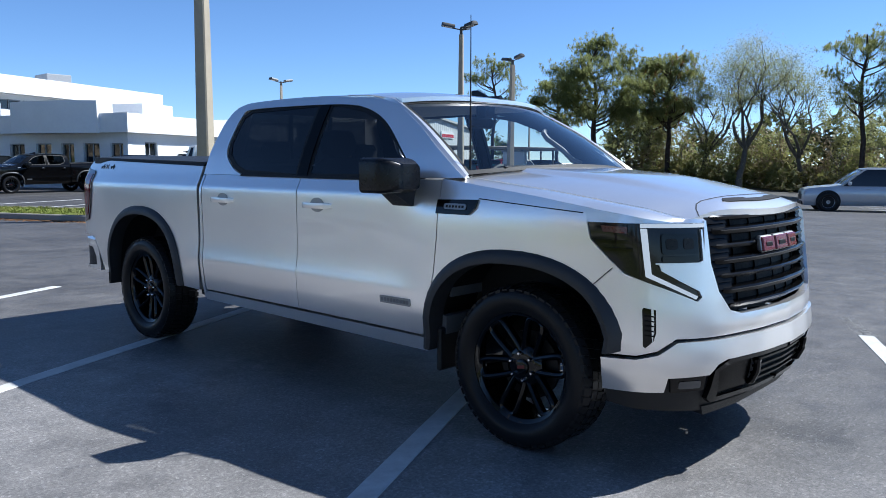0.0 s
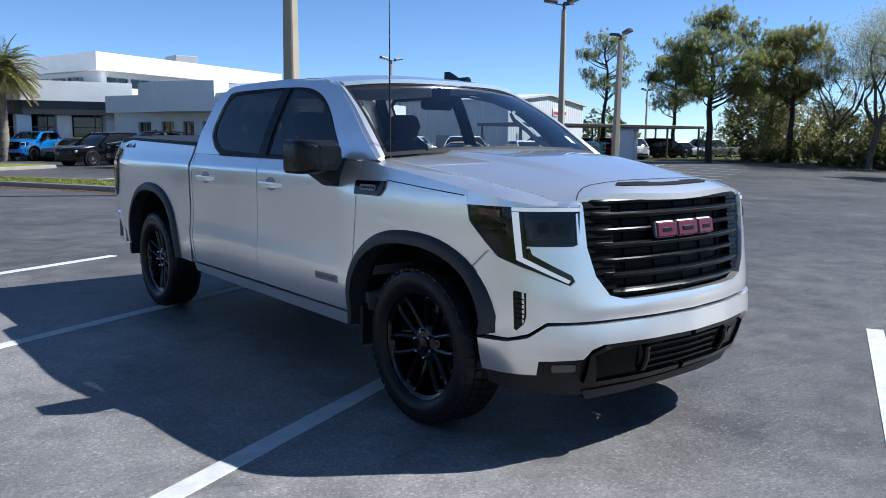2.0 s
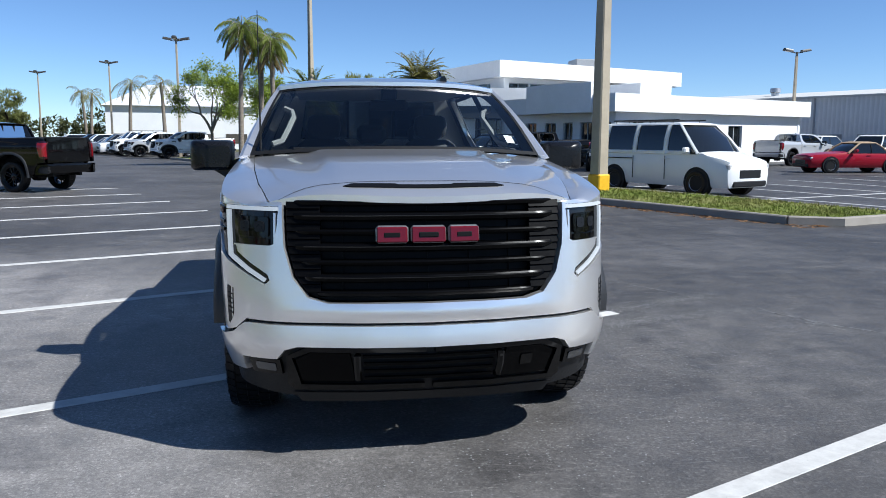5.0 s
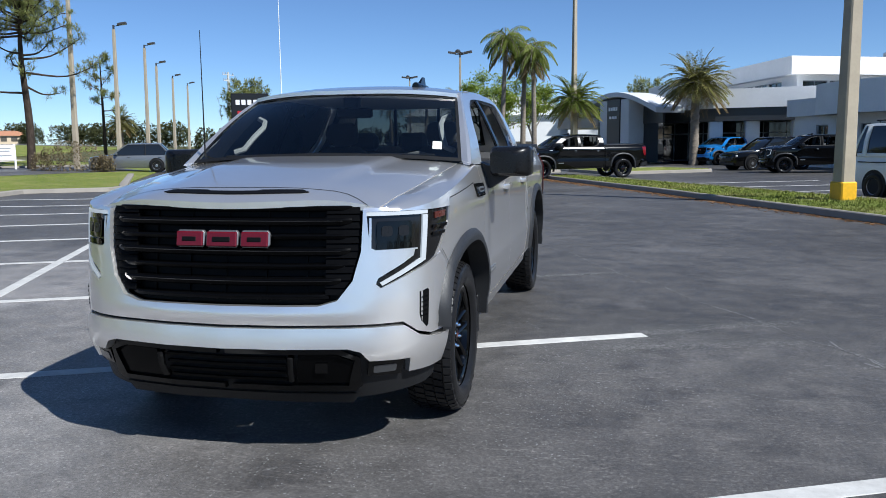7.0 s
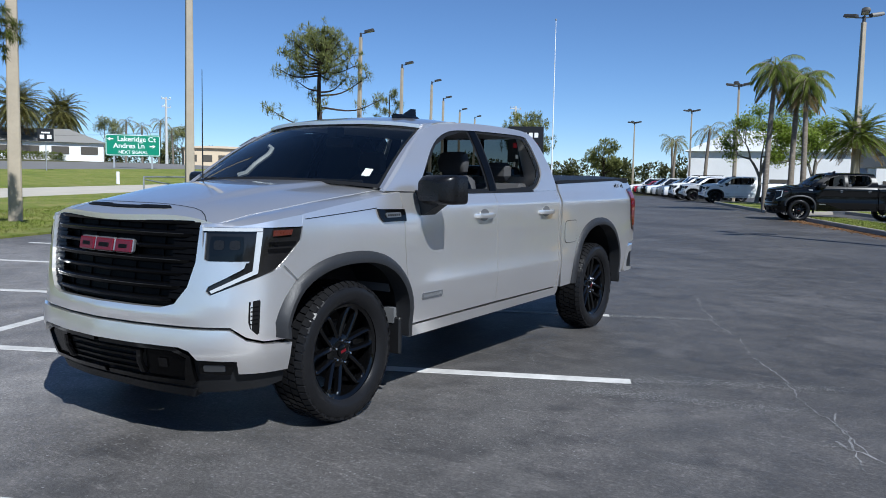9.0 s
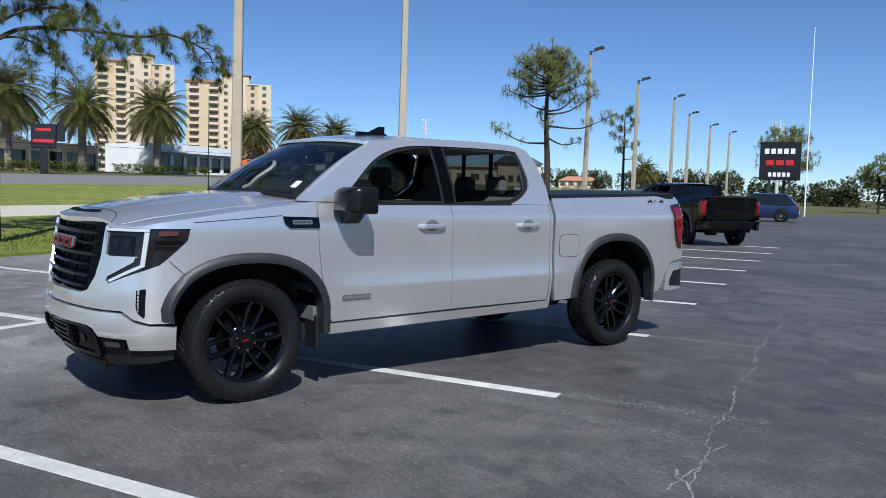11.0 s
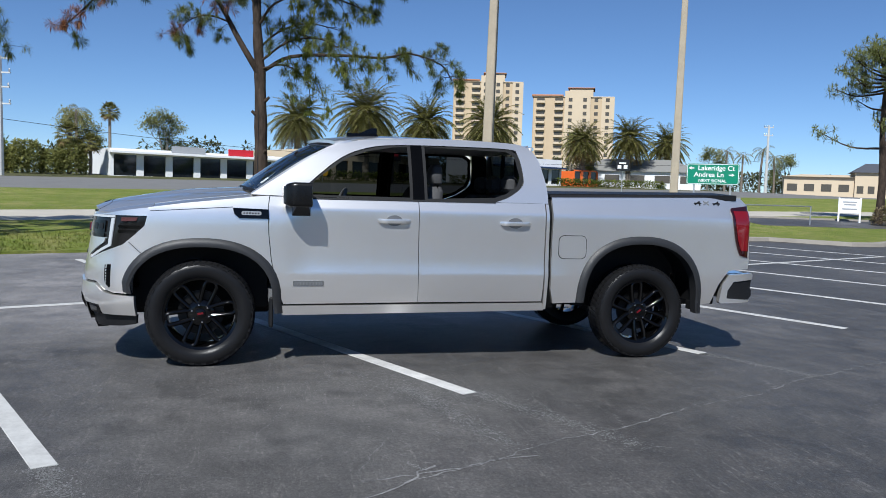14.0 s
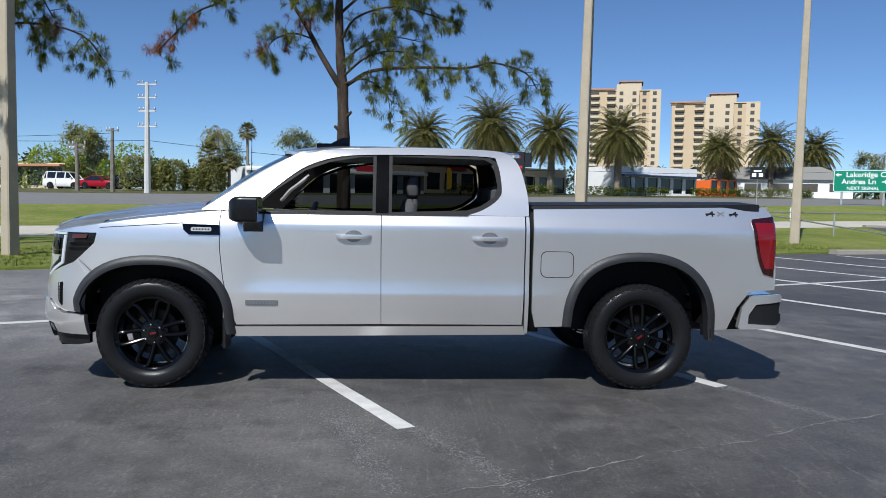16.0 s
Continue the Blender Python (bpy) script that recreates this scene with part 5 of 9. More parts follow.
    P("tailgate", panel([(-0.79, 0.80), (0.79, 0.80), (0.79, 1.45), (-0.79, 1.45)], gate, 0.15, 0.06, 0.06), PAINT)
    cov = Geo()
    cov.loft([[(x, y, 1.418 + (y - 1) * 0.0205 + (0.032 if abs(x) < 0.84 else 0.012)) for x in (-0.90, -0.86, -0.5, 0, 0.5, 0.86, 0.90)] + [(0.90, y, 1.38 + (y - 1) * 0.02), (-0.90, y, 1.38 + (y - 1) * 0.02)] for y in (1.0, 1.02, 1.6, 2.2, 2.76, 2.80)])
    P("bed_cover", cov, PLASTIC, root, "black folding bed cover")
    P("bed_floor", Geo().box(-0.57, 0.57, 1.0, 2.9, 0.72, 0.78), PLASTIC)
    rb = Geo()
    rows = []
    for x in np.linspace(-0.86, 0.86, 15):
        e = (abs(x) / 0.93)
        yb = 3.03 - 0.10 * e ** 3
        rows.append([(x, yb - 0.22, 0.745), (x, yb - 0.01, 0.760), (x, yb, 0.74), (x, yb, 0.69), (x, yb - 0.03, 0.56), (x, yb - 0.05, 0.515), (x, yb - 0.22, 0.515)])
    P("rear_bumper", rb.loft(rows), PAINT)
    for sgn in (1, -1):
        c = Geo()
        def wrap(y, z, d):
            return (sgn * (0.955 - 0.06 * max(0, (y - 2.8) / 0.22) ** 2 - d), y, z)
        P("bumper_end", panel([(2.645, 0.50), (2.675, 0.66), (2.74, 0.748), (3.0, 0.758), (3.02, 0.74), (3.015, 0.700), (2.785, 0.682), (2.728, 0.60), (2.722, 0.530), (2.98, 0.512), (2.965, 0.492), (2.66, 0.485)], wrap, 0.05, 0.05, 0.05), PAINT)
        P("bumper_step", panel([(2.724, 0.530), (2.731, 0.598), (2.787, 0.679), (3.01, 0.695), (3.0, 0.61), (3.02, 0.60), (3.02, 0.545), (2.98, 0.514)], lambda y, z, d: wrap(y, z, d + 0.012), 0.05, 0.05, 0.08), PLASTIC, root, "black corner step")

    # radio mast
    P("radio_antenna", Geo().tube([(-0.812, -1.44, 1.36), (-0.812, -1.438, 1.40), (-0.812, -1.435, 2.20)], [0.012, 0.006, 0.0022], 6), SEAL, root, "thin black radio mast")

    # cabin
    P("cabin_floor", Geo().box(-0.90, 0.90, -1.35, 0.96, 0.50, 0.60), DASHMAT)
    P("headliner", Geo().box(-0.62, 0.62, -0.80, 0.86, 1.795, 1.81), TRIMGREY)
    dash = Geo().loft([[(x, -1.40, 1.30), (x, -1.08, 1.355 - 0.02 * abs(x)), (x, -0.98, 1.30), (x, -0.95, 1.1), (x, -1.0, 0.75), (x, -1.35, 0.7)] for x in np.linspace(-0.86, 0.86, 9)])
    P("dashboard", dash, DASHMAT)
    st = Geo()
    cx, cy, cz = 0.40, -0.78, 1.24
    ringp = []
    for k in range(25):
        a = 2 * math.pi * k / 24
        ringp.append((cx + 0.19 * math.cos(a), cy + 0.19 * math.sin(a) * 0.42, cz + 0.19 * math.sin(a) * 0.9))
    st.tube(ringp, 0.016, 8)
    st.tube([(cx, cy, cz), (cx, cy - 0.25, cz - 0.08)], [0.06, 0.05], 10)
    st.box(cx - 0.18, cx + 0.18, cy - 0.01, cy + 0.01, cz - 0.02, cz + 0.02, 0.005)
    P("steering_wheel", st, DASHMAT)
    for x in (-0.42, 0.42):
        sg = Geo()
        sg.loft([[(x + p[0], y, p[1]) for p in roundrect(-0.25, 0.25, z0, z1, 0.06, 3)] for y, z0, z1 in ((-0.62, 0.76, 0.90), (-0.55, 0.70, 0.93), (-0.15, 0.70, 0.90), (-0.08, 0.72, 0.88))])
        sg.loft([[(x + p[0], p[1] + y, z) for p in roundrect(-w, w, -t, t, 0.05, 3)] for z, y, w, t in ((0.84, -0.06, 0.22, 0.09), (1.0, -0.03, 0.25, 0.10), (1.25, 0.03, 0.25, 0.08), (1.42, 0.07, 0.20, 0.06), (1.46, 0.08, 0.15, 0.045))])
        sg.loft([[(x + p[0], p[1] + y, z) for p in roundrect(-w, w, -t, t, 0.03, 3)] for z, y, w, t in ((1.45, 0.09, 0.04, 0.02), (1.49, 0.09, 0.12, 0.045), (1.56, 0.08, 0.135, 0.05), (1.63, 0.09, 0.12, 0.04), (1.65, 0.09, 0.09, 0.03))])
        P("front_seat", sg, SEATMAT)
    bench = Geo().box(-0.75, 0.75, 0.22, 0.72, 0.70, 0.92, 0.05)
    bench.box(-0.75, 0.75, 0.66, 0.86, 0.85, 1.40, 0.05)
    for x in (-0.45, 0.0, 0.45):
        bench.box(x - 0.13, x + 0.13, 0.72, 0.82, 1.42, 1.58, 0.04)
    P("rear_bench", bench, SEATMAT)
    P("centre_console", Geo().box(-0.13, 0.13, -0.98, -0.1, 0.6, 0.93, 0.03), DASHMAT)
    rv = Geo().box(-0.13, 0.13, -0.86, -0.82, 1.655, 1.725, 0.015)
    rv.box(-0.05, 0.05, -0.93, -0.84, 1.72, 1.80, 0.01)
    P("rear_view_mirror", rv, SEAL)
    for sgn in (1, -1):
        P("grab_handle", Geo().tube([(sgn * 0.76, -1.14, 1.43), (sgn * 0.70, -1.11, 1.45), (sgn * 0.665, -1.05, 1.52), (sgn * 0.63, -0.94, 1.60), (sgn * 0.64, -0.90, 1.64), (sgn * 0.69, -0.88, 1.66)], 0.019, 6), GREYTRIM)
        P("door_lining", panel([(-1.25, 0.6), (0.88, 0.6), (0.88, 1.30), (-1.20, 1.30)], lambda y, z, d, s=sgn: (s * (side_x(y, z) - 0.09 - d), y, z), 0.3, 0.15, 0.0), DASHMAT)

    # underside
    ch = Geo().box(-0.55, -0.45, -2.5, 2.85, 0.42, 0.58, 0.01).box(0.45, 0.55, -2.5, 2.85, 0.42, 0.58, 0.01)
    for y in (-2.2, -1.2, 0.0, 1.1, 2.5):
        ch.box(-0.5, 0.5, y - 0.05, y + 0.05, 0.44, 0.54)
    P("chassis_frame", ch, SEAL)
    ax = Geo().tube([(-0.75, 1.87, 0.41), (0.75, 1.87, 0.41)], 0.05, 8).tube([(-0.75, -1.865, 0.41), (0.75, -1.865, 0.41)], 0.045, 8)
    ax.box(-0.16, 0.16, 1.72, 2.02, 0.28, 0.54, 0.05)
    P("axles", ax, SEAL)
    P("engine_block", Geo().box(-0.42, 0.42, -2.45, -1.3, 0.34, 0.95, 0.05), SEAL)

    # wheels
    rim_m, tyre_m, tread_m, cap_m, nut_m, disc_m = wheel_meshes()
    for x, y, sgn in ((0.0, -1.866, 1), (0.0, 1.872, 1), (0.0, -1.866, -1), (0.0, 1.872, -1)):
        w = thing("wheel", "black six-spoke wheel with an all-terrain tyre", "")
        del w["label"]
        w.parent = root
        w.matrix_basis = Matrix.LocRotScale((0, y, 0.412), Euler((radians(11 if y < 0 else 37), 0, 0 if sgn > 0 else math.pi)), None)
        for nm, me, lab in (("tyre", tyre_m, "black tyre"), ("tread", tread_m, ""), ("rim", rim_m, "gloss black six-spoke rim"), ("centre_cap", cap_m, "dark centre cap with a red mark"), ("brake_disc", disc_m, "")):
            piece(nm, me, None, w, lab)
        for k in range(6):
            a = 2 * math.pi * (k + 0.5) / 6
            piece("lug_nut", nut_m, None, w, m=Matrix.Translation((0, 0.068 * math.cos(a), 0.068 * math.sin(a))))
    return root


def wheel_meshes():
    """Wheel turned round the x axis, its face towards +x at x = 0.93."""
    R = 0.412
    xo, xi = 0.972, 0.700
    prof = [(0.282, xo - 0.030), (0.298, xo - 0.014), (0.322, xo - 0.003), (0.35, xo), (0.38, xo - 0.008), (0.398, xo - 0.022), (R - 0.006, xo - 0.042), (R - 0.004, (xo + xi) / 2), (R - 0.006, xi + 0.042), (0.398, xi + 0.022), (0.35, xi), (0.29, xi + 0.012), (0.262, xi + 0.03)]
    g = Geo().lathe(prof, 56)
    tyre = g.mesh("tyre")
    tyre.materials.append(RUBBER)
    tr = Geo()
    rows_x = [(xo - 0.050, xo - 0.012, 0.0), (xo - 0.105, xo - 0.058, 0.5), ((xo + xi) / 2 - 0.025, (xo + xi) / 2 + 0.025, 0.2), (xi + 0.058, xi + 0.105, 0.7), (xi + 0.012, xi + 0.050, 0.35)]
    n = 54
    for x0, x1, ph in rows_x:
        for k in range(n):
            a0 = 2 * math.pi * (k + ph) / n
            a1 = a0 + 2 * math.pi / n * 0.74
            sk = 0.02
            edge = x1 > xo - 0.03 or x0 < xi + 0.03
            r1 = R + 0.003
            pts = []
            for r, dr in ((R - 0.012, 0), (r1, 0)):
                for a, x in ((a0, x0), (a1, x0), (a1 + sk, x1), (a0 + sk, x1)):
                    drop = 0.016 if edge and ((x == x1 and x1 > xo - 0.03) or (x == x0 and x0 < xi + 0.03)) else 0.0
                    pts.append((x, (r - drop) * math.cos(a), (r - drop) * math.sin(a)))
            tr.add(pts, [(4, 5, 6, 7), (0, 1, 5, 4), (1, 2, 6, 5), (2, 3, 7, 6), (3, 0, 4, 7)])
    # raised sidewall ribs
    for k in range(28):
        a = 2 * math.pi * k / 28
        for r0, r1, w in ((0.385, 0.398, 0.05), (0.365, 0.38, 0.03)):
            tr.add([(xo - 0.012 + 0.007, r0 * math.cos(a - w), r0 * math.sin(a - w)), (xo - 0.012 + 0.007, r0 * math.cos(a + w), r0 * math.sin(a + w)),
                    (xo - 0.022 + 0.004, r1 * math.cos(a + w), r1 * math.sin(a + w)), (xo - 0.022 + 0.004, r1 * math.cos(a - w), r1 * math.sin(a - w))], [(0, 1, 2, 3)])
    tread = tr.mesh("tread", 0)
    tread.materials.append(RUBBER)
    # rim: barrel, lip and six twin spokes
    rg = Geo().lathe([(0.240, xi + 0.02), (0.236, 0.80), (0.238, 0.90), (0.246, 0.925), (0.262, 0.935), (0.270, 0.938), (0.272, 0.930), (0.262, 0.920), (0.250, xi + 0.02)], 48)
    rg.lathe([(0.0, 0.905), (0.055, 0.905), (0.085, 0.900), (0.10, 0.885), (0.10, 0.85)], 32)
    for k in range(6):
        a = 2 * math.pi * k / 6
        c, q = math.cos(a), math.sin(a)

        def at(rr, oo, xx):
            return (xx, rr * c - oo * q, rr * q + oo * c)
        # one looped spoke: up one arm, over near the lip, down the other
        path = [(0.070, -0.030), (0.110, -0.036), (0.150, -0.040), (0.190, -0.043), (0.220, -0.043), (0.238, -0.037), (0.246, -0.020), (0.248, 0.0),
                (0.246, 0.020), (0.238, 0.037), (0.220, 0.043), (0.190, 0.043), (0.150, 0.040), (0.110, 0.036), (0.070, 0.030)]
        rings = []
        for i, (r, o) in enumerate(path):
            p0, p1 = Vector(path[max(0, i - 1)]), Vector(path[min(len(path) - 1, i + 1)])
            t = (p1 - p0).normalized()
            nx = Vector((-t.y, t.x))
            x = 0.902 + 0.024 * min(1.0, max(0.0, (r - 0.07) / 0.15))
            wd = 0.0155
            rings.append([at(r + nx.x * m * wd, o + nx.y * m * wd, x + dx) for m, dx in ((-1.0, -0.040), (-1.0, -0.012), (-0.6, -0.003), (0.0, 0.001), (0.6, -0.003), (1.0, -0.012), (1.0, -0.040))])
        rg.loft(rings)
        # outer foot that ties the loop to the lip
        rg.loft([[at(r, o - w, x - 0.03), at(r, o - w, x), at(r, o + w, x), at(r, o + w, x - 0.03)] for r, o, w, x in ((0.245, 0, 0.040, 0.922), (0.262, 0, 0.048, 0.928))])
    rg.v = [(p[0], p[1] * 1.07, p[2] * 1.07) for p in rg.v]
    rim = rg.mesh("rim", 40)
    rim.materials.append(RIMBLACK)
    cg = Geo().lathe([(0.0, 0.918), (0.03, 0.918), (0.038, 0.914), (0.041, 0.90)], 24)
    cap = cg.mesh("centre_cap", 40)
    cap.materials.append(GLOSSBLACK)
    cap.materials.append(EMBLEMRED)
    mk = Geo().box(0.917, 0.9195, -0.022, 0.022, -0.008, 0.008)
    bmc = bmesh.new()
    bmc.from_mesh(cap)
    vs = [bmc.verts.new(p) for p in mk.v]
    for f in mk.f:
        bmc.faces.new([vs[i] for i in f]).material_index = 1
    bmc.to_mesh(cap)
    bmc.free()
    ng = Geo().lathe([(0.0, 0.925), (0.006, 0.925), (0.0105, 0.918), (0.0115, 0.890)], 8)
    nut = ng.mesh("lug_nut", 30)
    nut.materials.append(CHROME)
    dg = Geo().lathe([(0.06, 0.86), (0.06, 0.845), (0.175, 0.845), (0.175, 0.825), (0.06, 0.825)], 32)
    disc = dg.mesh("brake_disc", 30)
    disc.materials.append(DARKSTEEL)
    return rim, tyre, tread, cap, nut, disc


truck = build_truck()

# ---- plants ----
def blade(g, p, d, l, w, bend=0.0):
    """One narrow leaf from p along d."""
    d = d.normalized()
    s = d.cross(Vector((0, 0, 1)))
    s = (s if s.length > 0.05 else Vector((1, 0, 0))).normalized() * w
    m = p + d * l * 0.5 + Vector((0, 0, bend * 0.3))
    e = p + d * l + Vector((0, 0, -bend))
    n = len(g.v)
    g.v += [tuple(p), tuple(m - s), tuple(e), tuple(m + s)]
    g.f.append((n, n + 1, n + 2, n + 3))


def tuft(g, rng, p, r, n, w, up=0.25):
    """A brush of needles."""
    for _ in range(n):
        d = Vector((rng.gauss(0, 1), rng.gauss(0, 1), rng.gauss(up, 0.8)))
        blade(g, p, d, r * rng.uniform(0.7, 1.15), w)


def pine_meshes(seed, h, r, limbs, needles, w, tuft_r, bare=0.42, spread=0.30, rust=0.0):
    """Trunk, crown and (for rusty ones) dead needles of a long-leaf pine."""
    rng = random.Random(seed)
    trunk, crown, dead = Geo(), Geo(), Geo()
    pts = []
    dx, dy = rng.uniform(-1, 1) * h * 0.03, rng.uniform(-1, 1) * h * 0.03
    for i in range(9):
        t = i / 8
        pts.append(Vector((dx * math.sin(2.2 * t), dy * math.sin(1.7 * t), h * t)))
    trunk.tube(pts, [r * (1 - 0.82 * (i / 8) ** 1.2) for i in range(9)], 9)
    for k in range(limbs):
        t = bare + (1 - bare) * ((k + rng.random()) / limbs) ** 0.85
        z = min(0.985, t) * (len(pts) - 1)
        i = int(z)
        p = pts[i].lerp(pts[min(i + 1, 8)], z - i)
        a = k * 2.4 + rng.uniform(-0.5, 0.5)
        top = (t - bare) / (1 - bare)
        l = h * spread * (0.55 + 0.75 * math.sin(math.pi * min(1, 0.25 + top * 0.72))) * rng.uniform(0.6, 1.15)
        rise = 0.10 + 0.55 * top + rng.uniform(-0.15, 0.2)
        limb_points(trunk, crown, dead, rng, p, a, l, rise, r * 0.30 * (1.15 - top), needles, w, tuft_r, rust)
    return trunk, crown, dead


def limb_points(trunk, crown, dead, rng, p, a, l, rise, r0, needles, w, tuft_r, rust, subs=6):
    d = Vector((math.cos(a), math.sin(a), rise)).normalized()
    line = [p]
    for s in range(1, 6):
        d = (d + Vector((rng.uniform(-0.2, 0.2), rng.uniform(-0.2, 0.2), rng.uniform(-0.12, 0.14)))).normalized()
        line.append(line[-1] + d * l / 5)
    trunk.tube(line, [r0 * (1 - 0.8 * s / 5) for s in range(6)], 5)
    for s in range(subs):
        k = rng.uniform(1.6, 5)
        i = min(4, int(k))
        q = line[i].lerp(line[i + 1], k - i)
        b = a + rng.choice((-1, 1)) * rng.uniform(0.3, 1.2)
        e = q + Vector((math.cos(b), math.sin(b), rng.uniform(-0.25, 0.5))) * l * rng.uniform(0.12, 0.30)
        trunk.tube([q, q.lerp(e, 0.5) + Vector((0, 0, 0.03)), e], [r0 * 0.25, r0 * 0.18, r0 * 0.09], 4)
        for f in (0.45, 0.75, 1.0):
            tuft(dead if rng.random() < rust else crown, rng, q.lerp(e, f), tuft_r * rng.uniform(0.8, 1.2), needles, w)
    tuft(crown, rng, line[-1], tuft_r, needles, w)
    tuft(crown, rng, line[-2].lerp(line[-1], 0.4), tuft_r, needles, w)


def pine(x, y, meshes, label, needle=NEEDLE, turn=0.0, z0=None):
    trunk, crown, dead = meshes
    t = thing("pine_tree", label, "tree", pose(x, y, ground_z(x, y) - 0.05 if z0 is None else z0, 0, 0, turn))
    piece("trunk", trunk, BARK, t, "", 60)
    piece("crown", crown, needle, t, "", 0)
    if dead.v:
        piece("dead_needles", dead, RUSTNEEDLE, t, "rust-brown dead needles", 0)
    return t


def frond(g, stem, p, az, rise, l, droop, pairs, leaf, w, hang=0.25, rng=random):
    """A feather leaf: a bent midrib with leaflets on either side."""
    d = Vector((math.cos(az) * math.cos(rise), math.sin(az) * math.cos(rise), math.sin(rise)))
    line = [Vector(p)]
    for i in range(8):
        d = (d + Vector((0, 0, -droop / 8))).normalized()
        line.append(line[-1] + d * l / 8)
    stem.tube(line, [0.022 * (1 - 0.85 * i / 8) for i in range(9)], 3, False)
    for i in range(pairs):
        t = 0.12 + 0.88 * (i + 0.5) / pairs
        k = t * 8
        j = min(7, int(k))
        q = line[j].lerp(line[j + 1], k - j)
        ax = (line[j + 1] - line[j]).normalized()
        sd = ax.cross(Vector((0, 0, 1)))
        sd = sd.normalized() if sd.length > 0.05 else Vector((math.sin(az), -math.cos(az), 0))
        ll = leaf * (0.45 + 0.55 * math.sin(math.pi * min(1, 0.15 + t * 0.9)))
        for s in (-1, 1):
            dd = sd * s + ax * 0.55 + Vector((0, 0, rng.uniform(-hang, 0.35 - hang)))
            blade(g, q, dd, ll * rng.uniform(0.85, 1.1), w, hang * ll * 0.4)


def date_palm_meshes(seed, h, r, l, n=64, pairs=26, low=125.0, wide=0.011):
    rng = random.Random(seed)
    trunk, crown, dry = Geo(), Geo(), Geo()
    rings = []
    for i in range(26):
        t = i / 25
        rr = r * (1.15 - 0.25 * t) * (1.0 + (0.07 if i % 2 else -0.03)) + (0.10 * max(0, t - 0.86) / 0.14)
        rings.append([(rr * math.cos(2 * math.pi * k / 10 + i), rr * math.sin(2 * math.pi * k / 10 + i), h * t) for k in range(10)])
    trunk.loft(rings)
    for k in range(n):
        t = k / n
        az = k * 2.39996
        rise = radians(82 - low * t ** 1.1) + rng.uniform(-0.1, 0.1)
        frond(crown if t < 0.86 else dry, trunk, (0.1 * math.cos(az), 0.1 * math.sin(az), h - 0.05), az, rise, l * rng.uniform(0.85, 1.08), 1.5 if t < 0.7 else 0.8, pairs, l * 0.20, wide * l, 0.2, rng)
    return trunk, crown, dry


def queen_palm_meshes(seed, h, r, l, n=17, lean=0.03, drys=3):
    rng = random.Random(seed)
    trunk, crown, dry = Geo(), Geo(), Geo()
    pts = [Vector((lean * h * (i / 8) ** 2, 0, h * i / 8)) for i in range(9)]
    trunk.tube(pts, [r * (1.25 - 0.4 * i / 8) for i in range(9)], 9)
    top = pts[-1]
    trunk.tube([top, top + Vector((0, 0, 0.5))], [r * 0.8, r * 0.45], 8)
    for k in range(n + drys):
        az = k * 2.39996
        if k >= n:
            frond(dry, trunk, top, az, radians(-25), l * 0.9, 1.1, 30, l * 0.2, 0.02, 0.6, rng)
            continue
        t = k / n
        frond(crown, trunk, top + Vector((0, 0, 0.4)), az, radians(72 - 100 * t), l * rng.uniform(0.85, 1.1), 2.3, 40, l * 0.24, 0.012, 0.85, rng)
    return trunk, crown, dry


def palm(name, x, y, meshes, label, green=FROND, turn=0.0, scale=1.0):
    trunk, crown, dry = meshes
    t = thing(name, label, "palm tree", Matrix.LocRotScale((x, y, ground_z(x, y) - 0.05), Euler((0, 0, radians(turn))), (scale,) * 3))
    piece("trunk", trunk, PALMBARK, t, "", 60)
    piece("crown", crown, green, t, "", 0)
    if dry.v:
        piece("dry_fronds", dry, FRONDDRY, t, "hanging dry brown fronds", 0)
    return t


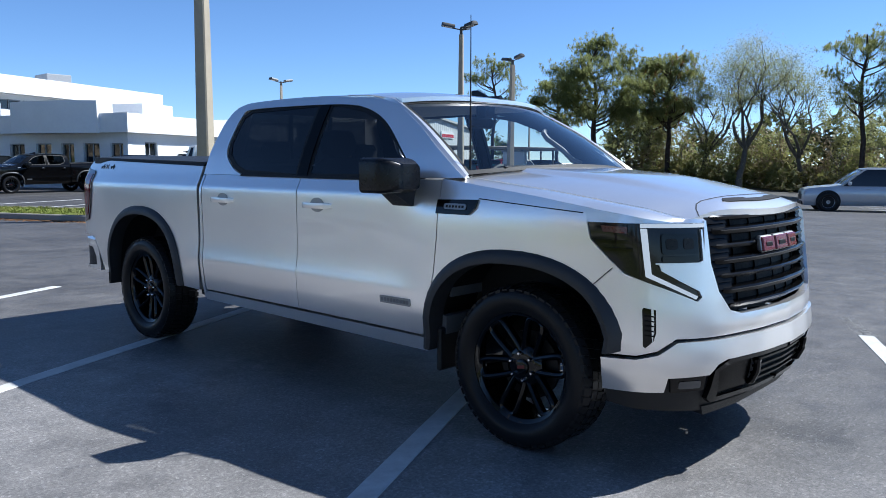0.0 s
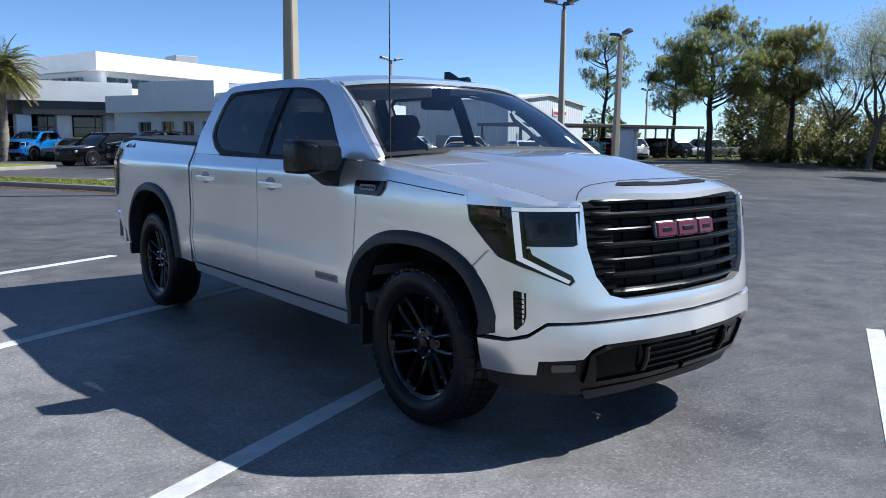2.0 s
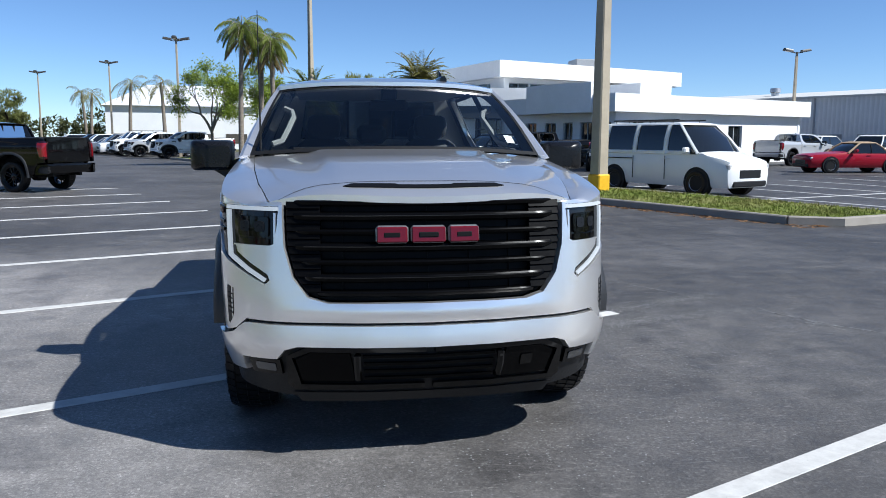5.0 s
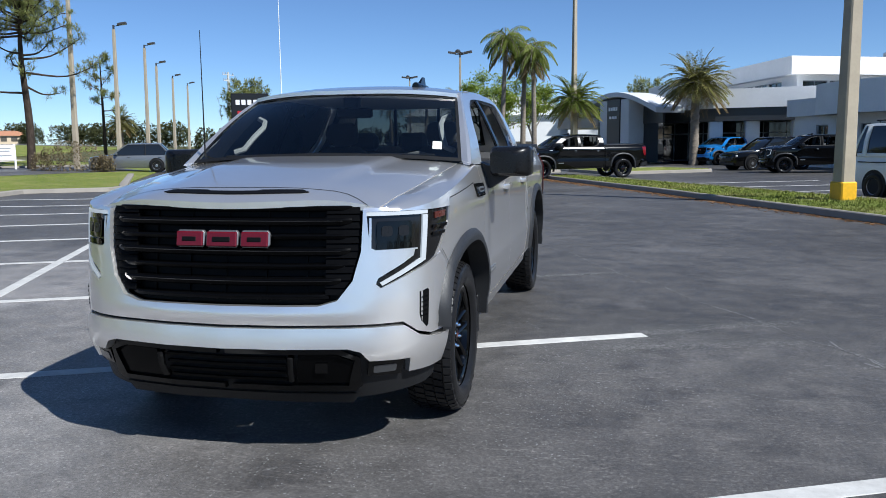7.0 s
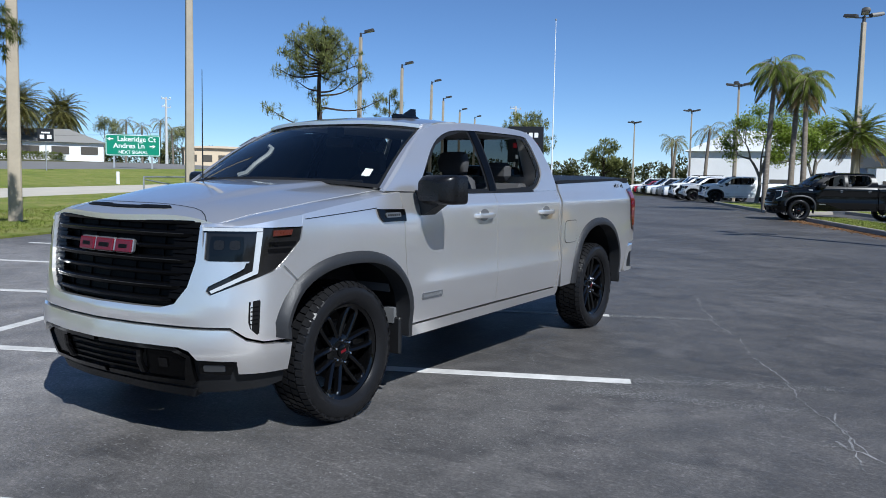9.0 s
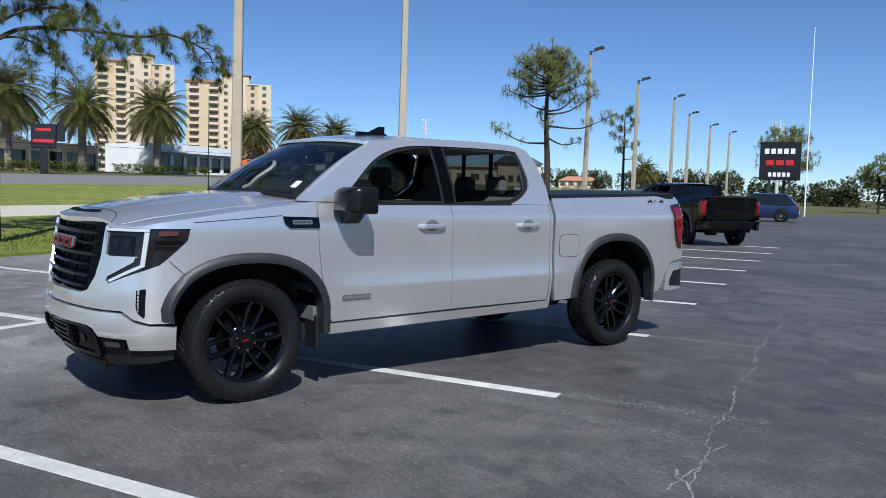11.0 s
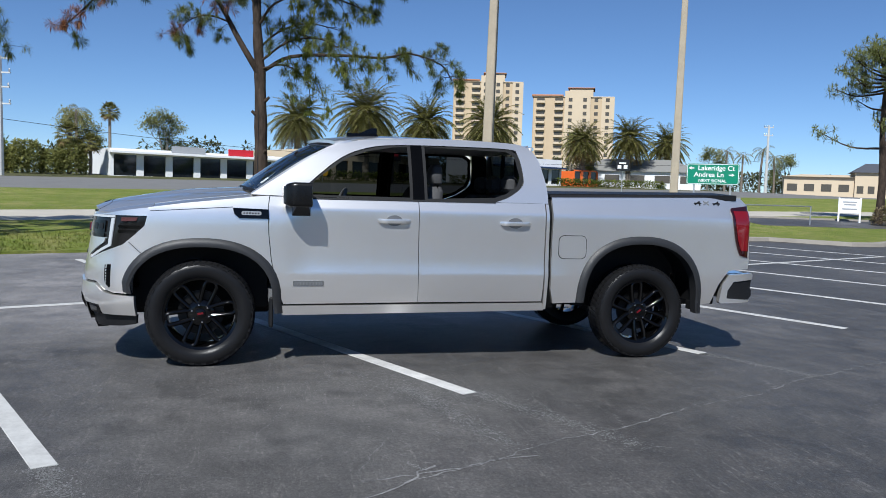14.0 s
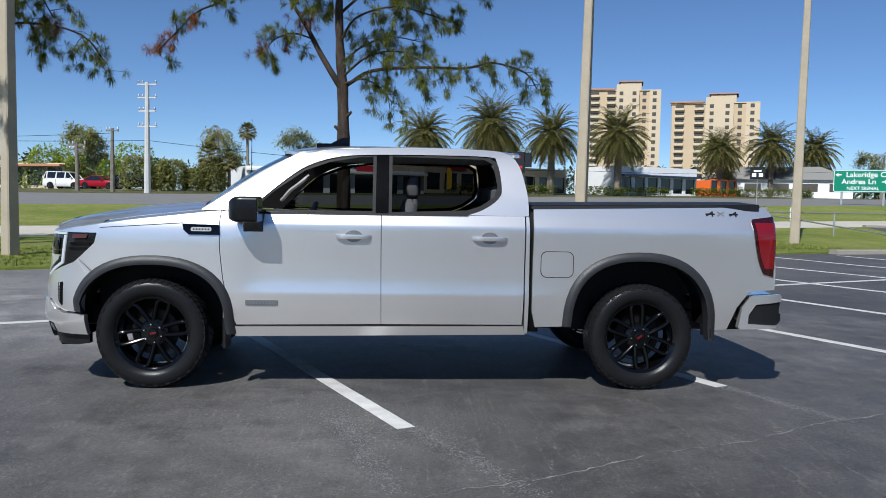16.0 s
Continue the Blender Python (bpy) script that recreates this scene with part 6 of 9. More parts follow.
def leafy_meshes(seed, h, r, crown_r, leaves, leaf, limbs=4, gaps=0.4, fork=0.25):
    """A broad-leaved tree: branches that fork again and again, with small leaves round the last twigs."""
    rng = random.Random(seed)
    trunk, crown = Geo(), Geo()
    ends = []

    def grow(p, d, l, rad, level):
        pts = [p]
        for _ in range(3):
            d = (d + Vector((rng.gauss(0, 0.13), rng.gauss(0, 0.13), rng.gauss(0.03, 0.10)))).normalized()
            pts.append(pts[-1] + d * l / 3)
        trunk.tube(pts, [rad * (1 - 0.13 * i) for i in range(4)], 7 if level < 2 else (4 if level < 4 else 3), level < 4)
        if level >= 5:
            ends.append((pts[-1], d))
            ends.append((pts[-2], d))
            return
        if level >= 3:
            ends.append((pts[-1], d))
        for k in range(limbs if level == 0 else rng.choice((2, 2, 3))):
            az = rng.uniform(0, 6.28) if level else k * 6.28 / limbs + rng.uniform(-0.4, 0.4)
            tilt = rng.uniform(0.35, 0.75) if level else rng.uniform(0.35, 0.85)
            side = d.cross(Vector((math.cos(az), math.sin(az), 0.3))).normalized()
            e = (d * math.cos(tilt) + side * math.sin(tilt)).normalized()
            e.z = max(e.z, -0.15)
            grow(pts[-1], e, l * rng.uniform(0.66, 0.9), rad * rng.uniform(0.5, 0.66), level + 1)
    grow(Vector((0, 0, 0)), Vector((0, 0, 1)), h * fork, r, 0)
    top = max(p.z for p, d in ends)
    wide = sorted(math.hypot(p.x, p.y) for p, d in ends)[int(len(ends) * 0.93)]
    kz, kr = h / top, crown_r / wide
    trunk.v = [(p[0] * kr, p[1] * kr, p[2] * kz) for p in trunk.v]
    per = max(1, int(leaves / len(ends) / max(0.1, 1 - gaps)))
    for p, d in ends:
        if rng.random() < gaps:
            continue
        b = Vector((p.x * kr, p.y * kr, p.z * kz))
        for _ in range(per):
            q = b + Vector((rng.gauss(0, 1), rng.gauss(0, 1), rng.gauss(0, 0.7))) * crown_r * 0.10
            blade(crown, q, Vector((rng.gauss(0, 1), rng.gauss(0, 1), rng.gauss(0, 0.6))), leaf * rng.uniform(0.6, 1.3), leaf * 0.28)
    return trunk, crown


def round_pine_meshes(seed, h, r, rx, rz, tufts, needles, w, tuft_r, rust=0.0):
    """An old pine: a bare lower trunk and ascending limbs that fill a rounded, clumpy crown."""
    rng = random.Random(seed)
    trunk, crown, dead = Geo(), Geo(), Geo()
    cz = h - rz
    pts = [Vector((rng.gauss(0, 0.10) * i / 3, rng.gauss(0, 0.10) * i / 3, (h - 0.35 * rz) * i / 8)) for i in range(9)]
    trunk.tube(pts, [r * (1 - 0.75 * (i / 8) ** 1.2) for i in range(9)], 9)
    clumps = []
    for k in range(30):
        u = rng.uniform(-0.75, 1.0)
        a = k * 2.4 + rng.uniform(-0.4, 0.4)
        f = math.sqrt(max(0.0, 1 - u * u)) * rng.uniform(0.6, 1.0)
        e = Vector((math.cos(a) * f * rx, math.sin(a) * f * rx, cz + u * rz * 0.92))
        z = max(h * 0.32, e.z - 0.35 * f * rx - rng.uniform(0.2, 0.9))
        j = min(7, int(z / (h - 0.35 * rz) * 8))
        p = pts[j].lerp(pts[j + 1], min(1.0, z / (h - 0.35 * rz) * 8 - j))
        line = smooth_line([p, p.lerp(e, 0.5) + Vector((rng.gauss(0, 0.12), rng.gauss(0, 0.12), -0.10 * f * rx)), e], 3)
        trunk.tube(line, [r * 0.28 * (1 - 0.8 * i / (len(line) - 1)) for i in range(len(line))], 5)
        clumps.append((e, line))
    for k in range(tufts):
        e, line = clumps[k % len(clumps)]
        c = (e if rng.random() < 0.7 else line[-2]) + Vector((rng.gauss(0, 1), rng.gauss(0, 1), rng.gauss(0.1, 0.55))) * rx * 0.16
        tuft(dead if rng.random() < rust else crown, rng, c, tuft_r * rng.uniform(0.75, 1.2), needles, w)
    return trunk, crown, dead


def leafy(x, y, meshes, label, leaf, bark=GREYBARK, turn=0.0, scale=1.0, name="tree"):
    trunk, crown = meshes
    t = thing(name, label, "tree", Matrix.LocRotScale((x, y, ground_z(x, y) - 0.05), Euler((0, 0, radians(turn))), (scale,) * 3))
    piece("trunk", trunk, bark, t, "", 60)
    piece("crown", crown, leaf, t, "", 0)
    return t


def thicket(name, line, n, tall, deep, leaf, material, label, seed, category="bushes", base=0.0, uneven=0.5):
    """A run of bushes along points: heaps of small leaves with an uneven top."""
    rng = random.Random(seed)
    pts = [Vector(p) for p in line]
    g = Geo()
    heaps = []
    total = sum((pts[i + 1] - pts[i]).length for i in range(len(pts) - 1))
    m = max(3, int(total / (tall * 0.40)))
    for k in range(m):
        s = (k + rng.random()) / m * total
        for i in range(len(pts) - 1):
            seg = (pts[i + 1] - pts[i]).length
            if s <= seg or i == len(pts) - 2:
                p = pts[i].lerp(pts[i + 1], min(1, s / seg))
                break
            s -= seg
        h = tall * rng.uniform(1 - uneven, 1.0)
        heaps.append((p + Vector((rng.uniform(-deep, deep), rng.uniform(-deep, deep), 0)), h))
    for p, h in heaps:
        z0 = ground_z(p.x, p.y) + base
        for _ in range(n // len(heaps)):
            a, q = rng.uniform(0, 6.28), rng.random() ** 0.5
            zz = rng.random() ** 0.8
            rad = h * 0.55 * math.sqrt(max(0.05, 1 - (zz - 0.35) ** 2 * 1.6)) * (0.5 + 0.5 * q)
            c = Vector((p.x + rad * math.cos(a), p.y + rad * math.sin(a), z0 + h * zz))
            blade(g, c, Vector((rng.gauss(0, 1), rng.gauss(0, 1), rng.gauss(0.2, 0.7))), leaf * rng.uniform(0.6, 1.4), leaf * 0.3)
    return solid(name, g, material, label, category, kind="stuff", smooth=0)


def hedge(p0, p1, h, w, label, seed):
    """A clipped hedge: a leafy box of blades."""
    rng = random.Random(seed)
    a, b = Vector((*p0, 0)), Vector((*p1, 0))
    d = (b - a).normalized()
    s = Vector((-d.y, d.x, 0))
    g = Geo()
    n = int((b - a).length * 190)
    for _ in range(n):
        p = a.lerp(b, rng.random()) + s * rng.uniform(-w, w)
        p.z = ground_z(p.x, p.y) + h * rng.uniform(0.05, 1.0)
        blade(g, p, Vector((rng.gauss(0, 1), rng.gauss(0, 1), rng.gauss(0.3, 0.7))), 0.26 * rng.uniform(0.6, 1.3), 0.09)
    return solid("hedge", g, HEDGEMAT, label, "hedge", kind="stuff", smooth=0)


# the pine beside the bays: a dark trunk that forks, with reaching limbs that end in brushes of needles
def brush(g, rng, p, d, l, n, w):
    """Needles spraying forward from a twig's end."""
    d = d.normalized()
    for _ in range(n):
        v = (d * 0.75 + Vector((rng.gauss(0, 0.55), rng.gauss(0, 0.55), rng.gauss(-0.05, 0.5)))).normalized()
        blade(g, p - d * rng.uniform(0, 0.10), v, l * rng.uniform(0.75, 1.1), w, 0.03)


def twigs(trunk, crown, dead, rng, line, r, count, reach, sag, rust, k0=0.25, l=0.24):
    """Crooked side twigs along a limb, each ending in a few brushes."""
    n = len(line) - 1
    for c in range(count):
        k = (k0 + (1 - k0) * (c + rng.random()) / count) * n
        i = min(n - 1, int(k))
        p = line[i].lerp(line[i + 1], k - i)
        ax = (line[i + 1] - line[i]).normalized()
        d = (ax * 0.5 + Vector((rng.gauss(0, 0.7), rng.gauss(0, 0.7), rng.gauss(0.1, 0.5)))).normalized()
        m = reach * rng.uniform(0.5, 1.1)
        pts = [p, p + d * m * 0.4, p + d * m * 0.75 - Vector((0, 0, sag * m * 0.18)), p + d * m * 0.95 - Vector((0, 0, sag * m * 0.5))]
        trunk.tube(pts, [r, r * 0.8, r * 0.6, r * 0.4], 4)
        to = dead if rng.random() < rust else crown
        for a, b in ((2, 3), (1, 2)):
            e = pts[b]
            brush(to, rng, e, pts[b] - pts[a] + Vector((0, 0, 0.08)), l, 60, 0.007)
            for _ in range(2):
                o = Vector((rng.gauss(0, 1), rng.gauss(0, 1), rng.gauss(0.2, 0.8))) * 0.13
                trunk.tube([e, e + o], [r * 0.5, r * 0.35], 3, False)
                brush(to, rng, e + o, o + d * 0.1, l * rng.uniform(0.8, 1.0), 44, 0.007)


def near_pine():
    rng = random.Random(11)
    trunk, crown, dead = Geo(), Geo(), Geo()
    pts = smooth_line([(0, 0, -0.1), (0.02, 0.02, 1.5), (0.0, 0.0, 2.9), (-0.05, -0.04, 4.2), (-0.02, -0.10, 5.0), (0.05, -0.14, 6.2), (0.0, -0.05, 7.6), (0.05, 0.05, 9.0), (0, 0, 10.4)], 3)
    trunk.tube(pts, [0.185 * (1 - 0.85 * (k / (len(pts) - 1)) ** 1.15) + 0.012 * math.sin(k * 2.3) for k in range(len(pts))], 11)
    for z, a in ((3.15, -1.3), (2.2, 0.6), (3.5, 1.0)):
        trunk.tube([(0.10 * math.cos(a), 0.10 * math.sin(a), z), (0.23 * math.cos(a), 0.23 * math.sin(a), z + 0.10)], [0.055, 0.035], 6)
    # limbs: points (x, y, z), thickness, twigs, reach, droop, share of dead needles
    limbs = (
        (((0, -0.05, 4.15), (0.1, -0.55, 4.95), (0.0, -0.95, 5.70), (-0.1, -1.40, 6.45), (0.0, -1.75, 7.6)), 0.085, 12, 0.8, 0.5, 0.10, 0.35),
        (((0.0, -1.30, 6.30), (0.3, -2.3, 6.5), (0.4, -3.0, 6.05), (0.3, -3.5, 5.85), (0.4, -4.1, 5.2), (0.5, -4.4, 4.85)), 0.035, 12, 0.55, 0.9, 0.35, 0.2),
        (((0.05, -0.75, 5.35), (-0.3, -1.3, 5.55), (-0.2, -1.75, 5.35), (-0.1, -1.95, 5.0)), 0.025, 9, 0.45, 0.8, 0.05, 0.3),
        (((0.0, 0.05, 4.25), (0.1, 0.7, 4.62), (0.2, 1.9, 4.72), (0.1, 3.0, 4.75), (0.0, 3.7, 4.92), (0.1, 4.5, 4.68), (0.1, 4.8, 4.3)), 0.050, 20, 0.75, 1.0, 0.0, 0.22),
        (((0.0, 0.0, 4.5), (0.5, 0.6, 4.9), (0.7, 1.3, 5.0), (0.8, 1.9, 4.75)), 0.035, 13, 0.75, 0.9, 0.02, 0.2),
        (((0.0, -0.05, 4.8), (-0.5, 0.4, 5.3), (-0.6, 1.1, 5.6), (-0.6, 1.9, 5.5)), 0.035, 13, 0.8, 0.7, 0.03, 0.2),
        (((0.0, 0.0, 4.3), (0.5, 0.5, 4.35), (0.8, 0.9, 4.1), (0.9, 1.2, 3.75)), 0.028, 9, 0.5, 1.1, 0.0, 0.25),
        (((0.0, -0.1, 5.3), (0.5, 0.3, 5.8), (0.5, 1.2, 6.1), (0.3, 2.0, 6.0), (0.3, 2.8, 5.75)), 0.035, 12, 0.65, 0.8, 0.02, 0.3),
        (((0.0, -0.1, 5.6), (-0.6, -0.3, 6.2), (-0.9, -0.4, 6.6)), 0.03, 9, 0.7, 0.5, 0.05, 0.3),
        (((0.0, -0.12, 6.0), (0.2, 0.8, 6.7), (0.3, 2.0, 6.9), (0.3, 3.2, 6.6)), 0.04, 13, 0.8, 0.8, 0.03, 0.25),
    )
    for line, r, count, reach, sag, rust, k0 in limbs:
        sl = smooth_line(line, 4)
        trunk.tube(sl, [r * (1 - 0.72 * k / (len(sl) - 1)) for k in range(len(sl))], 6)
        twigs(trunk, crown, dead, rng, sl, 0.010, count, reach, sag, rust, k0)
    for k in range(14):
        z = 6.6 + 3.6 * k / 14
        a = k * 2.4
        l = 2.6 * (1.15 - k / 18)
        i = min(range(len(pts)), key=lambda q: abs(pts[q].z - z))
        p = pts[i]
        sl = smooth_line([p, p + Vector((math.cos(a) * l * 0.5, math.sin(a) * l * 0.5, 0.35)), p + Vector((math.cos(a) * l, math.sin(a) * l, 0.30))], 4)
        trunk.tube(sl, [0.035 * (1 - 0.7 * q / (len(sl) - 1)) for q in range(len(sl))], 5)
        twigs(trunk, crown, dead, rng, sl, 0.010, 9, 0.7, 0.6, 0.03, 0.25)
    return trunk, crown, dead


def side_pine():
    rng = random.Random(17)
    trunk, crown, dead = Geo(), Geo(), Geo()
    pts = smooth_line([(0, 0, -0.1), (0.05, 0.0, 2.5), (0.0, 0.05, 5.0), (0.0, 0.0, 7.5), (0, 0, 9.6)], 4)
    trunk.tube(pts, [0.17 * (1 - 0.85 * k / (len(pts) - 1)) for k in range(len(pts))], 10)
    for k in range(20):
        z = 4.75 + 4.7 * k / 20
        a = k * 2.4 + 1.2
        l = 3.2 * (1.1 - 0.7 * k / 20)
        i = min(range(len(pts)), key=lambda q: abs(pts[q].z - z))
        p = pts[i]
        sl = smooth_line([p, p + Vector((math.cos(a) * l * 0.5, math.sin(a) * l * 0.5, 0.45)), p + Vector((math.cos(a) * l * 0.85, math.sin(a) * l * 0.85, 0.3)), p + Vector((math.cos(a) * l, math.sin(a) * l, -0.3))], 3)
        trunk.tube(sl, [0.04 * (1 - 0.7 * q / (len(sl) - 1)) for q in range(len(sl))], 5)
        twigs(trunk, crown, dead, rng, sl, 0.010, 11, 0.7, 1.0, 0.05, 0.25)
    return trunk, crown, dead


pine(-12.95, -1.30, near_pine(), "tall forked pine with dark rough bark and brushes of long needles", z0=0.0)
pine(-12.2, -10.6, side_pine(), "pine with drooping brushes of long needles", turn=40)


def umbrella_pine_meshes(seed, h, r, w, needles):
    """An old storm-worn pine: a long bare trunk, a domed top and a few long half-bare limbs below it."""
    rng = random.Random(seed)
    trunk, crown, dead = Geo(), Geo(), Geo()
    pts = [Vector((0.10 * math.sin(i * 0.9), 0.08 * math.sin(i * 1.3), h * 0.93 * i / 8)) for i in range(9)]
    trunk.tube(pts, [r * (1 - 0.72 * (i / 8) ** 1.3) for i in range(9)], 9)

    def limb(z, az, reach, rise, tufts, tip=0.45):
        j = min(7, int(z / (h * 0.93) * 8))
        p = pts[j].lerp(pts[j + 1], z / (h * 0.93) * 8 - j)
        e = p + Vector((math.cos(az) * reach, math.sin(az) * reach, rise))
        mid = p.lerp(e, 0.5) + Vector((rng.gauss(0, 0.10), rng.gauss(0, 0.10), -0.12 * reach))
        line = smooth_line([p, mid, e], 4)
        trunk.tube(line, [r * 0.32 * (1 - 0.78 * i / (len(line) - 1)) for i in range(len(line))], 5)
        for k in range(tufts):
            q = line[rng.randrange(int(len(line) * (1 - tip)), len(line))]
            c = q + Vector((rng.gauss(0, 0.30), rng.gauss(0, 0.30), rng.gauss(0.08, 0.16)))
            trunk.tube([q, c], [0.018, 0.008], 3)
            tuft(crown, rng, c, 0.40 * rng.uniform(0.7, 1.15), needles, w)
    for k in range(26):
        a = k * 2.4 + rng.uniform(-0.3, 0.3)
        f = (k + 0.5) / 26
        limb(h * (0.72 + 0.16 * (1 - f)), a, h * (0.05 + 0.22 * f ** 0.7), h * (0.12 - 0.09 * f * f), 19)
    for z, az, reach, rise, n in ((0.42, 3.3, 0.34, 0.10, 16), (0.46, 0.5, 0.22, -0.03, 7), (0.53, 0.0, 0.40, 0.07, 14), (0.60, -0.4, 0.30, 0.11, 16), (0.62, 0.7, 0.25, 0.12, 14),
                                  (0.63, 2.8, 0.14, 0.06, 4), (0.50, 4.6, 0.20, 0.06, 8), (0.56, 1.7, 0.22, 0.09, 8)):
        limb(z * h, az, reach * h, rise * h, n, 0.35)
    return trunk, crown, dead


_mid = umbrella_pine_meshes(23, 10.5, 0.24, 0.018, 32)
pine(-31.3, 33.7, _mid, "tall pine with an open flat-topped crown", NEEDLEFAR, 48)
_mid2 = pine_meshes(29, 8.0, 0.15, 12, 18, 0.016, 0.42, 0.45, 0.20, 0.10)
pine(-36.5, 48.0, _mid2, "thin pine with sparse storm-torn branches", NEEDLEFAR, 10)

# woods to the east
_w1 = round_pine_meshes(31, 11.0, 0.25, 3.5, 3.6, 2300, 34, 0.018, 0.31)
_w2 = round_pine_meshes(37, 9.9, 0.22, 2.8, 3.0, 1400, 32, 0.018, 0.30, 0.06)
_w3 = round_pine_meshes(41, 10.6, 0.18, 2.1, 2.9, 600, 28, 0.017, 0.29)
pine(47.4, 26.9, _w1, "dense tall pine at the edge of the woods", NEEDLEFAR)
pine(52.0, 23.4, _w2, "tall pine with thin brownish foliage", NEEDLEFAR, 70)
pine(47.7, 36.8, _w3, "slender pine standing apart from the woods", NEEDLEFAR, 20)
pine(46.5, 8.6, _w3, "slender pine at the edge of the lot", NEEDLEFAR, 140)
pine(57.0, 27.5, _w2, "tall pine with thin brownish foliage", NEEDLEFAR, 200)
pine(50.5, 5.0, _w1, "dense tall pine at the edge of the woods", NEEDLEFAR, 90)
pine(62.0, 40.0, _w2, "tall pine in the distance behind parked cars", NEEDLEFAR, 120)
BROWNBARK = bark_mat("brown_grey_bark", (0.075, 0.064, 0.052), (0.17, 0.15, 0.125))
_pale = leafy_meshes(43, 10.8, 0.155, 5.9, 15000, 0.13, 4, 0.25, 0.20)
leafy(51.8, 17.8, _pale, "half-bare spreading tree with pale new leaves", LEAFPALE, BROWNBARK)
leafy(54.5, 14.0, _pale, "half-bare spreading tree with pale new leaves", LEAFPALE, BROWNBARK, turn=130, scale=0.85)
leafy(53.5, 21.5, _pale, "half-bare spreading tree with pale new leaves", LEAFPALE, BROWNBARK, turn=250, scale=0.8)
thicket("understory", [(52.0, 28.0, 0), (53.0, 25.0, 0), (55.0, 18.0, 0), (55.5, 10.0, 0), (53.0, 2.0, 0), (51, -10, 0)], 24000, 4.0, 1.6, 0.22, LEAFOLIVE, "olive-green undergrowth below the trees", 51, uneven=0.75)
thicket("understory", [(50.9, 27.0, 0), (51.4, 25.0, 0), (53.0, 17.0, 0), (53.4, 9.0, 0), (51.5, 2.0, 0)], 5000, 1.8, 0.8, 0.45, FROND, "fan-leaved palmetto scrub at the woods' edge", 52, uneven=0.7)
thicket("understory", [(53.5, 29, 0), (54.5, 25, 0), (57, 15, 0), (56, 4, 0)], 11000, 4.6, 2.0, 0.26, BRUSH, "dry brown brush between the trunks", 54, uneven=0.7)
thicket("understory", [(59, 31, 0), (60, 24, 0), (62, 12, 0), (60, 0, 0), (57, -20, 0)], 24000, 6.0, 1.8, 0.32, LEAFOLIVE, "olive-green undergrowth below the trees", 53, uneven=0.6)
_thin = leafy_meshes(47, 6.8, 0.10, 1.9, 2200, 0.18, 3, 0.2, 0.3)
for _i, (_x, _y, _s) in enumerate(((52.0, 27.0, 0.9), (53.6, 26.6, 0.8), (54.4, 23.4, 1.0), (53.2, 20.6, 0.75), (55.6, 16.2, 0.95), (54.6, 12.0, 0.8), (54.0, 9.0, 1.0), (56.8, 20.0, 1.05), (57.5, 13.0, 1.0), (52.8, 5.4, 0.9), (56.0, 27.0, 1.0), (51.6, 1.5, 0.85))):
    leafy(_x, _y, _thin, "thin young tree in the undergrowth", LEAFOLIVE if _i % 2 else LEAFPALE, turn=77 * _i, scale=_s)
sheet("woods_floor", [(50, 34), (51, 26), (53.0, 17), (53, 8), (50, -20), (90, -40), (110, 60), (62, 50)], 6.0, GRASSDRY, "weedy ground under the trees", "ground", 0.03, 0.0, uv=False)

# palms by the dealership
_dp = date_palm_meshes(61, 5.4, 0.28, 2.55, 84, 30, 118.0, 0.014)
palm("date_palm", 6.72, 48.9, _dp, "stout date palm with a full round crown", FROND)
_qp = queen_palm_meshes(63, 5.75, 0.105, 1.45, 30)
_qp2 = queen_palm_meshes(64, 5.2, 0.11, 1.35, 28, -0.02, 8)
palm("queen_palm", -4.20, 35.9, _qp, "slim palm with long feathery drooping fronds", FRONDLIGHT, 0, 1.14)
palm("queen_palm", -2.51, 36.00, _qp2, "slim palm with some dry hanging fronds", FRONDLIGHT, 60, 1.13)
palm("queen_palm", -3.23, 36.92, _qp2, "slim palm with some dry hanging fronds", FRONDLIGHT, 170, 1.18)
palm("date_palm", -0.6, 39.0, _dp, "date palm with a low spreading crown", FRONDLIGHT, 30, 0.72)
palm("queen_palm", 33.8, 48.0, _qp2, "small palm before the service building", FRONDLIGHT, 20, 0.62)
_gt = leafy_meshes(67, 6.6, 0.18, 2.7, 9000, 0.20, 4, 0.05)
leafy(-7.5, 50.0, _gt, "leafy bright green tree behind the palms", LEAFGREEN)
leafy(-3.5, 47.0, _gt, "leafy bright green tree behind the palms", LEAFGREEN, turn=120, scale=0.9)
leafy(58.5, 44.0, _gt, "low bright green tree beside the carport", LEAFGREEN, turn=40, scale=0.6)
_fp = round_pine_meshes(71, 9.6, 0.2, 3.0, 2.8, 620, 24, 0.035, 0.5)
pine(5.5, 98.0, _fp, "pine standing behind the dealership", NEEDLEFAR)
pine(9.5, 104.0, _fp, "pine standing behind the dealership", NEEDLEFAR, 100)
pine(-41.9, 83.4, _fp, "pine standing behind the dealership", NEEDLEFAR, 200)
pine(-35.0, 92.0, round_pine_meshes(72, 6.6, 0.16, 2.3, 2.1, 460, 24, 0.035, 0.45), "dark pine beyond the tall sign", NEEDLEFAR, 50)

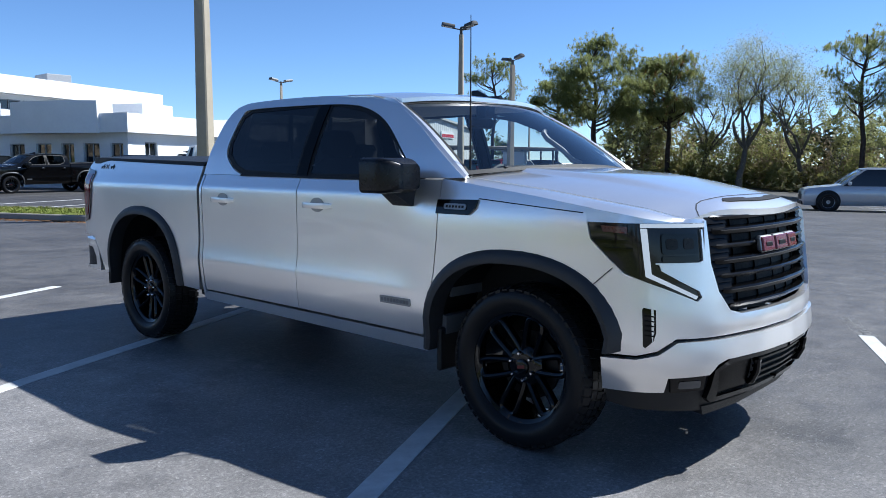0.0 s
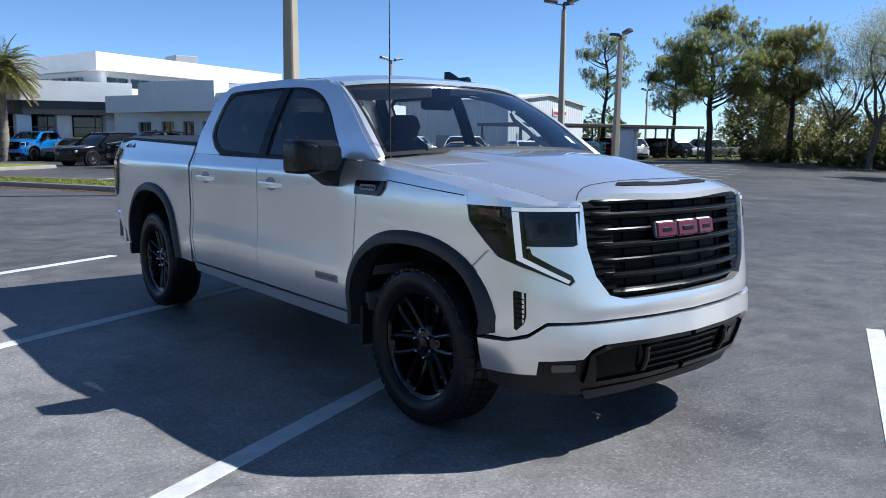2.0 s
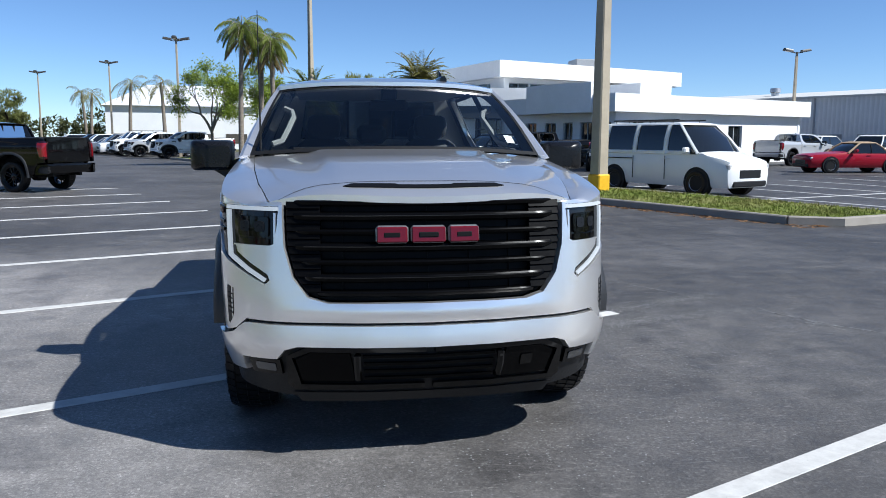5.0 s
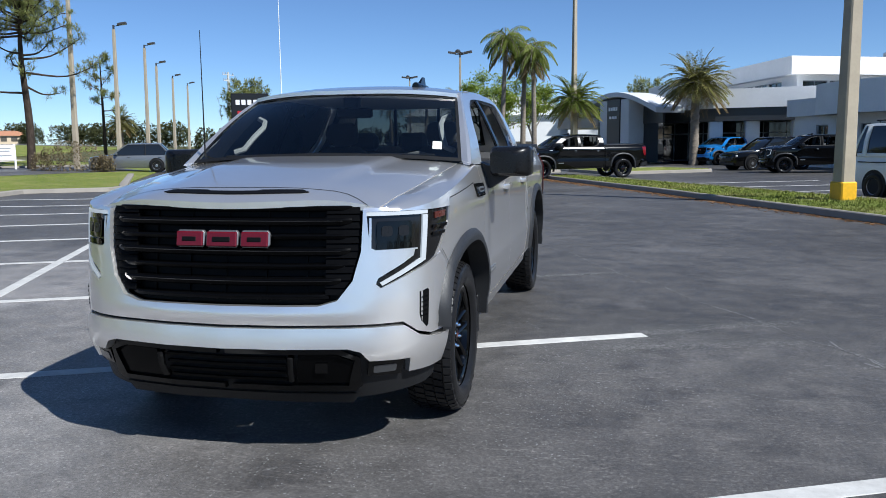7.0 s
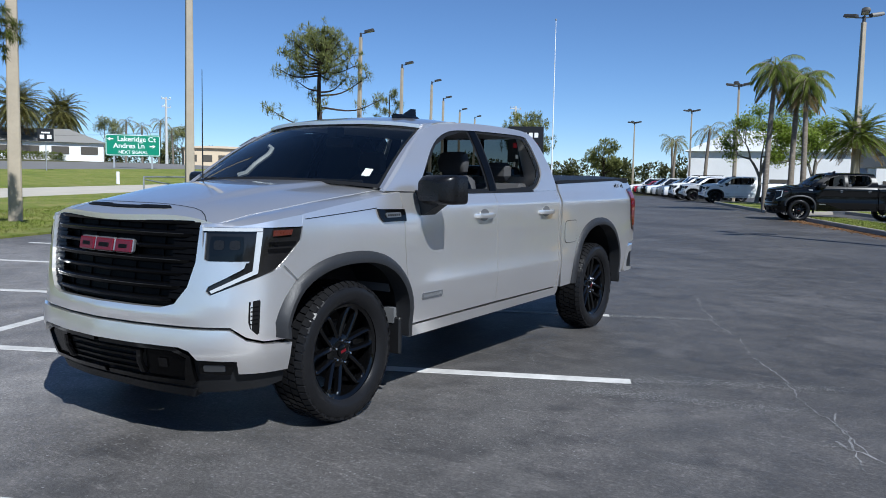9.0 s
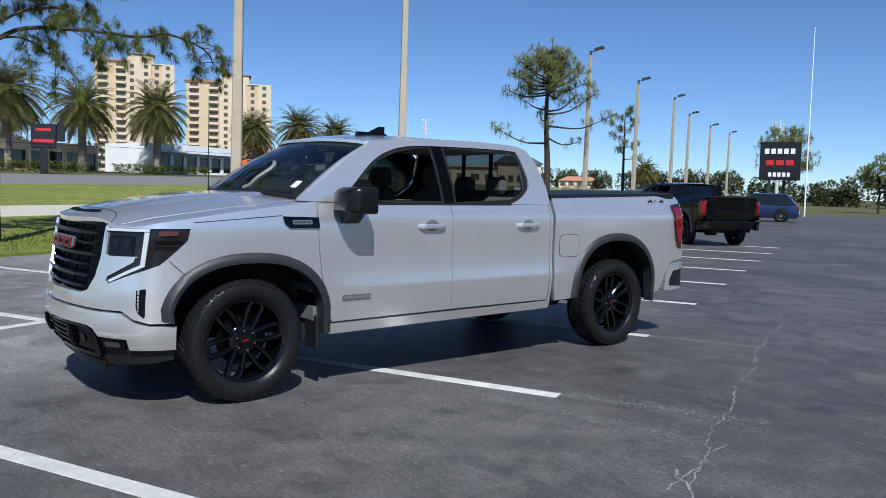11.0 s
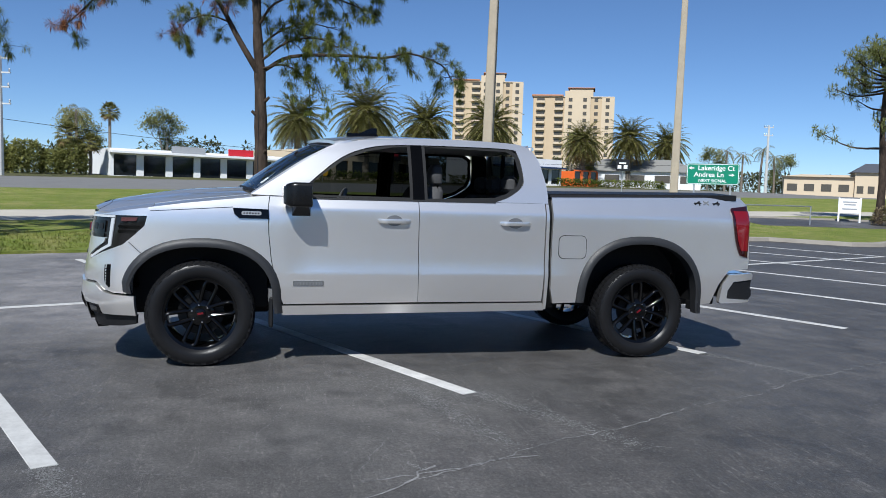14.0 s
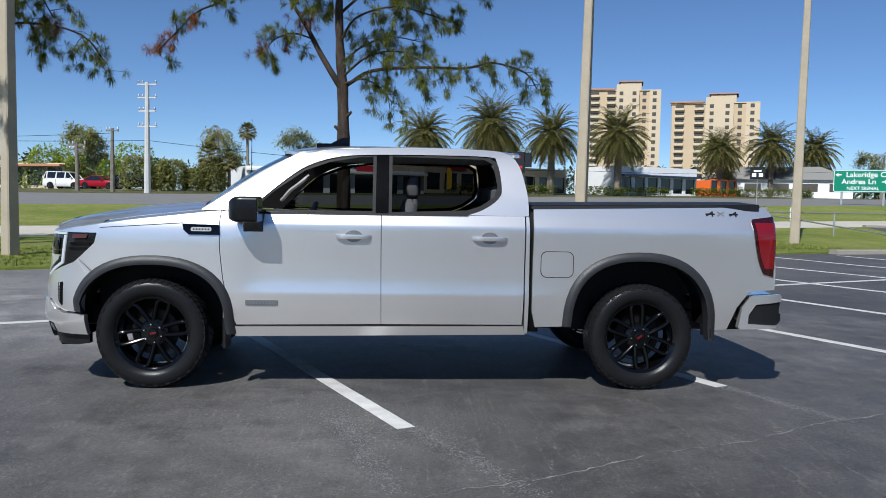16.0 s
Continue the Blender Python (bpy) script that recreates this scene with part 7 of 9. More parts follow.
# date palms over the highway
_hp = date_palm_meshes(73, 7.0, 0.40, 4.2, 112, 24, 150.0, 0.016)
for _i, (_x, _y, _s) in enumerate(((-96.6, 4.1, 1.08), (-95.7, 12.7, 1.27), (-94.4, 20.4, 1.12), (-94.2, 29.1, 1.14), (-108.3, 48.6, 1.0), (-112.5, 58.5, 1.14), (-116.7, 67.7, 1.08))):
    palm("date_palm", _x, _y, _hp, "tall date palm in the row beyond the highway", FROND, 47 * _i, _s)
_cp = queen_palm_meshes(79, 7.6, 0.2, 2.8, 13, 0.05, 0)
for _i, (_x, _y, _s) in enumerate(((-114.2, 77.5, 0.85), (-118.0, 87.0, 0.95), (-116.0, 82.0, 0.8), (-86, -20, 0.85), (-118, 90, 0.8), (-20, 84, 0.9), (-26, 92, 0.8), (-15, 76, 0.85), (-30, 105, 0.9))):
    palm("queen_palm", _x, _y, _cp, "distant slim palm with drooping fronds", FROND, 70 * _i, _s)
palm("date_palm", -40.5, 56.0, _dp, "low date palm beside the lamp posts", FROND, 10, 0.62)
_rg = random.Random(83)
_ft = leafy_meshes(81, 7.5, 0.2, 3.6, 5000, 0.30, 4, 0.25)
for _i, (_x, _y, _s) in enumerate(((-92, -22, 1.0), (-99, -12, 1.1), (-88, -34, 0.9), (-112, 18, 1.1), (-108, 34, 1.0), (-118, 50, 1.2), (-130, 84, 1.1), (-96, -40, 1.1), (-90, -52, 1.2), (-140, 110, 1.1))):
    leafy(_x, _y, _ft, "half-bare grey-green tree beyond the highway", LEAFPALE if _i % 3 == 0 else LEAFOLIVE, turn=53 * _i, scale=_s)
thicket("bushes", [(-74.2, -26.2, 0), (-75.7, -21.7, 0), (-77.0, -17.3, 0)], 15000, 3.5, 0.5, 0.30, LEAFOLIVE, "scrubby olive-green bushes beside the highway", 84)
thicket("bushes", [(-92.0, -45.0, 0), (-90.0, -37.0, 0), (-88.0, -30.0, 0)], 9000, 5.2, 0.8, 0.36, LEAFGREEN, "dark green bushes beside the highway", 88)


def fan_palm_meshes(seed, h, r, l, n=44):
    """A cabbage palm: a slim trunk under a ball of fan leaves."""
    rng = random.Random(seed)
    trunk, crown, dry = Geo(), Geo(), Geo()
    trunk.tube([(0, 0, 0), (0.05, 0.03, h * 0.5), (0.0, 0.0, h)], [r * 1.2, r, r * 0.95], 9)
    for k in range(n):
        t = k / n
        az, rise = k * 2.39996, radians(80 - 135 * t)
        d = Vector((math.cos(az) * math.cos(rise), math.sin(az) * math.cos(rise), math.sin(rise)))
        hub = Vector((0, 0, h)) + d * l * 0.5
        trunk.tube([(0, 0, h), hub], [0.02, 0.012], 3, False)
        sd = d.cross(Vector((0, 0, 1))).normalized()
        for q in range(-6, 7):
            a = q * 0.24
            v = d * math.cos(a) + sd * math.sin(a)
            blade(crown if t < 0.88 else dry, hub, v, l * 0.55 * rng.uniform(0.85, 1.1), 0.045 * l, 0.12 * l)
    return trunk, crown, dry


_fan = fan_palm_meshes(77, 3.6, 0.18, 1.5)
_fantall = fan_palm_meshes(78, 6.6, 0.16, 1.25)
palm("fan_palm", -76.8, -18.9, _fan, "low fan palm among the roadside bushes", FROND, 0, 1.05)
palm("fan_palm", -77.0, -17.0, _fan, "low fan palm among the roadside bushes", FROND, 80, 0.85)
palm("fan_palm", -83.6, -16.3, _fantall, "tall slim fan palm beside the shops", FROND)
thicket("far_trees", [(-150, -120, 0), (-160, -40, 0), (-170, 40, 0), (-190, 130, 0), (-200, 220, 0)], 36000, 8.0, 4.0, 0.9, FARLEAF, "distant belt of trees on the skyline", 85, "trees")
thicket("far_trees", [(-190, 200, 0), (-140, 190, 0), (-80, 170, 0), (-40, 150, 0), (10, 140, 0)], 34000, 6.5, 4.0, 0.85, FARLEAF, "distant belt of trees on the skyline", 86, "trees")
thicket("far_trees", [(20, 125, 0), (70, 100, 0), (95, 70, 0)], 12000, 6.0, 3.0, 0.8, FARLEAF, "distant belt of trees on the skyline", 87, "trees")
thicket("far_trees", [(70, 40, 0), (85, 25, 0), (90, 0, 0), (85, -40, 0), (60, -90, 0)], 22000, 8.5, 3.0, 0.9, FARLEAF, "distant belt of trees on the skyline", 89, "trees")
hedge((-84.5, 6.0), (-90.0, 20.0), 1.15, 0.5, "clipped hedge along the far side of the highway", 91)
hedge((-91.0, 23.0), (-97.0, 37.0), 1.1, 0.5, "clipped hedge along the far side of the highway", 92)
hedge((-99.0, 41.0), (-110.0, 64.0), 1.1, 0.5, "clipped hedge along the far side of the highway", 93)
thicket("shrubs", [(-29.6, 32.0, 0), (-28.3, 33.6, 0), (-26.8, 35.2, 0)], 4200, 1.75, 0.25, 0.14, BRUSH, "low twiggy brown shrubs on the verge", 94)

# ---- posts, signs, buildings ----
def lamp_post(x, y, h, heads, label, w=0.30, yellow=0.0, turn=0.0, lean=(0.0, 0.0), square=True, grey=POLECONC):
    """A tapered concrete post with one to four lamp heads on short arms."""
    t = thing("lamp_post", label, "lamp post", pose(x, y, ground_z(x, y), lean[0], lean[1], turn))
    n = 4 if square else 10
    rings = []
    for z, k in ((-0.1, 1.0), (h * 0.5, 0.80), (h, 0.60)):
        r = w / 2 * k * (1.30 if square else 1.0)
        rings.append([(r * math.cos(2 * math.pi * (i + 0.5) / n), r * math.sin(2 * math.pi * (i + 0.5) / n), z) for i in range(n)])
    if square:
        rings = [[p for a, b in zip(r, r[1:] + r[:1]) for p in (tuple(np.array(a) * 0.9 + np.array(b) * 0.1 * 1.0), tuple(np.array(a) * 0.1 + np.array(b) * 0.9))] for r in rings]
    piece("post", Geo().loft(rings), grey, t)
    if yellow:
        r = w / 2 * 1.05
        piece("painted_base", Geo().box(-r, r, -r, r, 0.0, yellow, 0.03), YELLOW, t, "yellow painted base")
    if heads:
        piece("bracket", Geo().box(-0.06, 0.06, -0.06, 0.06, h - 0.02, h + 0.30, 0.01), LAMPHEAD, t)
    for i in range(heads):
        a = 2 * math.pi * i / max(heads, 1)
        m = pose(0, 0, h + 0.22, 0, 0, math.degrees(a))
        piece("arm", Geo().tube([(0.03, 0, 0), (0.42, 0, 0.06)], 0.03, 6), LAMPHEAD, t, m=m)
        hg = Geo().loft([[(xx, yy * k, z) for xx, yy in ((0.36, -0.17), (0.95, -0.20), (1.0, 0), (0.95, 0.20), (0.36, 0.17))] for k, z in ((1.0, 0.0), (1.0, 0.07), (0.7, 0.16))])
        hd = piece("lamp_head", hg, LAMPHEAD, t, m=m @ pose(0, 0, 0, 0, -9, 0))
        piece("lens", Geo().box(0.45, 0.90, -0.14, 0.14, -0.012, 0.0), TRIMGREY, hd)
    return t


lamp_post(6.87, 13.66, 9.5, 3, "tall square concrete lamp post with a yellow base", 0.40, 0.55, 25)
lamp_post(25.5, 21.2, 7.6, 3, "tall concrete lamp post with three lamp heads", 0.34, 0.45, 25)
lamp_post(33.2, 24.0, 7.1, 2, "concrete lamp post with two lamp heads", 0.40, 0, 70, (1.5, 1.0))
lamp_post(31.7, 43.8, 7.0, 2, "slim lamp post before the service building", 0.26, 0, 0)
lamp_post(74.0, 52.0, 7.0, 2, "slim distant lamp post with two heads", 0.26, 0, 0)
lamp_post(-0.60, 38.6, 9.3, 3, "tall concrete lamp post with lamp heads on arms", 0.34, 0, 40)
lamp_post(-10.6, 57.2, 8.4, 4, "lamp post with four heads beyond the parked trucks", 0.24)
lamp_post(-22.3, 86.0, 9.1, 4, "distant lamp post with four heads", 0.24)
lamp_post(-34.0, 100.0, 9.0, 4, "distant lamp post with four heads", 0.24)
lamp_post(-10.6, -8.25, 10.5, 1, "weathered square concrete lamp post on the verge", 0.30, 0, 150)
lamp_post(-16.2, 5.5, 11.0, 1, "weathered square concrete lamp post on the verge", 0.36, 0, 150, (0.5, 0.8))
lamp_post(-20.2, 14.2, 11.0, 1, "weathered square concrete lamp post on the verge", 0.36, 0, 150, (0.5, 0.8))
for _x, _y, _h in ((-30.4, 36.5, 10.4), (-34.5, 46.8, 9.9), (-39.8, 58.9, 10.1), (-43.8, 67.1, 9.4), (-49.7, 79.9, 9.3), (-55.3, 92.9, 9.5)):
    lamp_post(_x, _y, _h, 1, "concrete lamp post in the row along the verge", 0.34, 0, 10, (0.5, 1.0))

piece_pole = thing("flagpole", "tall thin white flagpole beyond the parked cars", "flagpole", pose(-27.0, 59.6, 0))
piece("pole", Geo().tube([(0, 0, 0), (0, 0, 7), (0, 0, 15.4)], [0.06, 0.045, 0.025], 10), SIGNWHITE, piece_pole)
piece("finial", Geo().tube([(0, 0, 15.4), (0, 0, 15.48), (0, 0, 15.56)], [0.07, 0.10, 0.02], 8), GALV, piece_pole)


def utility_pole(x, y, h, arms, label, material, w=0.16):
    t = thing("utility_pole", label, "utility pole", pose(x, y, ground_z(x, y), 0, 0, 78))
    piece("pole", Geo().tube([(0, 0, -0.1), (0, 0, h)], [w * 1.4, w * 0.8], 8), material, t)
    for z, l in arms:
        ar = piece("crossarm", Geo().box(-l, l, -0.06, 0.06, h * z - 0.06, h * z + 0.06), material, t)
        for k in (-0.9, 0.9, -0.45):
            piece("insulator", Geo().lathe([(0.0, 0.3), (0.05, 0.28), (0.09, 0.2), (0.05, 0.16), (0.09, 0.1), (0.04, 0.0)], 8, Matrix.Translation((l * k, 0, h * z + 0.06)) @ Matrix.Rotation(radians(-90), 4, "Y")), GALV, ar)
    return t


utility_pole(-65.0, -21.7, 9.7, ((0.98, 0.9), (0.86, 0.9), (0.74, 0.8), (0.60, 0.9)), "tall pale concrete power pole with several crossarms", PALEPOLE, 0.22)
utility_pole(-66.7, -25.3, 5.7, ((0.96, 0.6),), "wooden power pole with one crossarm", GREYBARK)
utility_pole(-69.0, -29.3, 4.4, ((0.95, 0.9), (0.85, 0.8)), "wooden power pole with one crossarm", GREYBARK)
utility_pole(-112.0, 84.0, 11.5, ((0.97, 0.8), (0.85, 0.8)), "distant power pole with crossarms", PALEPOLE, 0.2)
utility_pole(-62.0, 118.0, 14.0, ((0.97, 1.4), (0.9, 1.2)), "distant power pole with crossarms", PALEPOLE, 0.22)


def wire(p0, p1, sag, r=0.02):
    a, b = Vector(p0), Vector(p1)
    pts = [a.lerp(b, i / 10) - Vector((0, 0, sag * 4 * (i / 10) * (1 - i / 10))) for i in range(11)]
    return solid("power_line", Geo().tube(pts, r, 4), SEAL, "thin black sagging overhead power line", "power line")


wire((-65.0, -21.7, 6.3), (-82.5, 22.0, 5.2), 0.7)
wire((-65.0, -21.7, 6.3), (-60.5, -62.0, 6.6), 0.6)
wire((-82.5, 22.0, 5.2), (-112.0, 84.0, 8.5), 0.8)
wire((-66.7, -25.3, 7.0), (-60.5, -62.0, 6.2), 0.6)


def text_mesh(body, size, material, parent, m, name="lettering", spacing=1.0):
    cu = bpy.data.curves.new(name, "FONT")
    cu.body, cu.size, cu.align_x, cu.align_y, cu.extrude, cu.space_character = body, size, "CENTER", "CENTER", 0.004, spacing
    cu.offset = size * 0.012
    tmp = new(name, cu)
    dg = bpy.context.evaluated_depsgraph_get()
    me = bpy.data.meshes.new_from_object(tmp.evaluated_get(dg))
    bpy.data.objects.remove(tmp)
    bpy.data.curves.remove(cu)
    me.materials.clear()
    me.materials.append(material)
    ob = new(name, me)
    ob.parent, ob.matrix_basis = parent, m
    return ob


def road_sign():
    c = Vector((-68.8, 46.5, 0))
    z = ground_z(c.x, c.y)
    t = thing("road_sign", "large green highway guide sign with white lettering", "road sign", Matrix.Translation((c.x, c.y, z)) @ Matrix.Rotation(radians(57), 4, "Z") @ Matrix.Scale(1.09, 4))
    w, z0, z1 = 2.45, 1.18, 3.22
    for x in (-1.7, 1.7):
        piece("signpost", Geo().box(x - 0.09, x + 0.09, 0.05, 0.18, -0.4, z1 - 0.2, 0.01), GALV, t)
    bd = piece("board", Geo().prism(roundrect(-w, w, z0, z1, 0.18, 5), 0.0, 0.05, "y"), SIGNGREEN, t)
    ed = Geo()
    o, i = roundrect(-w + 0.04, w - 0.04, z0 + 0.04, z1 - 0.04, 0.16, 5), roundrect(-w + 0.09, w - 0.09, z0 + 0.09, z1 - 0.09, 0.12, 5)
    n = len(o)
    ed.add([(p[0], -0.004, p[1]) for p in o + i], [(k, (k + 1) % n, n + (k + 1) % n, n + k) for k in range(n)])
    piece("border", ed, SIGNWHITE, bd)
    up = Matrix.Rotation(radians(90), 4, "X")
    text_mesh("Lakeridge Ct", 0.66, SIGNWHITE, bd, Matrix.Translation((0.32, -0.006, 2.77)) @ up)
    text_mesh("Andrea Ln", 0.66, SIGNWHITE, bd, Matrix.Translation((-0.35, -0.006, 2.13)) @ up)
    text_mesh("NEXT SIGNAL", 0.42, SIGNWHITE, bd, Matrix.Translation((0, -0.006, 1.53)) @ up)
    for x, zz, s in ((-2.0, 2.77, -1), (1.75, 2.13, 1)):
        piece("arrow", Geo().prism([(x - s * 0.25, zz - 0.05), (x + s * 0.02, zz - 0.05), (x + s * 0.02, zz - 0.17), (x + s * 0.28, zz), (x + s * 0.02, zz + 0.17), (x + s * 0.02, zz + 0.05), (x - s * 0.25, zz + 0.05)][::s], -0.008, -0.002, "y"), SIGNWHITE, bd)
    return t


road_sign()


def small_sign(x, y, h, w, hh, material, label, turn, bars=()):
    t = thing("street_sign", label, "sign", pose(x, y, ground_z(x, y), 0, 0, turn))
    piece("signpost", Geo().tube([(0, 0.04, -0.1), (0, 0.04, h)], 0.035, 6), GALV, t)
    b = piece("board", Geo().prism(roundrect(-w / 2, w / 2, h - hh, h, 0.05, 3), 0.0, 0.02, "y"), material, t)
    for x0, x1, z0, z1, mt in bars:
        piece("mark", Geo().box(x0, x1, -0.006, 0.0, h - hh + z0, h - hh + z1), mt, b)
    return t


small_sign(-56.7, 30.0, 3.3, 1.15, 1.0, SIGNBLACK, "small dark street sign with white marks", 60, ((-0.42, -0.1, 0.2, 0.5, SIGNWHITE), (0.1, 0.42, 0.2, 0.5, SIGNWHITE), (-0.3, 0.3, 0.62, 0.74, SIGNWHITE)))


def gate_rail():
    """A low pipe rail beyond the bays."""
    t = thing("pipe_rail", "low galvanised pipe rail on the verge", "railing")
    ps = [lot(-17.5, 24.5), lot(-17.0, 28.0), lot(-16.6, 31.0), lot(-16.0, 36.0)]
    for p in ps:
        piece("post", Geo().tube([p - Vector((0, 0, 0.1)), p + Vector((0, 0, 1.0))], 0.035, 6), GALV, t)
    for a, b in zip(ps, ps[1:]):
        piece("rail", Geo().tube([a + Vector((0, 0, 1.0)), b + Vector((0, 0, 1.0))], 0.03, 6), GALV, t)
    piece("slant_rail", Geo().tube([ps[0] + Vector((0, 0, 0.9)), ps[2] + Vector((0, 0, 0.1))], 0.03, 6), GALV, t)
    return t


gate_rail()


def pylon_sign():
    z = ground_z(-34.7, 69.3)
    t = thing("pylon_sign", "tall black dealer sign with white and red bars", "sign", pose(-34.7, 69.3, z, 0, 0, 22))
    for x in (-0.9, 0.9):
        piece("leg", Geo().box(x - 0.12, x + 0.12, -0.1, 0.1, -0.1, 3.4), LAMPHEAD, t)
    b = piece("board", Geo().box(-1.85, 1.85, -0.25, 0.25, 3.2, 6.9, 0.05), SIGNBLACK, t)
    for i in range(5):
        piece("letter_bar", Geo().box(-1.4 + i * 0.58, -1.0 + i * 0.58, -0.28, -0.24, 5.75, 6.25), SIGNWHITE, b)
    for i in range(3):
        piece("emblem_bar", Geo().box(-1.25 + i * 0.9, -0.55 + i * 0.9, -0.28, -0.24, 4.65, 5.15), SIGNRED, b)
    for i in range(5):
        piece("letter_bar", Geo().box(-1.0 + i * 0.42, -0.72 + i * 0.42, -0.28, -0.24, 3.55, 3.95), SIGNWHITE, b)
    return t


pylon_sign()


# buildings: one helper for walls with window rows
def wall_run(t, p0, p1, z0, z1, material, windows=(), thick=0.3, name="wall"):
    """A wall from p0 to p1; windows are (start, end, low, high) along it and leave real openings."""
    a, b = Vector((*p0, 0)), Vector((*p1, 0))
    d = (b - a).normalized()
    l = (b - a).length
    m = Matrix(((d.x, -d.y, 0, a.x), (d.y, d.x, 0, a.y), (0, 0, 1, 0), (0, 0, 0, 1)))
    at = 0.0
    w = None

    def block(x0, x1, za, zb):
        return piece(name, Geo().box(x0, x1, 0, thick, za, zb, m=m), material, t, "", 30)
    for s, e, lo, hi in sorted(windows):
        if s > at:
            w = block(at, s, z0, z1)
        if lo > z0:
            w = block(s, e, z0, lo)
        if hi < z1:
            w = block(s, e, hi, z1)
        at = e
    if at < l:
        w = block(at, l, z0, z1)
    for s, e, lo, hi in windows:
        pn = piece("window", Geo().box(s, e, thick * 0.55, thick * 0.6, lo, hi, m=m), WINGLASS, t, "dark window glass")
        fr = Geo()
        for x0, x1, za, zb in ((s, s + 0.06, lo, hi), (e - 0.06, e, lo, hi), (s + 0.06, e - 0.06, lo, lo + 0.06), (s + 0.06, e - 0.06, hi - 0.06, hi), ((s + e) / 2 - 0.03, (s + e) / 2 + 0.03, lo + 0.06, hi - 0.06)):
            fr.box(x0, x1, thick * 0.4, thick * 0.54, za, zb, m=m)
        piece("window_frame", fr, GREYTRIM, pn)
    return w


def slab(t, name, outline, z0, z1, material, label=""):
    return piece(name, Geo().prism(outline, z0, z1), material, t, label, 30)


def dealership():
    t = thing("dealership", "white flat-roofed car dealership with dark glass front", "building")
    # upper hall
    hl, hr = (13.7, 52.9), (30.6, 60.6)
    wall_run(t, hl, hr, 4.2, 6.0, STUCCO, [(0.45 + 2.1 * i, 2.45 + 2.1 * i, 4.95, 5.65) for i in range(5)])
    wall_run(t, (5.5, 80.0), hl, 4.2, 6.0, STUCCO, [(2.1 + 2.2 * i, 4.2 + 2.2 * i, 5.0, 5.7) for i in range(11)])
    wall_run(t, hr, (27.0, 82.0), 0.0, 6.0, STUCCO)
    wall_run(t, (27.0, 82.0), (5.5, 80.0), 0.0, 6.0, STUCCO)
    slab(t, "roof_fascia", [(13.1, 51.8), (31.4, 60.2), (27.4, 83.0), (4.9, 81.0)], 6.0, 7.2, STUCCO, "deep white roof fascia")
    piece("roof_unit", Geo().box(21.7, 23.6, 60.0, 62.3, 7.2, 8.2, 0.05), GREYTRIM, t, "grey rooftop air unit")
    # canopy over the glass front
    can = [(1.6, 58.5), (8.0, 50.3), (14.4, 48.8), (14.4, 54.0), (8.5, 66.0), (3.5, 66.0)]
    slab(t, "canopy_fascia", can, 3.75, 5.0, STUCCO, "white canopy fascia")
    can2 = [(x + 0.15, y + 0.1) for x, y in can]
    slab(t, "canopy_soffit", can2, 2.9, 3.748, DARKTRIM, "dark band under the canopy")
    for x, y in ((8.3, 51.4), (13.4, 50.2), (4.6, 55.9), (10.6, 51.0)):
        piece("column", Geo().box(x - 0.45, x + 0.45, y - 0.45, y + 0.45, 0, 2.898, 0.04), STUCCO, t, "square white column")
    # glass front set back, with mullions
    for p0, p1 in (((4.2, 60.5), (8.9, 54.2)), ((8.9, 54.2), (14.6, 52.6))):
        a, b = Vector((*p0, 0)), Vector((*p1, 0))
        d = (b - a).normalized()
        m = Matrix(((d.x, -d.y, 0, a.x), (d.y, d.x, 0, a.y), (0, 0, 1, 0), (0, 0, 0, 1)))
        l = (b - a).length
        gl = piece("shop_window", Geo().box(0, l, 0, 0.06, 0.1, 2.9, m=m), WINGLASS, t, "tall dark shop windows")
        n = int(l / 1.4)
        for i in range(n + 1):
            piece("mullion", Geo().box(i * l / n - 0.04, i * l / n + 0.04, -0.06, 0.0, 0.1, 2.9, m=m), GREYTRIM, gl)
        piece("transom", Geo().box(0, l, -0.05, -0.002, 2.1, 2.18, m=m), GREYTRIM, gl)
    wall_run(t, (4.2, 60.5), (5.5, 80.0), 0.0, 4.2, STUCCO)
    slab(t, "hall_floor_block", [(6.0, 62.0), (10.5, 56.5), (14.5, 55.5), (26, 61), (22, 76), (7, 78)], 0.05, 4.6, DARKTRIM)
    # entrance arch
    ar = Geo()
    mm = Matrix.Translation((2.1, 55.5, 0)) @ Matrix.Rotation(radians(-58), 4, "Z")
    bow = [(-5.6 + 11.2 * i / 16, 3.55 + 1.35 * math.sin(math.pi * i / 16)) for i in range(17)]
    rim = [[(x, y, z + h) for y, h in ((-0.9, 0.0), (-0.9, 0.34), (1.4, 0.34), (1.4, 0.0))] for x, z in bow]
    arch_roof = Geo().loft(rim)
    piece("entrance_arch", Geo().add([mm @ Vector(p) for p in arch_roof.v], arch_roof.f), METALWALL, t, "pale metal bowed entrance roof")
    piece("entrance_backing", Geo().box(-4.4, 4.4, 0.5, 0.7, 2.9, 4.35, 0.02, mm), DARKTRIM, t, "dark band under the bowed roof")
    piece("entrance_glass", Geo().box(-4.4, 4.4, 0.55, 0.62, 0.1, 2.9, 0, mm), WINGLASS, t, "dark glass entrance front")
    for x in (-2.0, 0.9):
        piece("arch_pier", Geo().box(x, x + 1.1, -0.75, 0.6, 0, 4.7, 0.05, mm), METALWALL, t, "pale metal entrance pier")
    piece("entrance_sign", Geo().box(-0.88, 0.88, -0.8, -0.62, 1.2, 4.75, 0.02, mm), SIGNBLACK, t, "black entrance sign panel")
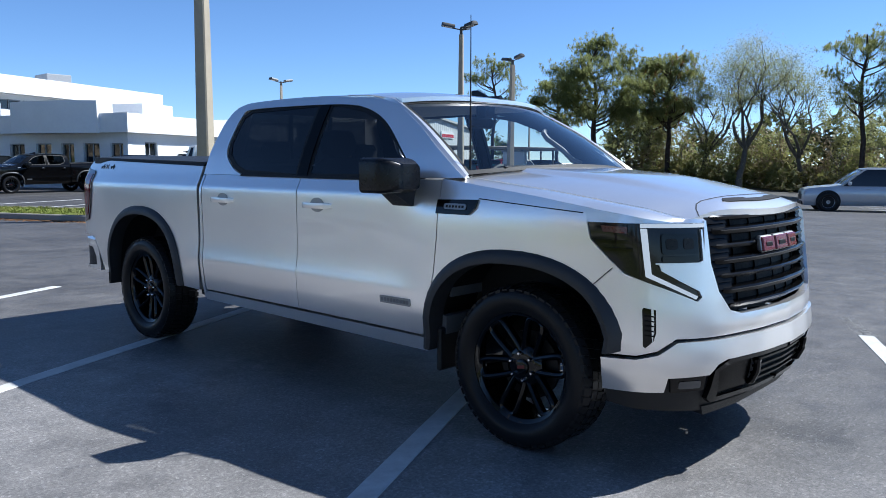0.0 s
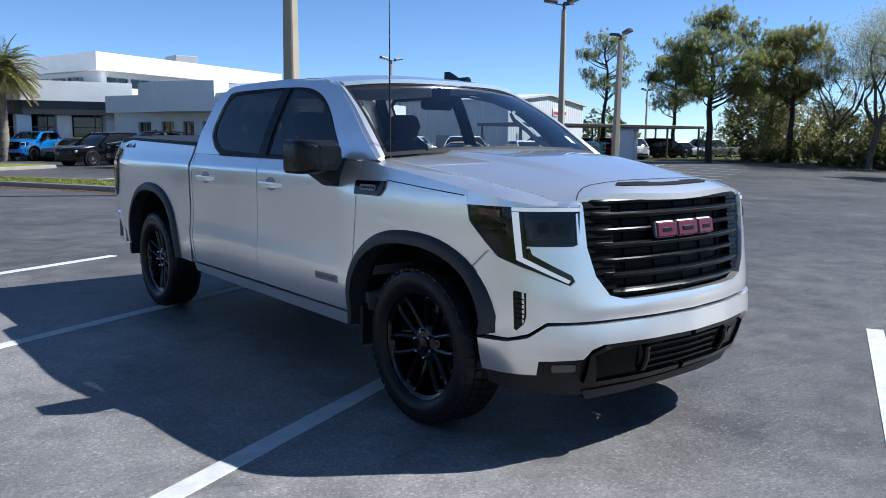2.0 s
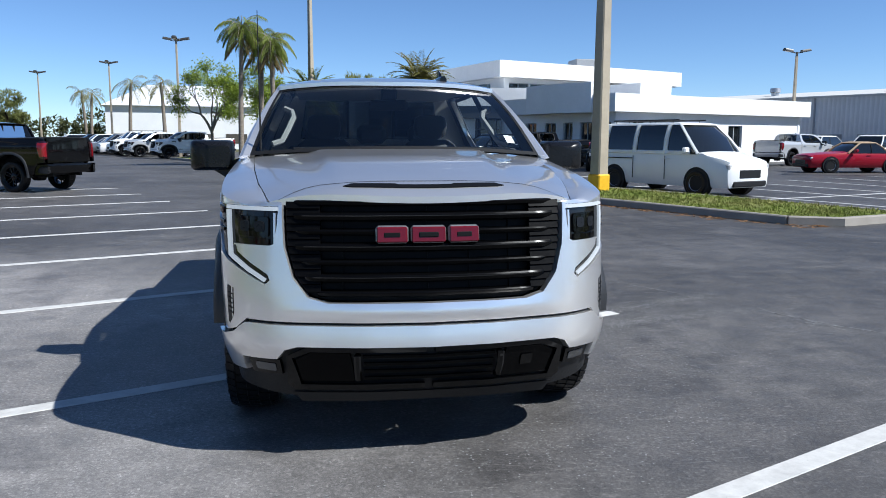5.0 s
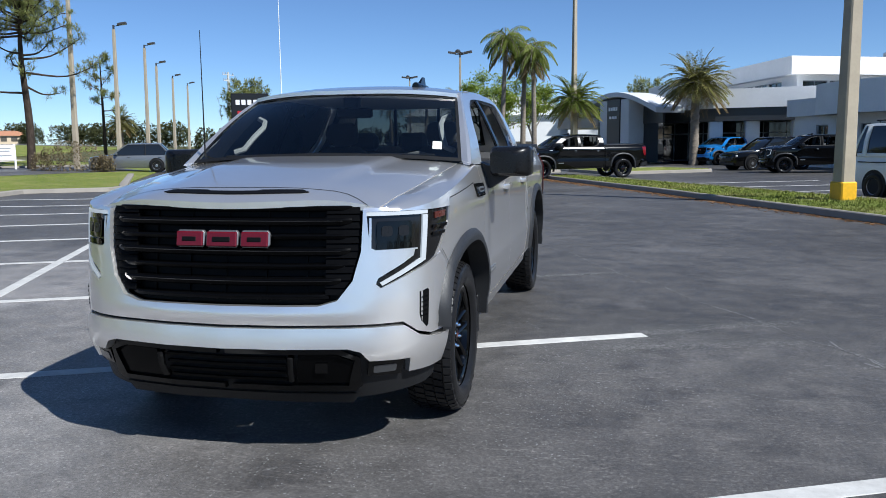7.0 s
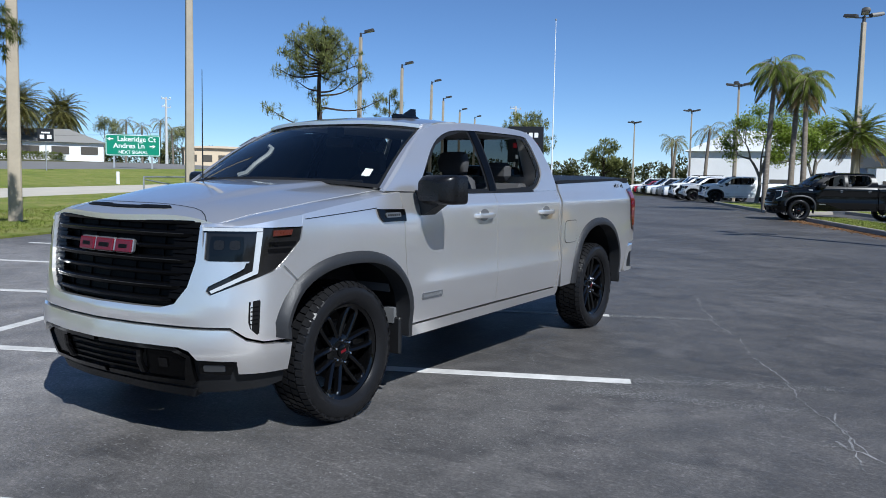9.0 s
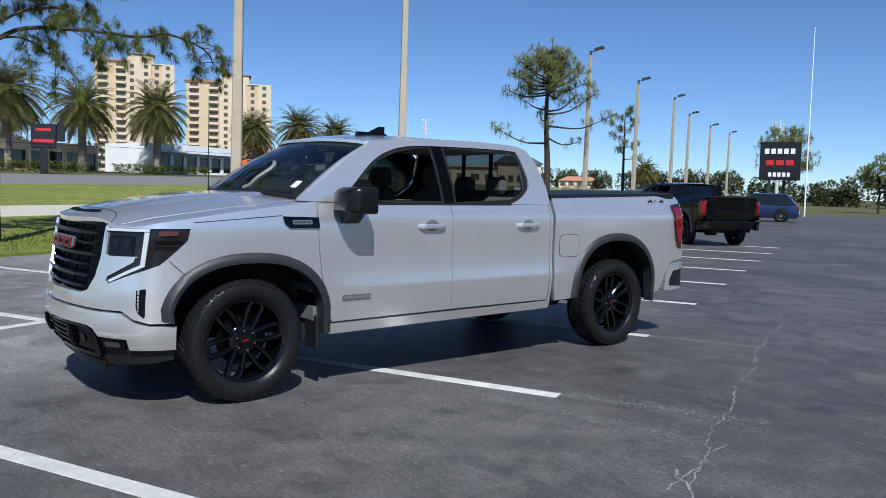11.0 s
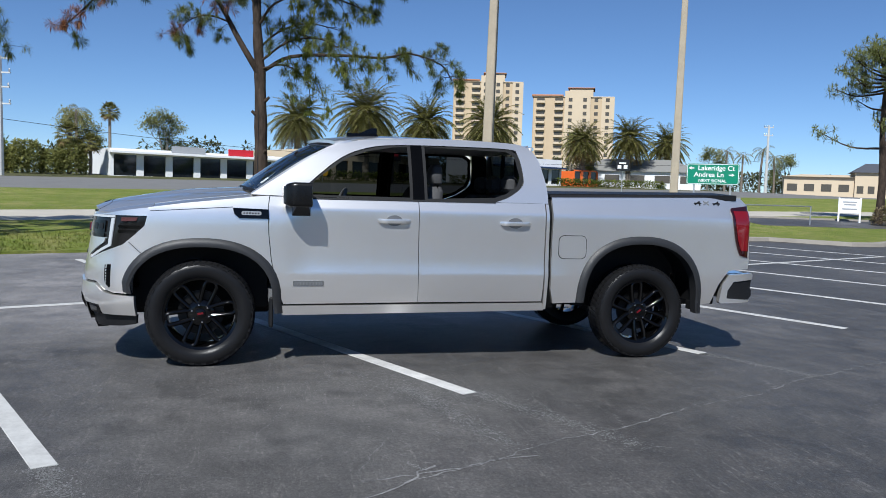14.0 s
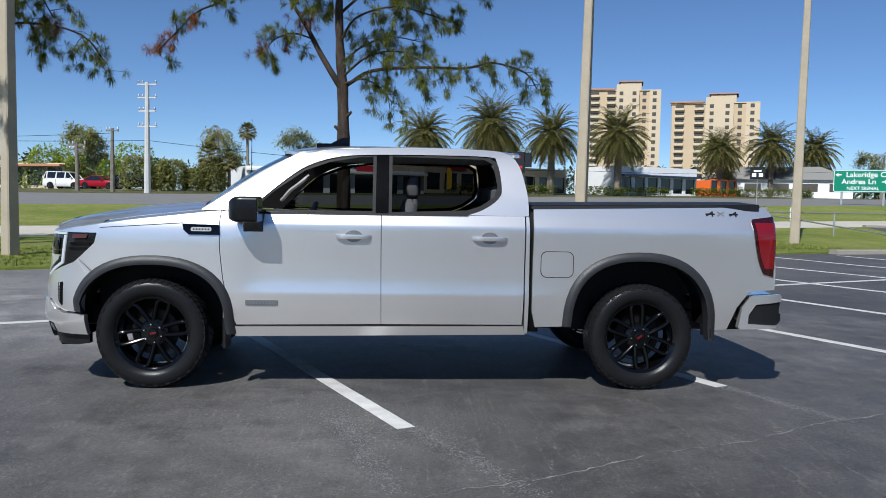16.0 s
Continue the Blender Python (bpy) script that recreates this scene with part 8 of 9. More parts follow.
    for i in range(4):
        piece("sign_bar", Geo().box(-0.6 + i * 0.32, -0.38 + i * 0.32, -0.83, -0.80, 3.9, 4.15, 0, mm), SIGNWHITE, t)
    for i in range(3):
        piece("sign_bar", Geo().box(-0.5 + i * 0.36, -0.24 + i * 0.36, -0.83, -0.80, 3.3, 3.5, 0, mm), SIGNWHITE, t)
    for i in range(4):
        piece("sign_bar", Geo().box(-4.1 + i * 0.42, -3.82 + i * 0.42, 0.44, 0.498, 3.18, 3.62, 0, mm), SIGNWHITE, t)
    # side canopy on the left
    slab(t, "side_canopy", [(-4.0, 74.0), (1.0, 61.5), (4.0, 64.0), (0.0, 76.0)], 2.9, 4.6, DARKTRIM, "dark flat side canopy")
    slab(t, "side_canopy_roof", [(-4.3, 74.4), (0.7, 61.2), (4.2, 64.0), (0.0, 76.6)], 4.6, 5.2, METALWALL)
    for x, y in ((-3.4, 73.0), (0.9, 62.6)):
        piece("column", Geo().box(x - 0.3, x + 0.3, y - 0.3, y + 0.3, 0, 2.9), METALWALL, t)
    return t


dealership()


def parts_wing():
    t = thing("office_wing", "low white office wing with a curved parapet", "building")
    A, B, C, Dd = (12.2, 45.6), (15.95, 35.9), (32.0, 43.4), (26.0, 53.0)
    win = [(2.1, 3.2, 0.75, 2.42), (4.05, 5.15, 0.75, 2.42), (5.85, 6.75, 0.1, 2.42), (7.4, 8.5, 0.55, 2.42), (9.25, 10.3, 0.55, 2.42)]
    wall_run(t, A, B, 0, 3.0, STUCCO, win)
    wall_run(t, B, C, 0, 3.0, STUCCO, [(1.4, 2.45, 1.0, 2.5), (5.0, 6.2, 1.0, 2.1), (10.0, 11.4, 0.2, 2.3)])
    wall_run(t, Dd, A, 0, 3.0, STUCCO)
    wall_run(t, C, Dd, 0, 3.0, STUCCO)
    fas = [(11.75, 45.75), (15.65, 35.25), (C[0] + 0.6, C[1] - 0.2), (Dd[0], Dd[1])]
    slab(t, "parapet", fas, 2.95, 3.95, STUCCO, "deep white parapet")
    # taller bowed front over the parapet, with a square return
    p0, p1 = Vector((12.55, 42.2)), Vector((14.85, 36.9))
    out = Vector((-(p1 - p0).y, (p1 - p0).x)).normalized() * -0.55
    drum = [tuple(p0.lerp(p1, k / 16) + out * (1 - (k / 8 - 1) ** 2)) for k in range(17)] + [(16.0, 37.55), (15.0, 43.5)]
    slab(t, "drum", drum, 2.93, 4.6, STUCCO, "bowed white parapet front")
    slab(t, "roof_box", [(19.5, 41.0), (22.0, 42.0), (21.0, 44.5), (18.5, 43.5)], 3.952, 4.9, STUCCO)
    return t


parts_wing()


def service_building():
    t = thing("service_building", "long white metal-clad service building with a low gable", "building")
    A = Vector((46.9, 47.0, 0))
    u, v = Vector((0.972, 0.234, 0)), Vector((-0.415, 0.910, 0))
    m = Matrix(((u.x, v.x, 0, A.x), (u.y, v.y, 0, A.y), (0, 0, 1, 0), (0, 0, 0, 1)))
    W, L, H, R = 14.5, 30.0, 5.0, 5.75
    # ribbed walls
    g = Geo()
    pts = []
    n = 150
    for i in range(n + 1):
        s = L * i / n
        pts.append((-0.04 if i % 2 else 0.0, s))
    g.loft([[(p[0], p[1], z) for p in pts] for z in (0.0, H)], False, False)
    piece("long_wall", Geo().add([m @ Vector(p) for p in g.v], g.f), METALWALL, t, "ribbed white metal wall", 0)
    g = Geo()
    n = 70
    top = lambda s: H + (R - H) * (1 - abs(2 * s / W - 1))  # noqa: E731
    row0 = [(W * i / n, -0.04 if i % 2 else 0.0, 0.0) for i in range(n + 1)]
    row1 = [(W * i / n, -0.04 if i % 2 else 0.0, top(W * i / n)) for i in range(n + 1)]
    g.loft([row0, row1], False, False)
    piece("gable_wall", Geo().add([m @ Vector(p) for p in g.v], g.f), METALWALL, t, "ribbed white gable wall", 0)
    rf = Geo()
    for s0, s1, z0, z1 in ((-0.3, W / 2, H - 0.03, R + 0.02), (W / 2, W + 0.3, R + 0.02, H - 0.03)):
        rf.add([m @ Vector(p) for p in ((s0, -0.3, z0), (s1, -0.3, z1), (s1, L, z1), (s0, L, z0), (s0, -0.3, z0 + 0.18), (s1, -0.3, z1 + 0.18), (s1, L, z1 + 0.18), (s0, L, z0 + 0.18))],
               [(0, 1, 2, 3), (4, 7, 6, 5), (0, 4, 5, 1), (1, 5, 6, 2), (2, 6, 7, 3), (3, 7, 4, 0)])
    piece("roof", rf, ROOFMAT, t, "pale low-pitched metal roof", 0)
    wl = Geo().box(0.1, W, 0.2, L, 0.0, H - 0.05, m=m)
    piece("inner_block", wl, DARKTRIM, t)
    for s in (2.2, 5.2, 8.5, 12.5):
        piece("roller_door", Geo().box(-0.09, -0.03, s, s + 2.0, 0.6, 1.9, m=m), GREYTRIM, t, "grey louvred opening")
    for s in (4.5, 11.0, 17.5, 24):
        piece("downpipe", Geo().box(-0.14, -0.05, s, s + 0.12, 0, H, m=m), GREYTRIM, t)
    for s in (6.5, 18.0):
        c = m @ Vector((3.5, s, 0))
        piece("roof_vent", Geo().lathe([(0.0, 1.0), (0.45, 0.95), (0.5, 0.6), (0.35, 0.5), (0.35, 0.0)], 12, Matrix.Translation((c.x, c.y, 5.3)) @ Matrix.Rotation(radians(-90), 4, "Y")), GALV, t, "round galvanised roof vent")
    sg = piece("wall_sign", Geo().box(8.0, 10.6, -0.12, -0.06, 3.9, 4.6, m=m), SIGNWHITE, t)
    for i in range(6):
        piece("sign_bar", Geo().box(8.1 + i * 0.42, 8.42 + i * 0.42, -0.15, -0.12, 4.0, 4.3, m=m), SIGNRED, sg)
    piece("side_door", Geo().box(1.4, 2.4, -0.08, -0.03, 0.0, 2.1, m=m), GREYTRIM, t)
    return t


service_building()


def carport():
    t = thing("carport", "long dark steel carport with a flat roof", "carport")
    a, b = Vector((38.0, 36.5, 0)), Vector((57.0, 34.0, 0))
    d = (b - a).normalized()
    m = Matrix(((d.x, -d.y, 0, a.x), (d.y, d.x, 0, a.y), (0, 0, 1, 0), (0, 0, 0, 1)))
    l = (b - a).length
    piece("roof", Geo().box(-0.3, l + 0.3, -0.3, 5.2, 2.55, 2.78, 0.02, m), LAMPHEAD, t)
    for i in range(6):
        s = l * i / 5
        for k in (0.0, 4.9):
            piece("post", Geo().box(s - 0.06, s + 0.06, k - 0.06, k + 0.06, -0.3, 2.55, 0, m), LAMPHEAD, t)
    return t


carport()


def strip_mall(name, p0, p1, h, deep, label, wall, trim=None, wins=5, sign=None, dz=0.0):
    """A low shop building that faces the highway."""
    t = thing(name, label, "building")
    a, b = Vector((*p0, 0)), Vector((*p1, 0))
    d = (b - a).normalized()
    m = Matrix(((d.x, -d.y, 0, a.x), (d.y, d.x, 0, a.y), (0, 0, 1, ground_z(a.x, a.y) + dz), (0, 0, 0, 1)))
    l = (b - a).length
    g = Geo()
    at, step = 0.0, l / wins
    for i in range(wins):
        s, e = i * step + step * 0.12, (i + 1) * step - step * 0.12
        g.box(at, s, 0, 0.3, -0.6, h, m=m)
        g.box(s, e, 0, 0.3, 2.5, h, m=m)
        g.box(s, e, 0, 0.3, -0.6, 0.4, m=m)
        at = e
    g.box(at, l, 0, 0.3, -0.6, h, m=m)
    g.box(0, 0.3, 0.3, deep, -0.6, h, m=m)
    g.box(l - 0.3, l, 0.3, deep, -0.6, h, m=m)
    g.box(0.3, l - 0.3, deep - 0.3, deep, -0.6, h, m=m)
    piece("wall", g, wall, t, "", 30)
    piece("roof", Geo().box(0.3, l - 0.3, 0.3, deep - 0.3, h - 0.5, h - 0.3, m=m), ROOFMAT, t)
    for i in range(wins):
        s, e = i * step + step * 0.12, (i + 1) * step - step * 0.12
        piece("shop_window", Geo().box(s, e, 0.16, 0.2, 0.4, 2.5, m=m), WINGLASS, t)
    if trim:
        piece("awning", Geo().box(-0.1, l + 0.1, -1.0, -0.002, 2.6, 2.85, 0.02, m), trim, t)
    for s, e, z0, z1, mt in sign or ():
        piece("shop_sign", Geo().box(s, e, -0.10, -0.004, z0, z1, 0.02, m), mt, t)
    return t


strip_mall("shop_building", (-77.0, -15.2), (-84.4, 3.6), 3.1, 12, "low white shop building with dark windows", STUCCO, STUCCO, 7, ((6.0, 9.5, 2.9, 3.6, GREYTRIM), (12.0, 14.8, 2.9, 3.6, SIGNRED)), -0.4)
strip_mall("shop_building", (-90.5, 4.0), (-101.5, 24.0), 3.6, 12, "long low cream shop building", TOWERTRIM, None, 9, ((3, 6, 2.9, 3.5, SIGNRED),), 0.0)
strip_mall("shop_building", (-99.5, 31.0), (-105.5, 44.0), 4.0, 10, "low white and blue shop building", STUCCO, NAVYPAINT, 6, ((2, 5, 3.0, 3.8, SIGNWHITE),), 0.0)
strip_mall("shop_building", (-106.8, 46.6), (-109.0, 51.6), 2.3, 8, "small low shop with an orange front", ORANGE, None, 3, None, 0.0)
strip_mall("shop_building", (-96.0, -62.0), (-88.0, -38.0), 3.0, 10, "long low shop building with a tan front", TOWERTRIM, TERRA, 9, None, 0.0)


def hip_house(x, y, w, d, h, rh, turn, wall, roof, label):
    t = thing("house", label, "building", pose(x, y, ground_z(x, y) - 0.3, 0, 0, turn))
    piece("wall", Geo().box(-w / 2, w / 2, -d / 2, d / 2, 0, h), wall, t)
    o, r = 0.5, w * 0.28
    piece("roof", Geo().add([(-w / 2 - o, -d / 2 - o, h), (w / 2 + o, -d / 2 - o, h), (w / 2 + o, d / 2 + o, h), (-w / 2 - o, d / 2 + o, h), (-r, 0, h + rh), (r, 0, h + rh)],
                            [(0, 1, 5, 4), (1, 2, 5), (2, 3, 4, 5), (3, 0, 4), (0, 3, 2, 1)]), roof, t, "", 0)
    for i in range(5):
        s = -w / 2 + w * (i + 0.5) / 5
        piece("window", Geo().box(s - w * 0.06, s + w * 0.06, -d / 2 - 0.04, -d / 2 - 0.002, 1.0, 2.2), TOWERGLASS, t)
    return t


hip_house(-116.0, 62.0, 20, 10, 2.8, 2.2, 62, STUCCO, GREYROOF, "white building with a wide grey shingled roof")
hip_house(-103.4, 99.3, 8, 7, 4.4, 1.6, 55, TOWERTRIM, DARKROOF, "beige roadside restaurant with a dark hip roof")
hip_house(-108.6, 93.0, 13, 7, 3.4, 0.5, 55, TOWERTRIM, TOWERTRIM, "long low beige building beside the highway")
hip_house(-170.0, 190.0, 13, 10, 2.6, 1.5, 45, TOWERTRIM, TERRA, "tan house with a terracotta roof")
hip_house(-185.0, 170.0, 13, 10, 2.6, 1.5, 35, TOWERTRIM, TERRA, "tan house with a terracotta roof")
hip_house(-16.0, 106.0, 22, 16, 5.6, 3.0, 10, STUCCO, METALWALL, "large white building with a pale hip roof")
hip_house(3.0, 108.0, 18, 16, 6.0, 0.8, 10, STUCCO, METALWALL, "large white building with a pale hip roof")


def led_sign():
    x, y = -81.1, 13.6
    t = thing("roadside_sign", "black roadside display sign on a post", "sign", pose(x, y, ground_z(x, y), 0, 0, 66))
    piece("signpost", Geo().box(-0.35, 0.35, -0.2, 0.2, -0.1, 2.6, 0.03), SIGNBLACK, t)
    b = piece("board", Geo().box(-1.15, 1.15, -0.25, 0.25, 2.5, 4.9, 0.05), SIGNBLACK, t)
    piece("red_line", Geo().box(-0.95, 0.95, -0.28, -0.25, 3.05, 3.35), SIGNRED, b)
    piece("red_line", Geo().box(-0.7, 0.7, -0.28, -0.25, 4.2, 4.45), SIGNRED, b)
    piece("side_panel", Geo().box(1.2, 1.9, -0.2, 0.2, 3.2, 4.8, 0.03), SIGNBLACK, t)
    for nm, dx, mt in (("banner_flag", -5.5, YELLOW),):
        f = thing("banner_flag", "tall yellow feather banner by the roadside", "banner", pose(-77.8, 5.8, ground_z(-77.8, 5.8)))
        piece("pole", Geo().tube([(0, 0, 0), (0, 0, 3.1)], 0.03, 6), GALV, f)
        piece("cloth", Geo().prism([(0.0, 0.6), (0.55, 0.7), (0.6, 2.4), (0.35, 3.0), (0.0, 3.1)], -0.01, 0.01, "y", Matrix.Rotation(radians(66), 4, "Z")), mt, f)
    return t


led_sign()


def tower(name, x, y, w, d, floors, turn, label, step):
    """A condominium tower: storeys of balconies, windows, corner bays and a roof house."""
    t = thing(name, label, "apartment tower", pose(x, y, 0, 0, 0, turn))
    fh = 3.35
    H = floors * fh
    piece("wall", Geo().box(-w / 2, w / 2, -d / 2, d / 2, 0, H, 0.2), TOWERMAT, t)
    piece("bay", Geo().box(-w * 0.10, w * 0.22, -d / 2 - 1.2, -d / 2 - 0.02, 0, H + 2.6), TOWERTRIM, t)
    piece("bay", Geo().box(w * 0.36, w / 2 + 0.6, -d / 2 - 0.8, d / 2, 0, H - 0.5), TOWERTRIM, t)
    piece("roof_house", Geo().box(-w * 0.05, w * 0.25, -d * 0.3, d * 0.3, H, H + 4.4, 0.15), TOWERTRIM, t)
    piece("roof_cap", Geo().box(-w * 0.07, w * 0.27, -d * 0.33, d * 0.33, H + 4.4, H + 4.9, 0.1), TERRA, t)
    piece("cornice", Geo().box(-w / 2 - 0.5, w / 2 + 0.5, -d / 2 - 0.5, d / 2 + 0.5, H - 0.5, H, 0.1), TOWERTRIM, t)
    piece("roof_band", Geo().box(-w / 2 - 0.7, -w * 0.12, -d / 2 - 0.9, d / 2, H, H + 0.8, 0.1), TERRA, t)
    win = Geo()
    win.box(-0.9, 0.9, -0.1, 0, 0, 1.7)
    wm = win.mesh("window")
    bal = Geo().box(-2.2, 2.2, -1.3, 0, 0, 0.22).box(-2.2, 2.2, -1.3, -1.22, 0.22, 1.1).box(-2.2, -2.1, -1.3, 0, 0.22, 1.1).box(2.1, 2.2, -1.3, 0, 0.22, 1.1)
    bm_ = bal.mesh("balcony")
    dk = Geo().box(-1.9, 1.9, -0.08, 0, 0.2, 2.5).mesh("balcony_opening")
    for f in range(1, floors):
        z = f * fh
        for s in (-0.43, -0.20):
            piece("balcony", bm_, TOWERTRIM, t, m=pose(w * s + 1.0, -d / 2 - 0.01, z))
            piece("balcony_opening", dk, TOWERGLASS, t, m=pose(w * s + 1.0, -d / 2 - 0.015, z))
        for s in (-0.03, 0.15):
            piece("window", wm, TOWERGLASS, t, m=pose(w * s, -d / 2 - 1.22, z + 0.8))
        piece("window", wm, TOWERGLASS, t, m=pose(w * 0.29, -d / 2 - 0.02, z + 0.8))
        piece("window", wm, TOWERGLASS, t, m=pose(w * 0.43, -d / 2 - 0.82, z + 0.8))
        for s in (-0.25, 0.2):
            piece("window", wm, TOWERGLASS, t, m=pose(-w / 2 - 0.01, d * s, z + 0.8, 0, 0, -90))
    return t


tower("apartment_tower", -385.5, 115.0, 34, 22, 17, 73, "tall cream apartment tower with balconies", 0)
tower("apartment_tower", -371.0, 156.0, 39, 22, 15, 66, "tall cream apartment tower with balconies", 1)


def shed(x, y):
    t = thing("garden_shed", "small white metal shed beside the carport", "shed", pose(x, y, ground_z(x, y), 0, 0, 24))
    piece("wall", Geo().box(-0.55, 0.55, -0.8, 0.8, 0, 2.25, 0.02), METALWALL, t)
    piece("roof", Geo().box(-0.65, 0.65, -0.9, 0.9, 2.252, 2.36, 0.02), GREYTRIM, t)
    piece("door", Geo().box(-0.42, 0.42, -0.84, -0.802, 0.05, 2.0, 0.01), STUCCO, t)
    return t


shed(44.4, 32.0)


def yard_sign(x, y, turn):
    t = thing("yard_sign", "white board sign on two posts on the verge", "sign", pose(x, y, ground_z(x, y), 0, 0, turn))
    for dx in (-0.55, 0.55):
        piece("signpost", Geo().box(dx - 0.05, dx + 0.05, -0.05, 0.05, -0.1, 1.45, 0.01), SIGNWHITE, t)
    b = piece("board", Geo().box(-0.50, 0.50, -0.03, 0.03, 0.55, 1.40, 0.01), SIGNWHITE, t)
    for z, w in ((1.20, 0.36), (1.05, 0.30), (0.80, 0.38)):
        piece("text_bar", Geo().box(-w, w, -0.036, -0.031, z - 0.035, z + 0.035), GREYTRIM, b)
    return t


yard_sign(-31.6, 32.0, 50)
_mk = thing("marker_post", "short white plastic marker post in the grass", "post", pose(-37.2, 22.9, ground_z(-37.2, 22.9)))
piece("post", Geo().tube([(0, 0, -0.1), (0, 0, 0.75)], [0.10, 0.10], 10), SIGNWHITE, _mk)

# ---- parked vehicles ----
def repaint(t, paint, label, group="parked vehicles", old=PAINT):
    """Another paint for a copy, held by its objects and not by the shared meshes."""
    for o in t.children_recursive:
        if o.type == "MESH" and o.data.materials and o.data.materials[0] == old:
            o.material_slots[0].link = "OBJECT"
            o.material_slots[0].material = paint
    return tagged(t, label, "", group)


def heading(x, y, hx, hy, scale=1.0, z=None):
    """A pose for a vehicle at a place, its nose along (hx, hy)."""
    a = math.atan2(hx, -hy)
    return Matrix.LocRotScale((x, y, ground_z(x, y) if z is None else z), Euler((0, 0, a)), (scale,) * 3)


SMALL = {"nameplate_bar", "badge_bar", "vent_fin", "grille_mesh_bar", "grille_upright", "lamp_fin", "lug_nut", "bed_mark_stroke", "emblem_slot", "inspection_sticker", "radio_antenna"}


def another_truck(x, y, hx, hy, paint, label, scale=1.0):
    m = heading(x, y, hx, hy)
    t = copy_thing(truck, m)
    for o in list(t.children_recursive):
        if o.name.split(".")[0] in SMALL:
            bpy.data.objects.remove(o)
    if scale != 1.0:
        t.scale = (scale,) * 3
    return repaint(t, paint, label)


_u = (LU.x, LU.y)
another_truck(-0.05, 29.5, -0.90, -0.43, BLACKPAINT, "black crew-cab pickup parked before the palms", 1.0)
another_truck(9.0, 50.5, -0.75, -0.66, BLUEPAINT, "bright blue pickup before the showroom", 0.98)
another_truck(-9.7, 18.0, -0.90, 0.43, BLACKPAINT, "black pickup parked with its tail to the lane", 0.99)
another_truck(-9.1, 52.5, -0.91, -0.415, WHITEPAINT, "white pickup in the row of new trucks", 0.98)
another_truck(-13.6, 60.0, -0.91, -0.415, WHITEPAINT, "white pickup in the row of new trucks", 0.98)
another_truck(-12.0, 57.3, -0.91, -0.415, LIGHTPAINT, "silver-grey pickup in the row of new trucks", 0.96)
another_truck(41.5, 37.5, 0.3, 0.95, GREYPAINT, "grey pickup parked under the carport", 0.95)
another_truck(45.5, 37.5, 0.3, 0.95, TEALPAINT, "dark teal pickup parked under the carport", 0.92)
another_truck(27.0, 36.0, 0.9, 0.42, LIGHTPAINT, "silver pickup parked before the service building", 0.95)


def wheel_small():
    g = Geo().lathe([(0.20, 0.115), (0.24, 0.125), (0.29, 0.12), (0.325, 0.09), (0.325, -0.09), (0.29, -0.115)], 24)
    ty = g.mesh("tyre")
    ty.materials.append(RUBBER)
    r = Geo().lathe([(0.0, 0.085), (0.06, 0.09), (0.08, 0.075)], 20)
    r.lathe([(0.205, 0.115), (0.19, 0.10), (0.185, 0.0)], 24)
    for k in range(5):
        a = 2 * math.pi * k / 5
        r.loft([[(x, rr * math.cos(a) - o * math.sin(a), rr * math.sin(a) + o * math.cos(a)) for x, o in ((0.05, -w), (0.085, -w * 0.7), (0.085, w * 0.7), (0.05, w))] for rr, w in ((0.05, 0.035), (0.195, 0.028))])
    rm = r.mesh("rim", 40)
    rm.materials.append(STEEL)
    return ty, rm


TY, RM = wheel_small()


